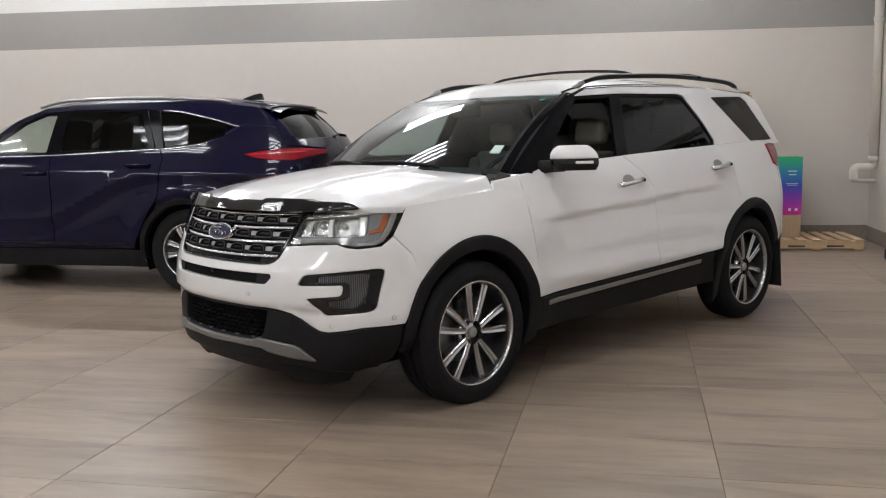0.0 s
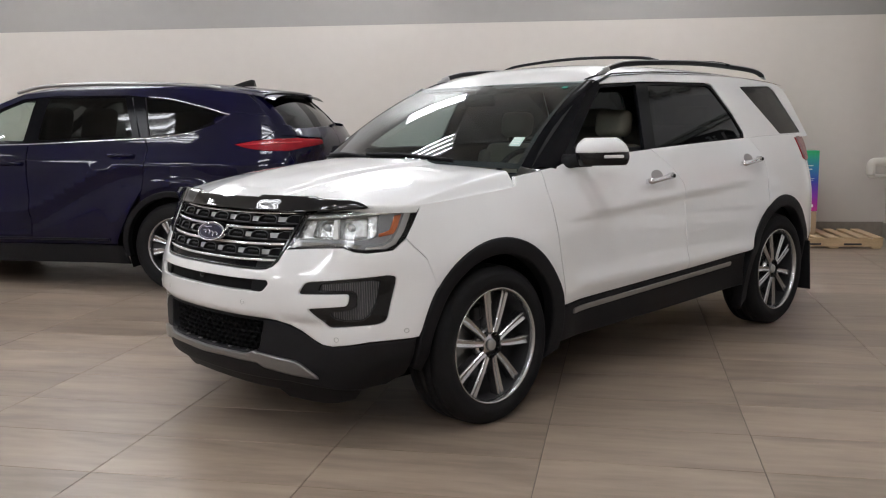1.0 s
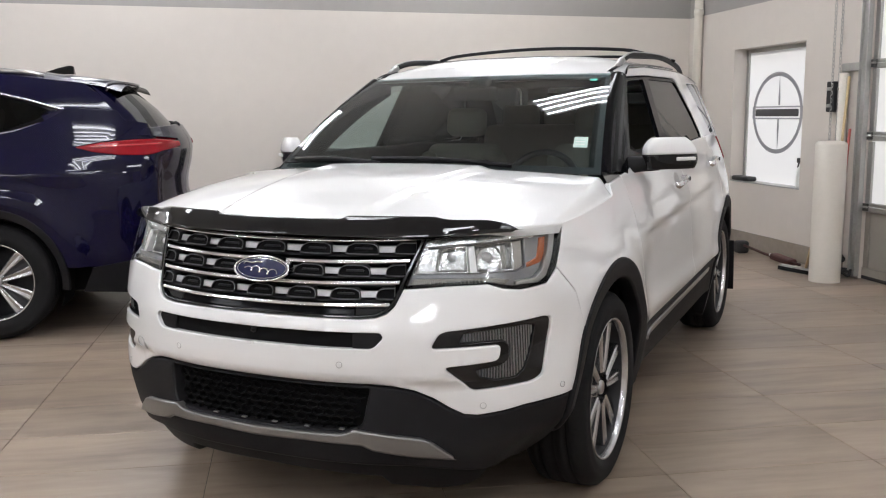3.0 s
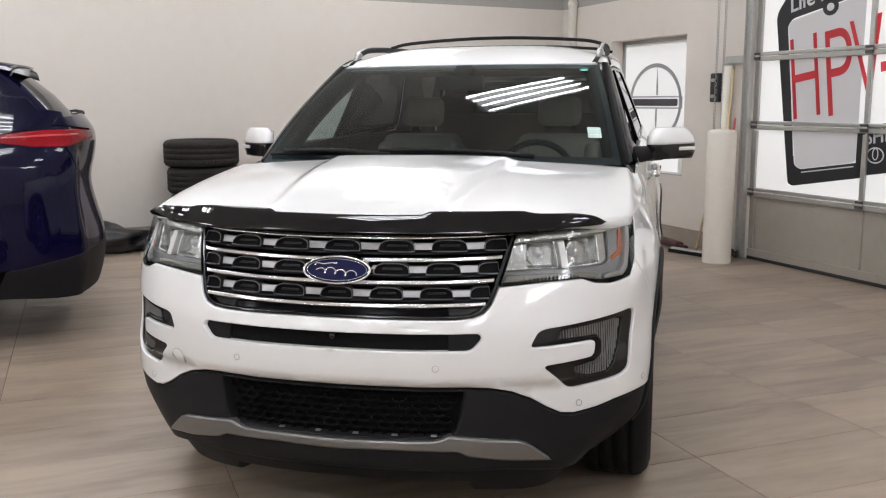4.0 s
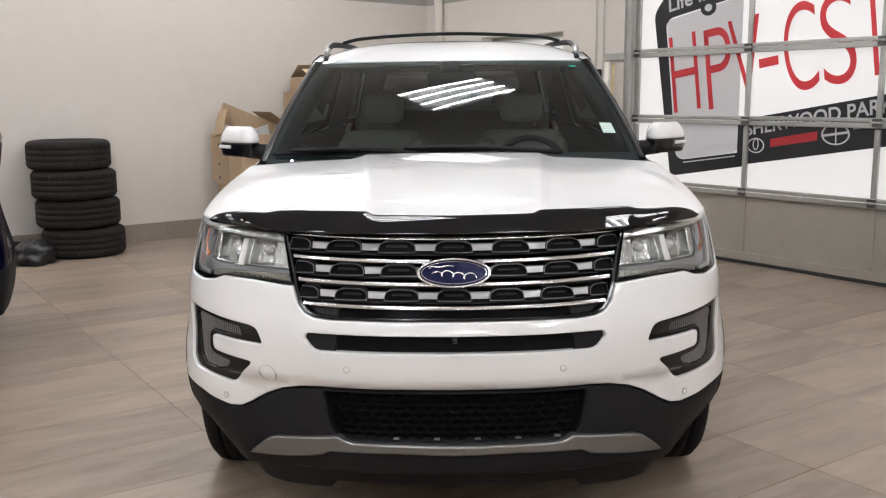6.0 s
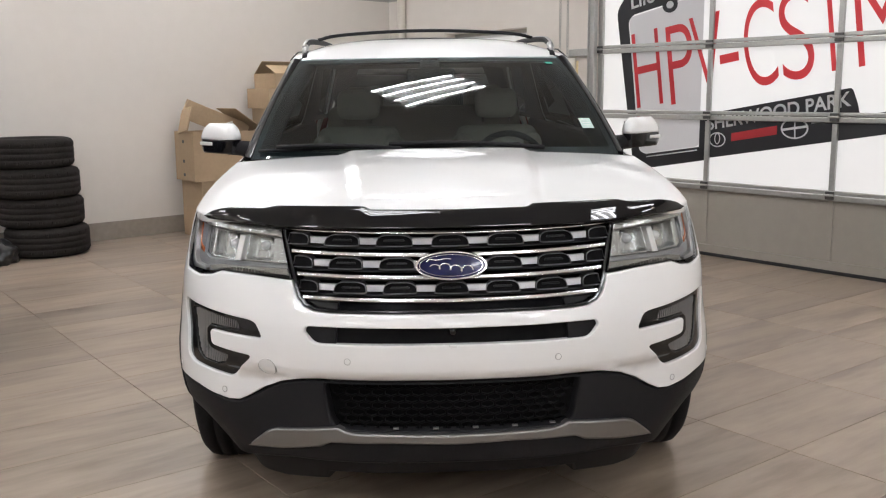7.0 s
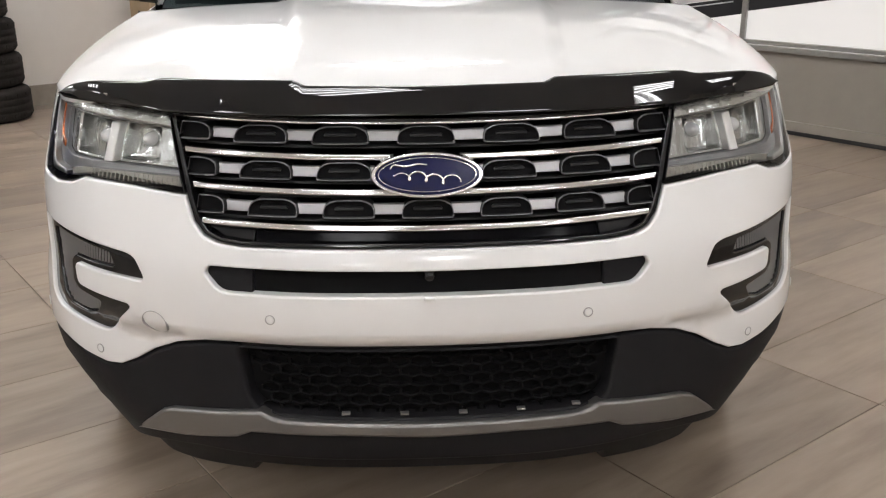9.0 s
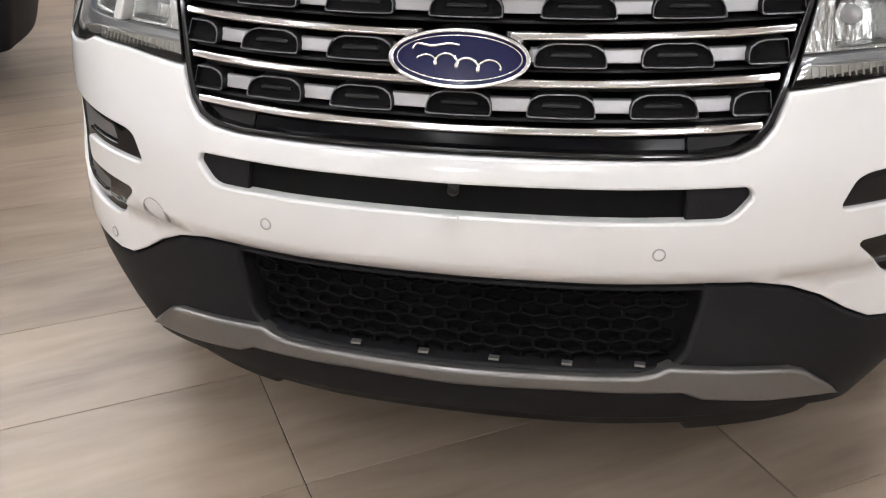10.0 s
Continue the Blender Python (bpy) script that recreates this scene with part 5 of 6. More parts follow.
def suv_wheel(x, y, R, parent, flip, rot=0.0):
    """Tyre with ten slim spokes; the outer face looks along +x before the flip."""
    m = pose(x, y, R, 0, 90 * (1 if flip > 0 else -1), 0)
    tyre = lathe("wheel", tyre_profile(R, 0.271, 0.25), RUBBER, parent, 64, None, "black tyre on a ten-spoke alloy rim", True)
    tyre.matrix_basis = m
    lathe("rim", [(0.262, 0.088), (0.264, 0.1), (0.267, 0.111), (0.271, 0.117), (0.2765, 0.118), (0.278, 0.113), (0.273, 0.1)], ALLOY, tyre, 64)
    # barrel coloured dark to put shade into the gaps between spokes
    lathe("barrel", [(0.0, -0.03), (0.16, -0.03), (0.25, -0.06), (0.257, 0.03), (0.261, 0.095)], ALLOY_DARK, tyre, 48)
    lathe("brake_disc", [(0.06, 0.0), (0.168, 0.0), (0.172, -0.004), (0.172, -0.03)], DISC, tyre, 48)
    part("brake_caliper", box_bm(0.07, 0.17, 0.05, 0.012, pose(-0.15, 0.02, 0.012)), ALLOY_DARK, tyre)
    lathe("hub", [(0.0, 0.07), (0.036, 0.07), (0.04, 0.066), (0.072, 0.064), (0.08, 0.056), (0.086, 0.03)], ALLOY, tyre, 40)
    lathe("centre_cap", [(0.0, 0.09), (0.02, 0.089), (0.027, 0.085), (0.029, 0.076)], SATIN, tyre, 24)
    sp = [spoke_mesh([(0.06, o * 0.3, 0.0165), (0.085, o * 0.5, 0.0165), (0.13, o * 0.8, 0.018), (0.19, o * 1.13, 0.0205), (0.245, o * 1.4, 0.023), (0.27, o * 1.5, 0.029)], 0.055, 0, "spoke", ALLOY) for o in (-0.044, 0.044)]
    for k in range(5):
        for me in sp:
            o = new("spoke", me)
            o.parent = tyre
            o.matrix_basis = pose(0, 0, 0.088, 0, 0, rot + 72 * k)
        o = lathe("lug_nut", [(0, 0.078), (0.008, 0.078), (0.0115, 0.074), (0.0125, 0.06)], GLOSS, tyre, 10)
        o.matrix_basis = pose(0.057 * math.cos(radians(rot + 36 + 72 * k)), 0.057 * math.sin(radians(rot + 36 + 72 * k)), 0)
    return tyre


for sd in (1, -1):
    for x, y, rot in ((0.838, 0.935, 100), (0.805, 3.828, 62)):
        suv_wheel(sd * x, y, 0.382, suv, sd, rot)


# ---- dark blue crossover parked behind, its left side to the camera ----
def blue_dent(s, z):
    """Sweeping shoulder that rises over the rear wheel, and a hollow under it."""
    line = 0.62 + 0.42 * smoothstep(2.9, 4.1, s)
    win = smoothstep(1.9, 2.6, s) * (1 - smoothstep(4.9, 5.3, s))
    return win * (0.022 * np.exp(-((z - line + 0.08) / 0.08) ** 2) * (1 - smoothstep(4.0, 4.3, s)) - 0.018 * np.exp(-((z - line - 0.03) / 0.05) ** 2))


H = Body(
    [(0, 0), (0.4, 0.03), (0.7, 0.12), (0.86, 0.32), (0.925, 0.6), (0.945, 1.2), (0.95, 2.4), (0.95, 3.3), (0.962, 3.9), (0.945, 4.35), (0.895, 4.7), (0.775, 4.92), (0.42, 5.04), (0, 5.07)],
    [(0.15, 0.15), (0.3, 0.04), (0.5, 0.0), (0.8, 0.05), (1.0, 0.14), (1.3, 0.3)],
    [(0.15, 0.1), (0.3, 0.05), (0.45, 0.015), (0.6, 0.0), (0.8, 0.0), (0.95, 0.003), (1.05, 0.012), (1.15, 0.036), (1.25, 0.082), (1.35, 0.12), (1.5, 0.18)],
    [(0.15, 0.2), (0.3, 0.13), (0.45, 0.095), (0.6, 0.09), (0.75, 0.125), (0.9, 0.155), (1.0, 0.15), (1.1, 0.125), (1.25, 0.115), (1.4, 0.2), (1.5, 0.27)],
    arches=((0, 0.38, 0.52, 0.0),), dent=blue_dent)
HF, HR = H.s_at(0.95), H.s_at(3.80)
H.arches = ((HF, 0.38, 0.5, 0.02), (HR, 0.38, 0.52, 0.03))
HEND = float(H.S[-1])
crossover = empty("crossover", ROOM @ pose(-10.573, -3.154, 0, 0, 0, -92.34), "glossy dark blue crossover with chrome window line parked by the wall", "car")


def hx(y, z):
    y, z = np.asarray(y, float), np.asarray(z, float)
    return 0.895 - 0.36 * (z - 1.15) - 0.11 * np.clip(y - 3.7, 0, 9) ** 1.4 - 0.03 * np.clip(2.4 - y, 0, 9) ** 2 - 0.5 * np.clip(z - 1.55, 0, 1) ** 1.4


off = HR - 3.80


def up(pts):
    """Lifts the belt line, windows and roof to their height over the door skin."""
    return [(u, float(np.interp(v, [0.0, 0.9, 1.1, 1.18, 1.385, 1.6, 1.66, 1.72], [0.0, 0.9, 1.205, 1.293, 1.462, 1.66, 1.72, 1.775]))) for u, v in pts]


for sd in (1, -1):
    def pt(pts, sd=sd):
        return [(sd * u, v) for u, v in pts]
    hs = lambda y, z, d=0.0, sd=sd: np.stack([sd * (hx(y, z) - d), y + 0 * z, z + 0 * y], -1)
    y = lambda v: v + off
    panel("wing", H, pt(up([(0.75, 0.98), (HF + 0.1, 1.06), (y(1.42), 1.1), (y(1.44), 0.6), (y(1.46), 0.42)] + arch_curve(HF, 8, 150, 0.47, 0.48, 20, 0.38) + [(1.02, 0.5), (0.7, 0.5)])), NAVY, crossover, cell=0.06)
    panel("nose", H, pt([(0.003, 0.35), (0.003, 0.97), (0.745, 0.98), (0.695, 0.5), (1.0, 0.48), (1.0, 0.33)]), NAVY, crossover, cell=0.08)
    panel("front_door", H, pt(up([(y(1.45), 1.105), (y(2.42), 1.14), (y(2.45), 0.8), (y(2.44), 0.4), (y(1.47), 0.4), (y(1.45), 0.6)])), NAVY, crossover, cell=0.05)
    panel("rear_door", H, pt(up([(y(2.43), 1.14), (y(3.52), 1.178), (y(3.56), 1.1), (y(3.53), 0.86), (y(3.42), 0.7), (y(3.31), 0.5), (y(3.27), 0.4), (y(2.448), 0.4), (y(2.458), 0.8)])), NAVY, crossover, cell=0.05)
    panel("rear_quarter", H, pt(up([(y(3.53), 1.178), (y(3.7), 1.19), (y(3.95), 1.235), (y(4.15), 1.32), (y(4.3), 1.42), (y(4.62), 1.4)]) + [(y(4.72), 1.36), (y(4.6), 1.285), (y(4.33), 1.24), (y(4.45), 1.217), (y(4.62), 1.2), (y(4.8), 1.197), (y(4.95), 0.95), (y(4.95), 0.55), (y(4.5), 0.47)] + arch_curve(HR, 10, 128, 0.47, 0.48, 20, 0.38) + [(y(3.538), 0.86), (y(3.568), 1.2)]), NAVY, crossover, cell=0.05)
    for sc in (HF, HR):
        panel("arch_trim", H, pt(arch_curve(sc, 190, -8, 0.472, 0.482, 30, 0.38) + arch_curve(sc, -8, 190, 0.425, 0.43, 26, 0.38)), TRIM, crossover, cell=0.05, r=0.008, depth=0.06, lift=-0.012)
        yc = float(H.at(sc, 0.5)[1])
        loft("wheel_well", [[(sd * x, yc + 0.44 * math.cos(a), 0.38 + 0.45 * math.sin(a)) for x in (0.93, 0.75, 0.6)] for a in np.linspace(-0.4, math.pi + 0.4, 22)], DARK, crossover)
    panel("sill", H, pt([(HF + 0.47, 0.39), (HR - 0.48, 0.39), (HR - 0.44, 0.23), (HF + 0.43, 0.23)]), TRIM, crossover, cell=0.08, lift=-0.004)
    panel("door_moulding", H, pt([(y(1.5), 0.452), (y(3.2), 0.452), (y(3.2), 0.432), (y(1.5), 0.432)]), TRIM, crossover, cell=0.06, r=0.004, depth=0.012, lift=-0.012)
    panel("tail_lamp", H, pt([(y(4.335), 1.24), (y(4.5), 1.268), (y(4.7), 1.285), (y(4.95), 1.29), (y(5.35), 1.27), (y(5.35), 1.228), (y(5.0), 1.204), (y(4.8), 1.183), (y(4.62), 1.186), (y(4.45), 1.208)]), RED_LENS, crossover, cell=0.03, r=0.01, depth=0.03, lift=-0.008, label="narrow red tail lamp")
    panel("pillar_base", H, pt([(y(4.45), 1.262), (y(4.7), 1.28), (y(4.98), 1.288), (y(4.98), 1.375), (y(4.6), 1.42), (y(4.45), 1.4)]), NAVY, crossover, cell=0.03, r=0.001, depth=0.01, lift=0.008)
    panel("lamp_line", H, pt([(y(4.4), 1.243), (y(4.7), 1.258), (y(5.0), 1.262), (y(5.0), 1.252), (y(4.7), 1.246), (y(4.45), 1.236)]), mat("lamp streak", (0.4, 0.02, 0.03), 0.2, coat=1), crossover, cell=0.03, r=0.003, depth=0.01, lift=-0.014)
    panel("rear_bumper", H, pt([(y(4.42), 0.46), (y(4.95), 0.545), (HEND - 0.002, 0.545), (HEND - 0.002, 0.27), (y(4.7), 0.27), (y(4.35), 0.3)]), TRIM, crossover, cell=0.06, lift=-0.004)
    panel("tailgate", H, pt([(y(4.955), 0.55), (y(4.955), 0.95), (y(4.81), 1.192), (y(5.0), 1.212), (y(5.36), 1.225), (y(5.36), 1.28), (y(5.0), 1.3), (y(4.75), 1.31), (y(4.8), 1.36), (HEND - 0.002, 1.38), (HEND - 0.002, 0.55)]), NAVY, crossover, cell=0.06)
    # upper side: roof rim with the window opening; panes and chrome line
    WIN = up([(1.6, 1.15), (2.05, 1.47), (2.3, 1.575), (2.6, 1.6), (3.3, 1.595), (3.7, 1.555), (4.0, 1.48), (4.28, 1.385), (4.05, 1.285), (3.9, 1.235), (3.6, 1.19), (3.4, 1.18), (2.4, 1.145)])
    rim = up([(1.45, 1.1), (2.0, 1.5), (2.28, 1.62), (2.6, 1.655), (3.2, 1.662), (3.9, 1.65), (4.36, 1.6), (4.46, 1.52), (4.6, 1.34), (4.5, 1.3), (4.3, 1.3), (4.0, 1.2), (3.6, 1.16), (3.4, 1.15), (2.4, 1.115)])
    panel("roof_side", hs, rim, NAVY, crossover, [WIN], cell=0.05, r=0.004, depth=0.02)
    panel("window_frame", hs, WIN, PILLAR, crossover, [rounded(up([(1.72, 1.175), (2.1, 1.46), (2.33, 1.555), (2.42, 1.565), (2.36, 1.165)]), 0.02), rounded(up([(2.55, 1.58), (3.28, 1.575), (3.4, 1.2), (2.5, 1.17)]), 0.02), rounded(up([(3.46, 1.565), (3.7, 1.535), (4.0, 1.46), (4.2, 1.385), (3.9, 1.25), (3.6, 1.21), (3.56, 1.21)]), 0.02)], cell=0.05, r=0.003, depth=0.02, lift=0.006)
    panel("front_window", hs, up([(1.72, 1.175), (2.1, 1.46), (2.33, 1.555), (2.42, 1.565), (2.36, 1.165)]), CLEAR, crossover, cell=0.1, r=0.001, depth=0.004, lift=0.012)
    panel("rear_window", hs, up([(2.55, 1.58), (3.28, 1.575), (3.4, 1.2), (2.5, 1.17)]), PRIVACY, crossover, cell=0.1, r=0.001, depth=0.004, lift=0.01)
    panel("quarter_window", hs, up([(3.46, 1.565), (3.7, 1.535), (4.0, 1.46), (4.2, 1.385), (3.9, 1.25), (3.6, 1.21), (3.56, 1.21)]), PRIVACY, crossover, cell=0.1, r=0.001, depth=0.004, lift=0.01)
    chrome = [(1.6, 1.128), (2.4, 1.138), (3.0, 1.16), (3.4, 1.174), (3.6, 1.184), (3.9, 1.228), (4.07, 1.285), (4.285, 1.385), (4.18, 1.425), (4.0, 1.483), (3.7, 1.557), (3.5, 1.578)]
    tube("chrome_line", [(sd * (float(hx(a, b)) + 0.002), a, b) for a, b in catmull(up(chrome), 5)], 0.008, CHROME, crossover, 6, "chrome window line")
    for a, b, c in ((3.47, 1.637, 3.555), (3.345, 1.637, 3.47)):
        tube("window_divider", [(sd * (float(hx(a, b)) + 0.001), a, b), (sd * (float(hx(c, 1.3)) + 0.001), c, 1.3)], 0.005, TRIM, crossover, 6)
    for y0 in (2.28, 3.33):
        q = [H.at(sd * y(y0 + k), 0.94 + 0.065 * y0, -e) for k, e in ((-0.12, 0.0), (-0.1, 0.028), (0.1, 0.03), (0.12, 0.0))]
        tube("door_handle", [tuple(p) for p in q], 0.014, NAVY, crossover, 8)
    tube("roof_rail", [(sd * x, a, b) for x, a, b in catmull([(0.64, 2.2, 1.695), (0.64, 2.5, 1.75), (0.63, 3.2, 1.76), (0.6, 3.9, 1.735), (0.58, 4.1, 1.705)], 5)], 0.016, SATIN, crossover, 8, "silver roof rail")
rows = []
for j in range(21):
    v = j / 20
    yy = 2.0 + 2.6 * v
    ze = float(np.interp(yy, [2.0, 2.28, 2.6, 3.2, 3.9, 4.45, 4.6], [1.57, 1.68, 1.715, 1.722, 1.71, 1.645, 1.6]))
    xe = float(hx(yy, ze))
    rows.append([(xe * u, yy, ze + 0.05 * (1 - abs(u) ** 5)) for u in np.linspace(-1, 1, 29)])
loft("roof", rows, NAVY, crossover, "dark blue roof")
loft("windscreen", [[(w * u, a + 0.06 * u * u, b) for u in np.linspace(-1, 1, 9)] for w, a, b in ((0.78, 1.1, 1.18), (0.72, 1.55, 1.42), (0.62, 2.0, 1.63))], CLEAR, crossover)
loft("bonnet", [[(w * u, a + 0.2 * u * u * (1 - a), b - 0.06 * u * u) for u in np.linspace(-1, 1, 11)] for w, a, b in ((0.7, 0.12, 0.98), (0.8, 0.5, 1.1), (0.85, 0.9, 1.18), (0.86, 1.15, 1.21))], NAVY, crossover)
loft("rear_glass", [[(w * u, a - 0.1 * u * u, b) for u in np.linspace(-1, 1, 11)] for w, a, b in ((0.64, 4.83, 1.36), (0.6, 4.72, 1.49), (0.56, 4.54, 1.645))], TINT, crossover, "dark rear glass")
for sd in (1, -1):
    edge = [(4.68, 1.36), (4.6, 1.45), (4.52, 1.55), (4.42, 1.66)]
    rim_edge = [(sd * (float(hx(a, b)) + 0.002), a - 0.03, b) for a, b in edge]
    pane_edge = [(sd * w, a, b) for w, a, b in ((0.63, 4.735, 1.36), (0.6, 4.66, 1.46), (0.57, 4.56, 1.56), (0.55, 4.44, 1.65))]
    seam = ((4.15, 1.42), (4.3, 1.475), (4.45, 1.465), (4.6, 1.45), (4.7, 1.37))
    loft("pillar_foot", [[tuple(H.at(sd * (a + off), b - 0.01, 0.003)), (sd * (float(hx(a - 0.02, b + 0.03)) + 0.001), min(a, 4.66) - 0.04, b + 0.03)] for a, b in seam], NAVY, crossover)
    loft("rear_pillar", [[tuple(np.array(p) * (1 - k) + np.array(q) * k + np.array([0, 0.025 * 4 * k * (1 - k), 0])) for k in (0, 0.25, 0.5, 0.75, 1)] for p, q in zip(rim_edge, pane_edge)], NAVY, crossover)
sp = []
for yy, zz, w in ((4.2, 1.72, 0.62), (4.45, 1.698, 0.63), (4.575, 1.676, 0.62), (4.585, 1.66, 0.61), (4.5, 1.645, 0.6), (4.42, 1.64, 0.58)):
    sp.append([(w * u, yy - 0.09 * u * u, zz - 0.02 * u ** 6 - (0.05 if abs(u) == 1 else 0.0)) for u in np.linspace(-1, 1, 15)])
loft("spoiler", sp, NAVY, crossover, "dark blue roof spoiler with a gloss tip")
loft("spoiler_lip", [[(0.6 * u, 4.583 - 0.09 * u * u + e, 1.667 - 0.02 * u ** 6 + f) for u in np.linspace(-1, 1, 15)] for e, f in ((0, 0.01), (0.012, 0.006), (0.012, -0.004), (0, -0.012))], GLOSS, crossover)
fin = [(0.0, 3.95, 1.745), (0.0, 4.06, 1.785), (0.0, 4.14, 1.803), (0.0, 4.165, 1.795), (0.0, 4.17, 1.74)]
fv = [(s * (0.004 if k in (1, 2, 3) else 0.03), p[1], p[2]) for s in (-1, 1) for k, p in enumerate(fin)]
raw("roof_fin", fv, [(0, 1, 2, 3, 4), (9, 8, 7, 6, 5), (0, 5, 6, 1), (1, 6, 7, 2), (2, 7, 8, 3), (3, 8, 9, 4)], GLOSS, crossover, smooth=False)
tube("rear_wiper", [(0.02, 4.86, 1.36), (0.02, 4.88, 1.375), (-0.2, 4.84, 1.39), (-0.42, 4.78, 1.385)], [0.02, 0.018, 0.01, 0.006], TRIM, crossover, 8)
part("cabin", box_bm(1.5, 3.2, 0.5, 0.05, pose(0, 2.9, 0.85)), DASH, crossover)
part("underbody", box_bm(1.3, 4.2, 0.2, 0.03, pose(0, 2.5, 0.36)), DARK, crossover)
for x in (-0.38, 0.38):
    part("seat", box_bm(0.48, 0.14, 0.75, 0.06, pose(x, 2.3, 1.2, -12), 3), DASH, crossover, "", True)
part("rear_bench", box_bm(1.3, 0.16, 0.7, 0.06, pose(0, 3.35, 1.18, -14), 3), DASH, crossover, "", True)


def star_wheel(x, y, R, parent, flip, rot):
    """Tyre with five broad two-tone twin spokes."""
    tyre = lathe("wheel", tyre_profile(R, 0.248, 0.235), RUBBER, parent, 56, None, "black tyre on a five-spoke two-tone rim", True)
    tyre.matrix_basis = pose(x, y, R, 0, 90 * (1 if flip > 0 else -1), 0)
    lathe("rim", [(0.24, 0.085), (0.242, 0.095), (0.247, 0.106), (0.255, 0.107), (0.257, 0.102), (0.252, 0.09)], ALLOY, tyre, 56)
    # dark barrel: shade behind the spokes is in its colour
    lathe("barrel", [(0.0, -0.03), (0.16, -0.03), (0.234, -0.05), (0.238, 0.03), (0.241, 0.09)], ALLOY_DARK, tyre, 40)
    lathe("hub", [(0, 0.07), (0.03, 0.07), (0.05, 0.062), (0.07, 0.04)], ALLOY, tyre, 32)
    bright = [spoke_mesh([(0.045, o * 0.3, 0.015), (0.12, o * 0.72, 0.021), (0.19, o * 1.08, 0.028), (0.248, o * 1.3, 0.036)], 0.04, 0, "spoke", ALLOY) for o in (-0.05, 0.05)]
    pocket = spoke_mesh([(0.05, 0, 0.012), (0.12, 0, 0.03), (0.19, 0, 0.042), (0.236, 0, 0.046)], 0.03, 0, "spoke_pocket", ALLOY_DARK)
    for k in range(5):
        for me, dz in ((bright[0], 0.075), (bright[1], 0.075), (pocket, 0.06)):
            o = new(me.name, me)
            o.parent = tyre
            o.matrix_basis = pose(0, 0, dz, 0, 0, rot + 72 * k)
    return tyre


for sd in (1, -1):
    for yy, rot in ((0.95, 10), (3.8, 50)):
        star_wheel(sd * 0.83, yy, 0.38, crossover, sd, rot)


# ---- sectional door with banner panes ----
def plate(name, lo, hi, material, parent, bevel=0.004, label=""):
    return room_box(name, lo, hi, material, label, bevel, parent)


HINGE = mat("dark zinc", (0.09, 0.09, 0.085), 0.45, 0.6, vary=0.2)
door = empty("door_1", ROOM, "grey steel sectional door with banner-covered panes and bolted rails", "garage door", kind="structure")
MULL = (GD0 - 0.03, -4.70, -5.87, -7.04, GD1 + 0.03)
RAILS = (0.632, 1.243, 1.853, 2.46, 3.06)
DX = 0.03
plate("lower_sheet", (DX + 0.02, GD1, 0.03), (DX + 0.05, GD0, 0.6), DOORGREY, door, 0.0)
plate("bottom_seal", (DX, GD1, 0.0), (DX + 0.05, GD0, 0.03), INK, door, 0.004)
plate("kick_rail", (DX, GD1, 0.03), (DX + 0.02, GD0, 0.1), DOORGREY, door, 0.004)
for z in RAILS:
    plate("door_rail", (DX - 0.012, GD1, z - 0.045), (DX + 0.02, GD0, z - 0.002), STEEL, door, 0.006, "galvanised section rail")
    plate("door_rail", (DX - 0.004, GD1, z + 0.002), (DX + 0.02, GD0, z + 0.035), STEEL, door, 0.006, "galvanised section rail")
for i, y in enumerate(MULL):
    w = 0.045 if 0 < i < 4 else 0.06
    for z0, z1 in ((0.665, 1.19), (1.27, 1.805), (1.885, 2.415), (2.495, 3.015)):
        plate("mullion", (DX - 0.006, y - w / 2, z0), (DX + 0.02, y + w / 2, z1), STEEL, door, 0.005, "galvanised mullion")
    plate("sheet_rib", (DX + 0.008, y - w / 2, 0.1), (DX + 0.022, y + w / 2, 0.585), DOORGREY, door, 0.004)
    for z in RAILS[:4]:
        hinge = plate("hinge", (DX - 0.03, y - 0.035, z - 0.035), (DX - 0.012, y + 0.035, z + 0.03), HINGE, door, 0.004, "dark bolted hinge")
        tube("hinge_pin", [(DX - 0.034, y - 0.045, z), (DX - 0.034, y + 0.045, z)], 0.009, STEEL, hinge, 8)
plate("track", (-0.05, GD0 - 0.01, 0.02), (0.0, GD0 + 0.05, GDTOP), STEEL, door, 0.005, "dark steel guide track")
plate("track", (-0.075, GD0 + 0.045, 0.02), (-0.0, GD0 + 0.052, GDTOP), STEEL, door, 0.002, "steel track flange")
plate("outer_track", (-0.05, GD1 - 0.05, 0.02), (0.0, GD1 + 0.01, GDTOP), STEEL, door, 0.005)

# banner behind the rails: white sheet, dark tilted frame, red letters
banner = empty("banner", ROOM, "white advertising banner with dark frame and red letters behind panes", "banner")
BX = DX + 0.028


def sheet(name, pts, material, x, label="", hole=None):
    """A flat printed shape on the banner; points are (distance along the wall from the corner, height)."""
    surf = lambda u, v, d=0.0: np.stack([x + 0 * u + d, -u, v + 0 * u], -1)
    return panel(name, surf, pts, material, banner, [hole] if hole else [], label, 0.4, 0.0005, 0.001)


sheet("banner_sheet", [(-GD0, 0.6), (-GD1, 0.6), (-GD1, GDTOP), (-GD0, GDTOP)], CLOTH_W, BX)


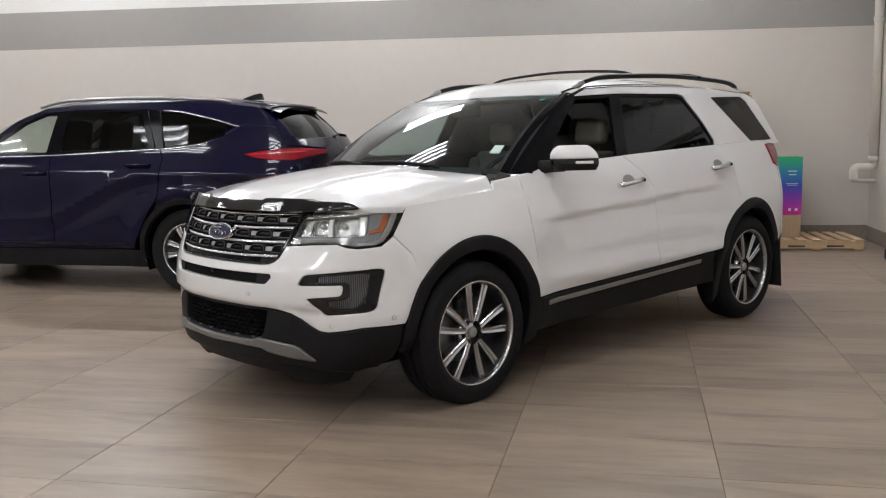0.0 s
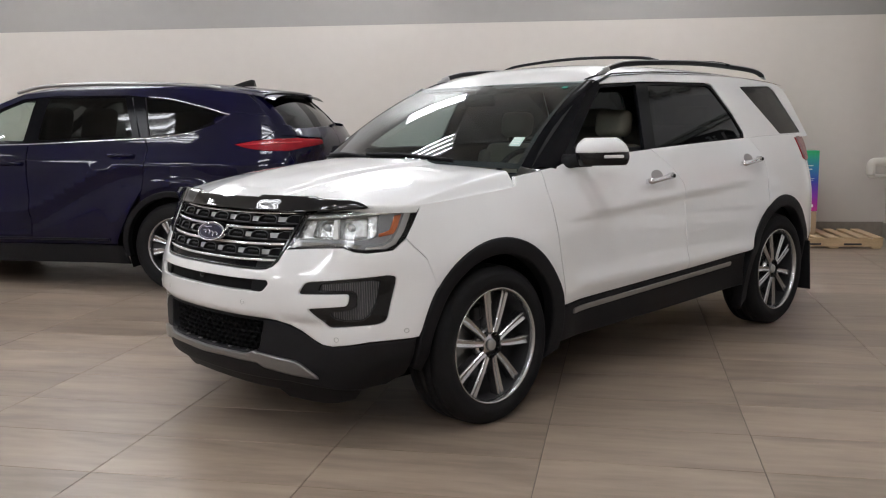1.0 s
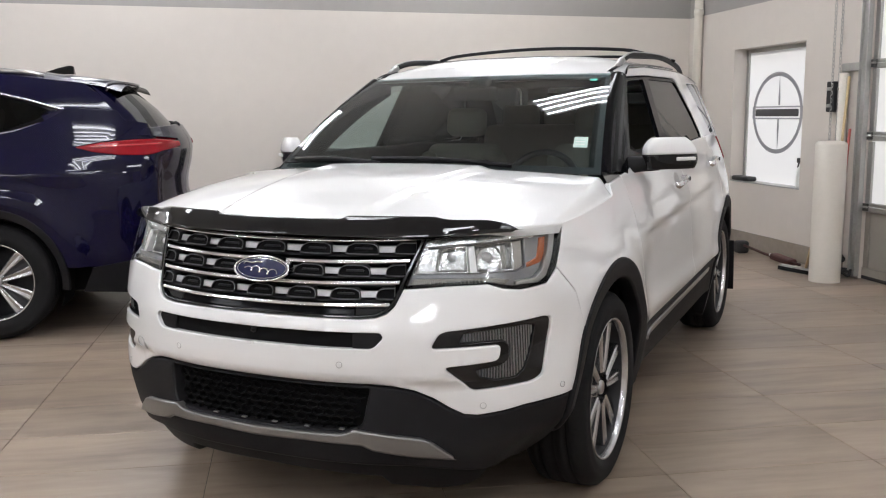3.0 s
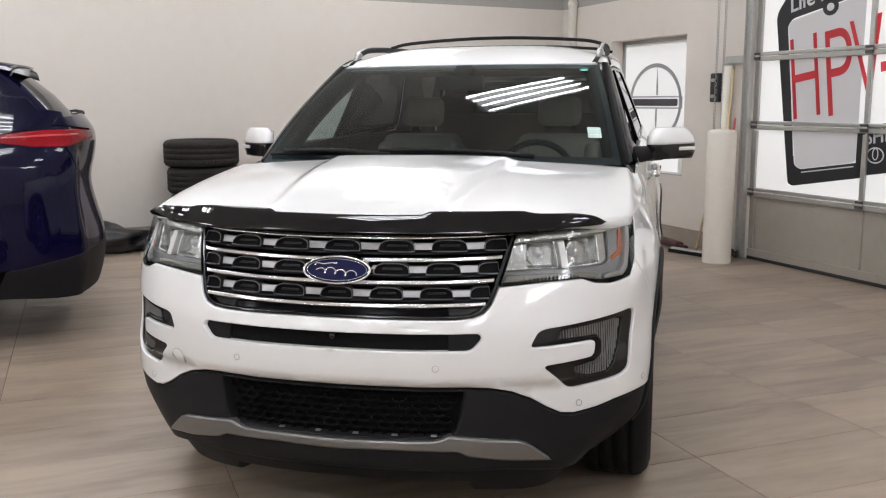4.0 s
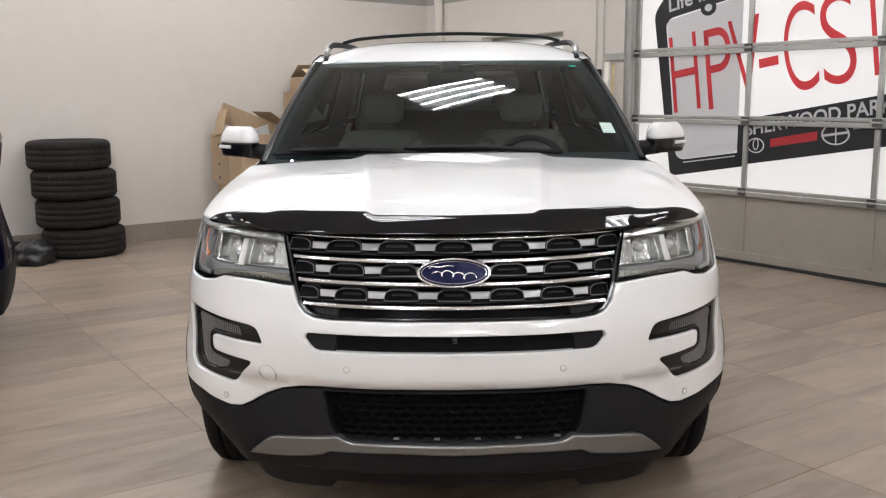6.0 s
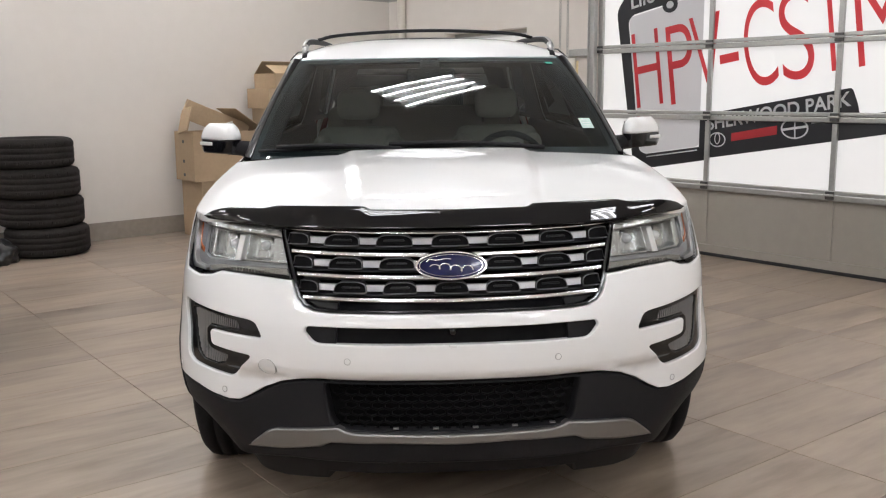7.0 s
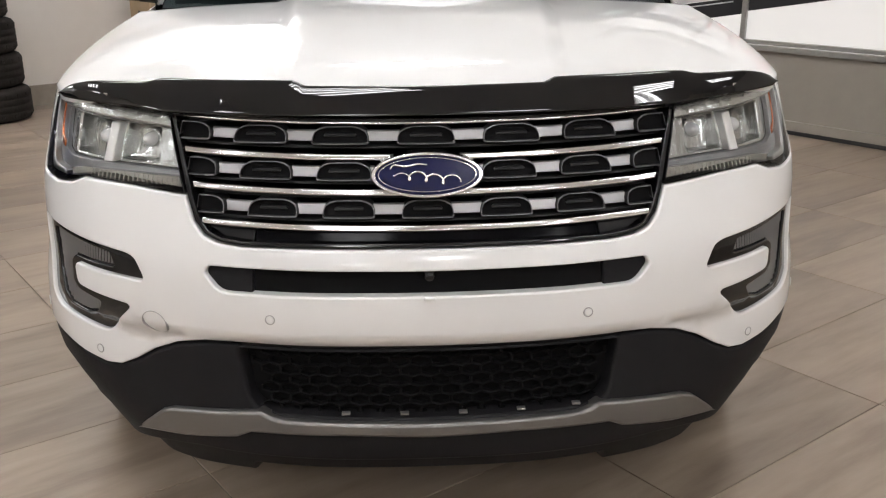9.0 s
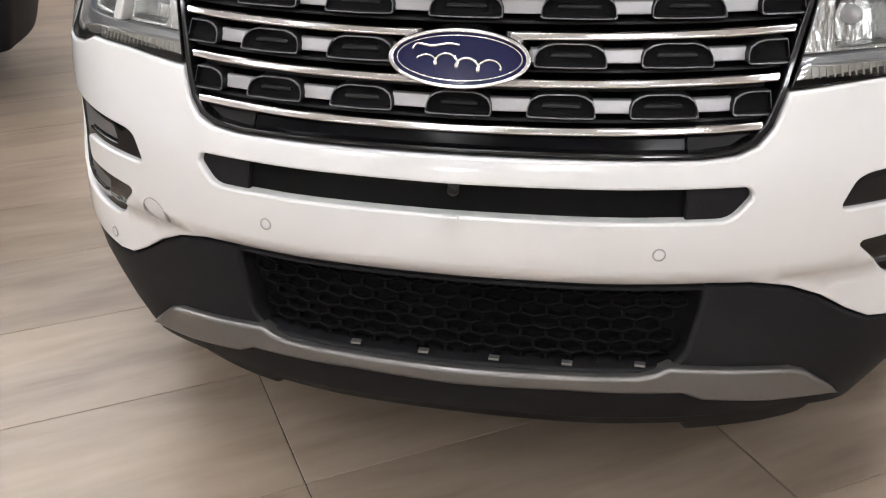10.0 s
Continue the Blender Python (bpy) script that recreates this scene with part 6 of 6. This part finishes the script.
sheet("dark_frame", rounded([(3.62, 2.2), (3.865, 0.74), (3.92, 0.72), (4.7, 0.85), (4.7, 0.975), (4.0, 0.87), (3.93, 0.9), (3.765, 2.1), (3.82, 2.155), (4.62, 2.3), (4.62, 2.53), (3.75, 2.36)], 0.07, 4), CLOTH_K, BX - 0.004, "black printed frame")
sheet("grey_field", rounded([(3.77, 2.13), (3.94, 0.885), (4.01, 0.875), (4.6, 0.965), (4.6, 2.29)], 0.05, 4), CLOTH_G, BX - 0.0035, "pale grey shaded field")
sheet("frame_line", [(3.80, 1.9), (3.915, 0.98), (3.927, 0.98), (3.812, 1.9)], CLOTH_W, BX - 0.0055)
sheet("frame_line", [(4.02, 0.84), (4.58, 0.925), (4.58, 0.935), (4.02, 0.85)], CLOTH_W, BX - 0.0055)
sheet("plate_hole", ellipse(4.238, 2.216, 0.085, 0.07, 20), CLOTH_K, BX - 0.007)
sheet("plate_hole_eye", ellipse(4.238, 2.216, 0.04, 0.033, 14), CLOTH_W, BX - 0.008)
sheet("dark_strip", rounded([(4.602, 0.85), (6.7, 1.19), (6.7, 1.36), (6.05, 1.255), (6.035, 1.33), (5.98, 1.468), (4.602, 1.24)], 0.03, 3), CLOTH_K, BX - 0.0065, "black printed strip")


def glyphs(text, bold=0.02):
    """Mesh of some text in the built-in font."""
    cu = bpy.data.curves.new("glyphs", "FONT")
    cu.body, cu.size, cu.extrude, cu.offset = text, 1.0, 0.0, bold
    ob = bpy.data.objects.new("glyphs", cu)
    scene.collection.objects.link(ob)
    bpy.context.view_layer.update()
    me = bpy.data.meshes.new_from_object(ob.evaluated_get(bpy.context.evaluated_depsgraph_get()))
    bpy.data.objects.remove(ob)
    return me


def letter(ch, u0, u1, z0, h, slope, lean, material, x=BX - 0.009, low=None, high=None, bold=0.02):
    """One printed letter from u0 to u1 along the wall, h high, rising by slope and leaning back."""
    me = glyphs(ch, bold)
    c = np.array([v.co for v in me.vertices])
    lo, hi = c.min(0), c.max(0)
    y0, y1 = (lo[1], hi[1]) if low is None else (low, high)
    for v in me.vertices:
        a, b = (v.co.x - lo[0]) / (hi[0] - lo[0]) * (u1 - u0), (v.co.y - y0) / (y1 - y0) * h
        v.co = (x, -(u0 + a - lean * b), z0 + slope * a + b)
    me.materials.clear()
    me.materials.append(material)
    ob = new("letter", me)
    ob.parent = banner
    return ob


def line_of_text(text, u0, u1, z0, h, slope, lean, material):
    """A printed line, letter by letter."""
    whole = np.array([v.co for v in glyphs(text).vertices])
    k = (u1 - u0) / (whole[:, 0].max() - whole[:, 0].min())
    caps = np.array([v.co for v in glyphs("H").vertices])
    for i, ch in enumerate(text):
        if ch != " ":
            end = max(v.co.x for v in glyphs(text[:i + 1]).vertices)
            own = np.array([v.co for v in glyphs(ch).vertices])
            a = u0 + (end - (own[:, 0].max() - own[:, 0].min()) - whole[:, 0].min()) * k
            letter(ch, a, u0 + (end - whole[:, 0].min()) * k, z0 + slope * (a - u0), h, slope, lean, material, BX - 0.009, caps[:, 1].min(), caps[:, 1].max())


line_of_text("Life is Full", 3.80, 4.56, 2.205, 0.125, 0.19, 0.1, CLOTH_W)
for ch, u0, u1, z0, h in (("H", 3.90, 4.20, 1.295, 0.68), ("P", 4.29, 4.56, 1.328, 0.69), ("V", 4.545, 4.86, 1.38, 0.7), ("-", 4.79, 4.975, 1.675, 0.075), ("C", 5.065, 5.36, 1.465, 0.7), ("S", 5.395, 5.675, 1.515, 0.7), ("T", 5.68, 5.97, 1.575, 0.68), ("M", 6.02, 6.42, 1.622, 0.68)):
    letter(ch, u0, u1, z0, h, 0.155, 0.14, CLOTH_R, bold=-0.012)
line_of_text("SHERWOOD PARK", 4.69, 5.98, 1.108, 0.112, 0.172, 0.1, CLOTH_W)
# maker's marks as plain shapes
sheet("oval_mark", ellipse(4.79, 1.03, 0.085, 0.065, 24), CLOTH_W, BX - 0.0085, hole=ellipse(4.79, 1.03, 0.072, 0.054, 24))
sheet("oval_mark", ellipse(4.79, 1.04, 0.03, 0.05, 20), CLOTH_W, BX - 0.0085, hole=ellipse(4.79, 1.04, 0.02, 0.04, 20))
sheet("name_bar", [(4.93, 1.02), (5.36, 1.092), (5.36, 1.165), (4.93, 1.09)], CLOTH_R, BX - 0.0085, "red bar")
sheet("round_mark", ellipse(5.515, 1.145, 0.122, 0.085, 28), CLOTH_W, BX - 0.0085, hole=ellipse(5.515, 1.145, 0.107, 0.073, 28))
sheet("round_mark", [(5.4, 1.12), (5.63, 1.155), (5.63, 1.175), (5.4, 1.14)], CLOTH_W, BX - 0.009)
sheet("round_mark", [(5.508, 1.225), (5.52, 1.225), (5.53, 1.06), (5.518, 1.06)], CLOTH_W, BX - 0.009)
sheet("name_bar", [(5.66, 1.185), (5.98, 1.236), (5.98, 1.265), (5.66, 1.212)], CLOTH_G, BX - 0.0085)

# ---- small window with a backlit panel ----
win = empty("window_1", ROOM, "deep wall window closed by a white panel with a round grey emblem", "window", kind="structure")
surfw = lambda u, v, d=0.0: np.stack([0.17 + 0 * u + d, -u, v + 0 * u], -1)
panel("window_panel", surfw, [(-WN0, WZ0), (-WN1, WZ0), (-WN1, WZ1), (-WN0, WZ1)], CLOTH_W, win, cell=0.5, r=0.0005, depth=0.002)
MARK = mat("grey printed emblem", (0.33, 0.33, 0.35), 0.5)
MARK_DARK = mat("dark grey printed bar", (0.06, 0.06, 0.065), 0.5)
surfm = lambda u, v, d=0.0: np.stack([0.163 + 0 * u + d, -u, v + 0 * u], -1)
panel("emblem_ring", surfm, ellipse(1.72, 1.44, 0.47, 0.42, 48), MARK, win, [ellipse(1.72, 1.44, 0.425, 0.376, 48)], cell=0.2, r=0.0005, depth=0.001)
panel("emblem_blade", surfm, [(1.75, 1.83), (1.775, 1.6), (1.775, 1.52), (1.745, 1.52), (1.74, 1.6)], MARK, win, cell=0.2, r=0.0005, depth=0.001)
panel("emblem_blade", surfm, [(1.74, 1.38), (1.765, 1.38), (1.77, 1.28), (1.755, 1.05), (1.735, 1.28)], MARK, win, cell=0.2, r=0.0005, depth=0.001)
panel("name_plate", surfm, rounded([(1.24, 1.375), (2.2, 1.375), (2.2, 1.51), (1.24, 1.51)], 0.02), MARK, win, [rounded([(1.255, 1.39), (2.185, 1.39), (2.185, 1.495), (1.255, 1.495)], 0.015)], cell=0.2, r=0.0005, depth=0.001)
panel("name_bar", surfm, rounded([(1.3, 1.405), (2.12, 1.405), (2.12, 1.48), (1.3, 1.48)], 0.02), MARK_DARK, win, cell=0.2, r=0.0005, depth=0.001, label="dark bar of illegible lettering")
plate("window_frame", (0.15, WN0 - 0.05, WZ0), (0.168, WN0, WZ1), STEEL, win, 0.003)
plate("window_frame", (0.15, WN1, WZ1 - 0.04), (0.168, WN0 - 0.05, WZ1), STEEL, win, 0.003)
plate("window_sill", (-0.004, WN1, WZ0 - 0.0), (0.17, WN0, WZ0 + 0.012), LAMP_GREY, win, 0.003)


def loose(name, label, category, x, y, z=0.0, rz=0.0, group=""):
    return empty(name, ROOM @ pose(x, y, z, 0, 0, rz), label, category, group)


cl = loose("folded_cloth", "dark folded cloth lying on the window sill", "cloth", 0.07, -1.28, WZ0 + 0.012)
part("cloth", box_bm(0.12, 0.34, 0.05, 0.02, pose(0, 0, 0.025), 3), INK, cl, "", True)
bo = loose("spray_bottle", "white spray bottle with a dark trigger on the window sill", "spray bottle", 0.07, -2.36, WZ0 + 0.012)
lathe("bottle", [(0, 0), (0.042, 0), (0.045, 0.02), (0.045, 0.16), (0.03, 0.2), (0.014, 0.22), (0.014, 0.24)], PAPER, bo, 20)
part("trigger", box_bm(0.03, 0.09, 0.05, 0.01, pose(0, 0.02, 0.265), 2), INK, bo)
part("lever", box_bm(0.012, 0.015, 0.06, 0.004, pose(0, 0.05, 0.22, 20)), INK, bo)

# drain pipe in the corner
dp = loose("drain_pipe", "white painted pipe with an elbow in the room corner", "pipe", 0, 0)
tube("riser", [(-0.056, -0.33, 0.95), (-0.056, -0.33, HIGH)], 0.05, PIPE, dp, 16)
tube("elbow", [tuple(p) for p in catmull([(-0.056, -0.33, 0.97), (-0.062, -0.33, 0.93), (-0.09, -0.33, 0.905), (-0.18, -0.33, 0.9), (-0.235, -0.33, 0.895), (-0.265, -0.33, 0.86), (-0.265, -0.33, 0.75)], 5)], 0.048, PIPE, dp, 16)
tube("stub", [(-0.285, -0.33, 0.74), (-0.02, -0.33, 0.74)], 0.022, PIPE, dp, 12)
for z in (1.0, 2.6):
    lathe("collar", [(0.05, -0.03), (0.057, -0.03), (0.057, 0.03), (0.05, 0.03)], PIPE, dp, 20, pose(-0.056, -0.33, z))

# bollard, conduit, chain and poles beside the door
bl = loose("bollard", "thick white painted steel bollard standing by the garage door", "bollard", -0.36, -3.47)
lathe("post", [(0.128, 0), (0.128, 1.17), (0.124, 1.185), (0.1, 1.2), (0, 1.205)], PIPE, bl, 40)
co = loose("conduit", "white painted wall conduit with a steel bracket", "conduit", -0.05, -3.14)
tube("pipe", [(0, 0, 0.22), (0, 0, 1.78)], 0.04, PIPE, co, 14)
part("bracket", box_bm(0.05, 0.28, 0.07, 0.006, pose(0.02, -0.1, 1.83)), STEEL, co)
part("clamp", box_bm(0.07, 0.1, 0.03, 0.006, pose(0.0, 0, 0.3)), STEEL, co)
tube("stub", [(0, 0, 0.2), (0, -0.12, 0.14)], 0.03, INK, co, 10)
bx = loose("chain_box", "small black chain keeper box on the wall", "wall box", -0.04, -2.97, 1.45)
part("box_body", box_bm(0.06, 0.11, 0.27, 0.01, pose(0, 0, 0.13)), INK, bx)
for dz in (0.05, 0.2):
    part("catch", box_bm(0.02, 0.05, 0.03, 0.004, pose(-0.035, 0, dz)), STEEL, bx)
for dy in (-3.0, -3.1):
    ch = loose("chain", "hanging steel hoist chain beside the door", "chain", -0.07, dy, 1.15)
    link = None
    for k in range(60):
        ring = [(0.0, 0.011 * math.cos(a), 0.021 * math.sin(a)) for a in np.linspace(0, 2 * math.pi, 11)]
        if link is None:
            first = tube("link", ring, 0.003, STEEL, ch, 5, caps=False)
            link = first.data
            first.matrix_basis = pose(0, 0, 0)
        else:
            o = new("link", link)
            o.parent = ch
            o.matrix_basis = pose(0, 0, 0.033 * k, 0, 0, 90 * (k % 2))
for y0, lean, h, m, nm in ((-3.24, 0.03, 1.75, mat("bare wooden pole", (0.62, 0.48, 0.27), 0.6, vary=0.1), "pale wooden pole leaning on the wall"), (-3.29, -0.02, 1.3, mat("red white pole", (0.5, 0.12, 0.1), 0.5, vary=0.3), "thin red pole leaning beside the door")):
    po = loose("pole", nm, "pole", -0.16, y0)
    tube("shaft", [(0, lean, 0.01), (0.09, 0, h)], 0.012, m, po, 8)
cr = loose("cable_heap", "dark cable and hose heap on the floor by the track", "cable", -0.12, -3.36)
loop = [(0.08 * math.cos(a) * (1 + 0.3 * math.sin(3.1 * a)), 0.07 * math.sin(a), 0.02 + 0.05 * abs(math.sin(1.7 * a))) for a in np.linspace(0, 14, 60)]
tube("cable", loop, 0.012, INK, cr, 6)

# brooms at the foot of the wall
DARKRED = mat("dark red lacquer", (0.05, 0.014, 0.012), 0.5, vary=0.3, scale=20)
br = loose("push_broom", "dark push broom lying on the floor along the baseboard", "broom", -0.23, -1.84)
tube("handle", [(0, -0.02, 0.09), (0.02, -0.45, 0.05), (0.03, -1.0, 0.035)], 0.014, DARKRED, br, 8)
part("bristles", box_bm(0.13, 0.12, 0.13, 0.03, pose(0, 0.02, 0.066), 3), INK, br)
part("head", box_bm(0.1, 0.34, 0.06, 0.02, pose(0.03, -0.72, 0.045, 3), 3), DARKRED, br)
tube("sleeve", [(0.025, -0.5, 0.055), (0.025, -0.54, 0.05)], 0.018, PAPER, br, 8)
b2 = loose("squeegee", "floor squeegee with a steel head and wooden stick beside the bollard", "squeegee", -0.33, -3.02, 0, 14)
tube("handle", [(-0.01, -0.1, 0.05), (0.03, -0.2, 0.62)], 0.011, WOOD, b2, 8)
part("head", box_bm(0.05, 0.4, 0.035, 0.01, pose(0, 0, 0.035)), STEEL, b2)
part("blade", box_bm(0.012, 0.42, 0.035, 0.004, pose(-0.03, 0, 0.018)), RUBBER, b2)

# ---- stack of four used tyres and a black bag beside it ----
for k, (dx, dy, h, rr) in enumerate(((0.0, 0.0, 0.27, 0.37), (-0.03, 0.03, 0.27, 0.375), (-0.055, 0.01, 0.27, 0.375), (-0.085, 0.02, 0.27, 0.37))):
    z0 = 0.27 * k
    ty = loose("tyre", "used black tyre lying flat in a stack by the wall", "tyre", -4.42 + dx, -0.62 + dy, z0 + h / 2, 40 * k, "stacked tyres")
    g = 0.003
    lathe("carcass", [(0.23, -h * 0.4), (0.25, -h * 0.47), (0.3, -h * 0.5), (rr - 0.045, -h * 0.485), (rr - 0.018, -h * 0.44), (rr - 0.004, -h * 0.36), (rr, -h * 0.22), (rr - g, -h * 0.21), (rr - g, -h * 0.18), (rr, -h * 0.17), (rr, -h * 0.02), (rr - g, -h * 0.01), (rr - g, h * 0.02), (rr, h * 0.03), (rr, h * 0.17), (rr - g, h * 0.18), (rr - g, h * 0.21), (rr, h * 0.22), (rr - 0.004, h * 0.36), (rr - 0.018, h * 0.44), (rr - 0.045, h * 0.485), (0.3, h * 0.5), (0.25, h * 0.47), (0.23, h * 0.4)], OLD_RUBBER, ty, 64)
    for q in range(44):
        a = 2 * math.pi * q / 44
        o = part("tread_block", box_bm(0.012, 0.026, h * 0.12, 0.003, None, 1), OLD_RUBBER, ty) if q == 0 else None
        if o is not None:
            blk = o.data
            o.matrix_basis = pose(rr - 0.0055, 0, h * 0.29)
        else:
            o = new("tread_block", blk)
            o.parent = ty
            o.matrix_basis = pose((rr - 0.0055) * math.cos(a), (rr - 0.0055) * math.sin(a), h * 0.29 * (1 if q % 2 else -1), 0, 0, math.degrees(a))


def crumple(name, sx, sy, sz, material, parent, seed, at=(0, 0, 0)):
    """A soft crumpled heap."""
    bm = bmesh.new()
    bmesh.ops.create_icosphere(bm, subdivisions=4, radius=1)
    for v in bm.verts:
        n1 = noise.noise(v.co * 2.1 + Vector((seed, 0, 0)))
        n2 = noise.noise(v.co * 6.0 + Vector((0, seed, 0)))
        v.co = v.co * (1 + 0.35 * n1 + 0.16 * abs(n2))
        v.co = Vector((v.co.x * sx + at[0], v.co.y * sy + at[1], max(v.co.z * sz + sz * 0.6 + at[2], at[2])))
    return part(name, bm, material, parent, "", True)


BAG = mat("black plastic film", (0.012, 0.012, 0.013), 0.35, coat=0.2)
bag = loose("rubbish_bag", "crumpled black plastic bag on the floor beside the tyres", "bag", -4.95, -0.93)
crumple("film", 0.17, 0.15, 0.13, BAG, bag, 3.0)
tarp = loose("black_sheeting", "black plastic sheeting heaped along the wall", "sheeting", -5.65, -0.6)
crumple("film", 0.62, 0.3, 0.17, BAG, tarp, 8.0)
crumple("fold", 0.4, 0.22, 0.22, BAG, tarp, 5.0, (-0.35, 0.02, 0.0))


# ---- cardboard boxes ----
def carton(name, label, x, y, z, sx, sy, sz, rz=0.0, flaps=(), tape=True, material=CARD, group="cardboard boxes"):
    """A carton with board thickness, a taped seam and open flaps where given."""
    t = loose(name, label, "box", x, y, z, rz, group)
    th = 0.005
    for q in ((sx, th, sz, 0, -sy / 2 + th / 2, sz / 2), (sx, th, sz, 0, sy / 2 - th / 2, sz / 2), (th, sy - 2 * th, sz, -sx / 2 + th / 2, 0, sz / 2), (th, sy - 2 * th, sz, sx / 2 - th / 2, 0, sz / 2), (sx, sy, th, 0, 0, th / 2)):
        part("side" if q[2] > th else "base", box_bm(q[0], q[1], q[2], 0.0015, pose(q[3], q[4], q[5]), 1), material, t)
    if flaps:
        for side, ang in flaps:
            L = sx if side in "ns" else sy
            W2 = (sy if side in "ns" else sx) * 0.5
            m = {"s": pose(0, -sy / 2, sz), "n": pose(0, sy / 2, sz, 0, 0, 180), "w": pose(-sx / 2, 0, sz, 0, 0, -90), "e": pose(sx / 2, 0, sz, 0, 0, 90)}[side]
            part("flap", box_bm(L * 0.98, W2, th, 0.0015, m @ pose(0, 0, 0, ang) @ pose(0, W2 / 2, 0), 1), CARD_IN, t)
    else:
        part("lid", box_bm(sx, sy / 2 - 0.002, th, 0.0015, pose(0, -sy / 4, sz), 1), material, t)
        part("lid", box_bm(sx, sy / 2 - 0.002, th, 0.0015, pose(0, sy / 4, sz), 1), material, t)
        if tape:
            part("tape", box_bm(sx, 0.05, 0.001, 0, pose(0, 0, sz + 0.0035)), CARD_IN, t)
    return t


c1 = carton("carton", "closed brown cardboard box on the floor", -2.62, -0.55, 0.0, 0.66, 0.44, 0.575, 3)
part("print_mark", box_bm(0.05, 0.001, 0.05, 0, pose(-0.27, -0.221, 0.42)), PAPER, c1)
part("print_mark", box_bm(0.04, 0.001, 0.03, 0, pose(-0.2, -0.221, 0.47)), INK, c1)
c2 = carton("carton", "large brown cardboard box with open flaps", -2.6, -0.55, 0.58, 0.8, 0.5, 0.5, -2, (("e", 35),))
for dz in (0.06, 0.2, 0.4):
    part("hand_hole", box_bm(0.001, 0.05, 0.03, 0, pose(-0.4005, 0.02, dz)), INK, c2)
for k, w in enumerate((0.26, 0.3, 0.2)):
    part("print_line", box_bm(w, 0.001, 0.008, 0, pose(-0.1 + w / 2 - 0.15, -0.2515, 0.4 - 0.03 * k)), INK, c2)
sl = loose("cardboard_sheet", "torn flat cardboard sheet propped in the open box", "cardboard", -2.72, -0.52, 0.88, 0, "cardboard boxes")
part("board", box_bm(0.74, 0.035, 0.2, 0.004, pose(0.1, 0.02, 0.3, 10, 22, 0)), CARD_IN, sl)
part("torn_flap", box_bm(0.02, 0.2, 0.26, 0.004, pose(-0.29, -0.1, 0.32, -12, 20, 0)), CARD, sl)
part("wrap", box_bm(0.3, 0.01, 0.24, 0.004, pose(0.12, -0.06, 0.15, 20, -16, 0)), PAPER, sl)
carton("carton", "brown cardboard box in a stack against the wall", -1.76, -0.47, 0.0, 0.6, 0.46, 0.62)
carton("carton", "brown cardboard box in a stack against the wall", -1.77, -0.47, 0.62, 0.58, 0.46, 0.48, 1)
carton("carton", "brown cardboard box in a stack against the wall", -1.77, -0.46, 1.1, 0.58, 0.45, 0.2, -2)
carton("carton", "brown cardboard box in a stack against the wall", -1.8, -0.47, 1.3, 0.62, 0.46, 0.21, 2)
carton("carton", "small open brown cardboard box on top of the stack", -1.74, -0.46, 1.51, 0.56, 0.42, 0.16, 4, (("n", 40), ("s", 25)))

# ---- pallet with boxes ----
pal = loose("pallet", "raw pine shipping pallet on the floor by the corner", "pallet", -0.82, -0.66, 0, 3)
for k in range(7):
    part("deck_board", box_bm(0.095, 0.8, 0.018, 0.003, pose(-0.46 + 0.153 * k, 0, 0.118)), WOOD, pal)
for y in (-0.36, 0.0, 0.36):
    b = box_bm(1.02, 0.04, 0.085, 0.004, pose(0, y, 0.066))
    part("runner", b, WOOD, pal)
for k in (-0.44, 0.0, 0.44):
    part("foot_board", box_bm(0.1, 0.8, 0.016, 0.003, pose(k, 0, 0.014)), WOOD, pal)
for x in (-0.22, 0.2):
    part("notch", box_bm(0.2, 0.042, 0.035, 0.012, pose(x, -0.361, 0.05)), INK, pal)
carton("carton", "small brown cardboard box on the pallet", -1.2, -0.68, 0.128, 0.5, 0.34, 0.25, 2)
GRAD = bpy.data.materials.new("rainbow printed carton")
GRAD.use_nodes = True
nt = GRAD.node_tree
tc, sp3, rp = nt.nodes.new("ShaderNodeTexCoord"), nt.nodes.new("ShaderNodeSeparateXYZ"), nt.nodes.new("ShaderNodeValToRGB")
nt.links.new(tc.outputs["Generated"], sp3.inputs[0]), nt.links.new(sp3.outputs[2], rp.inputs[0]), nt.links.new(rp.outputs[0], nt.nodes["Principled BSDF"].inputs["Base Color"])
nt.nodes["Principled BSDF"].inputs["Roughness"].default_value = 0.35
rp.color_ramp.elements[0].color, rp.color_ramp.elements[1].color = (0.55, 0.02, 0.25, 1), (0.02, 0.42, 0.12, 1)
for pos, col in ((0.25, (0.25, 0.03, 0.4, 1)), (0.5, (0.03, 0.06, 0.4, 1)), (0.72, (0.02, 0.2, 0.4, 1))):
    rp.color_ramp.elements.new(pos).color = col
ink = carton("printed_carton", "tall carton printed in rainbow colours on the pallet boxes", -1.15, -0.68, 0.385, 0.42, 0.3, 0.66, 2, material=GRAD)
for k, (w, z) in enumerate(((0.1, 0.5), (0.08, 0.46), (0.13, 0.36), (0.11, 0.34))):
    part("print_line", box_bm(w, 0.001, 0.012 if k < 2 else 0.006, 0, pose(0.1, -0.1515, z)), PAPER, ink)
part("print_mark", box_bm(0.03, 0.001, 0.03, 0, pose(0.15, -0.1515, 0.06)), PAPER, ink)
part("print_mark", box_bm(0.03, 0.001, 0.03, 0, pose(0.08, -0.1515, 0.06)), PAPER, ink)
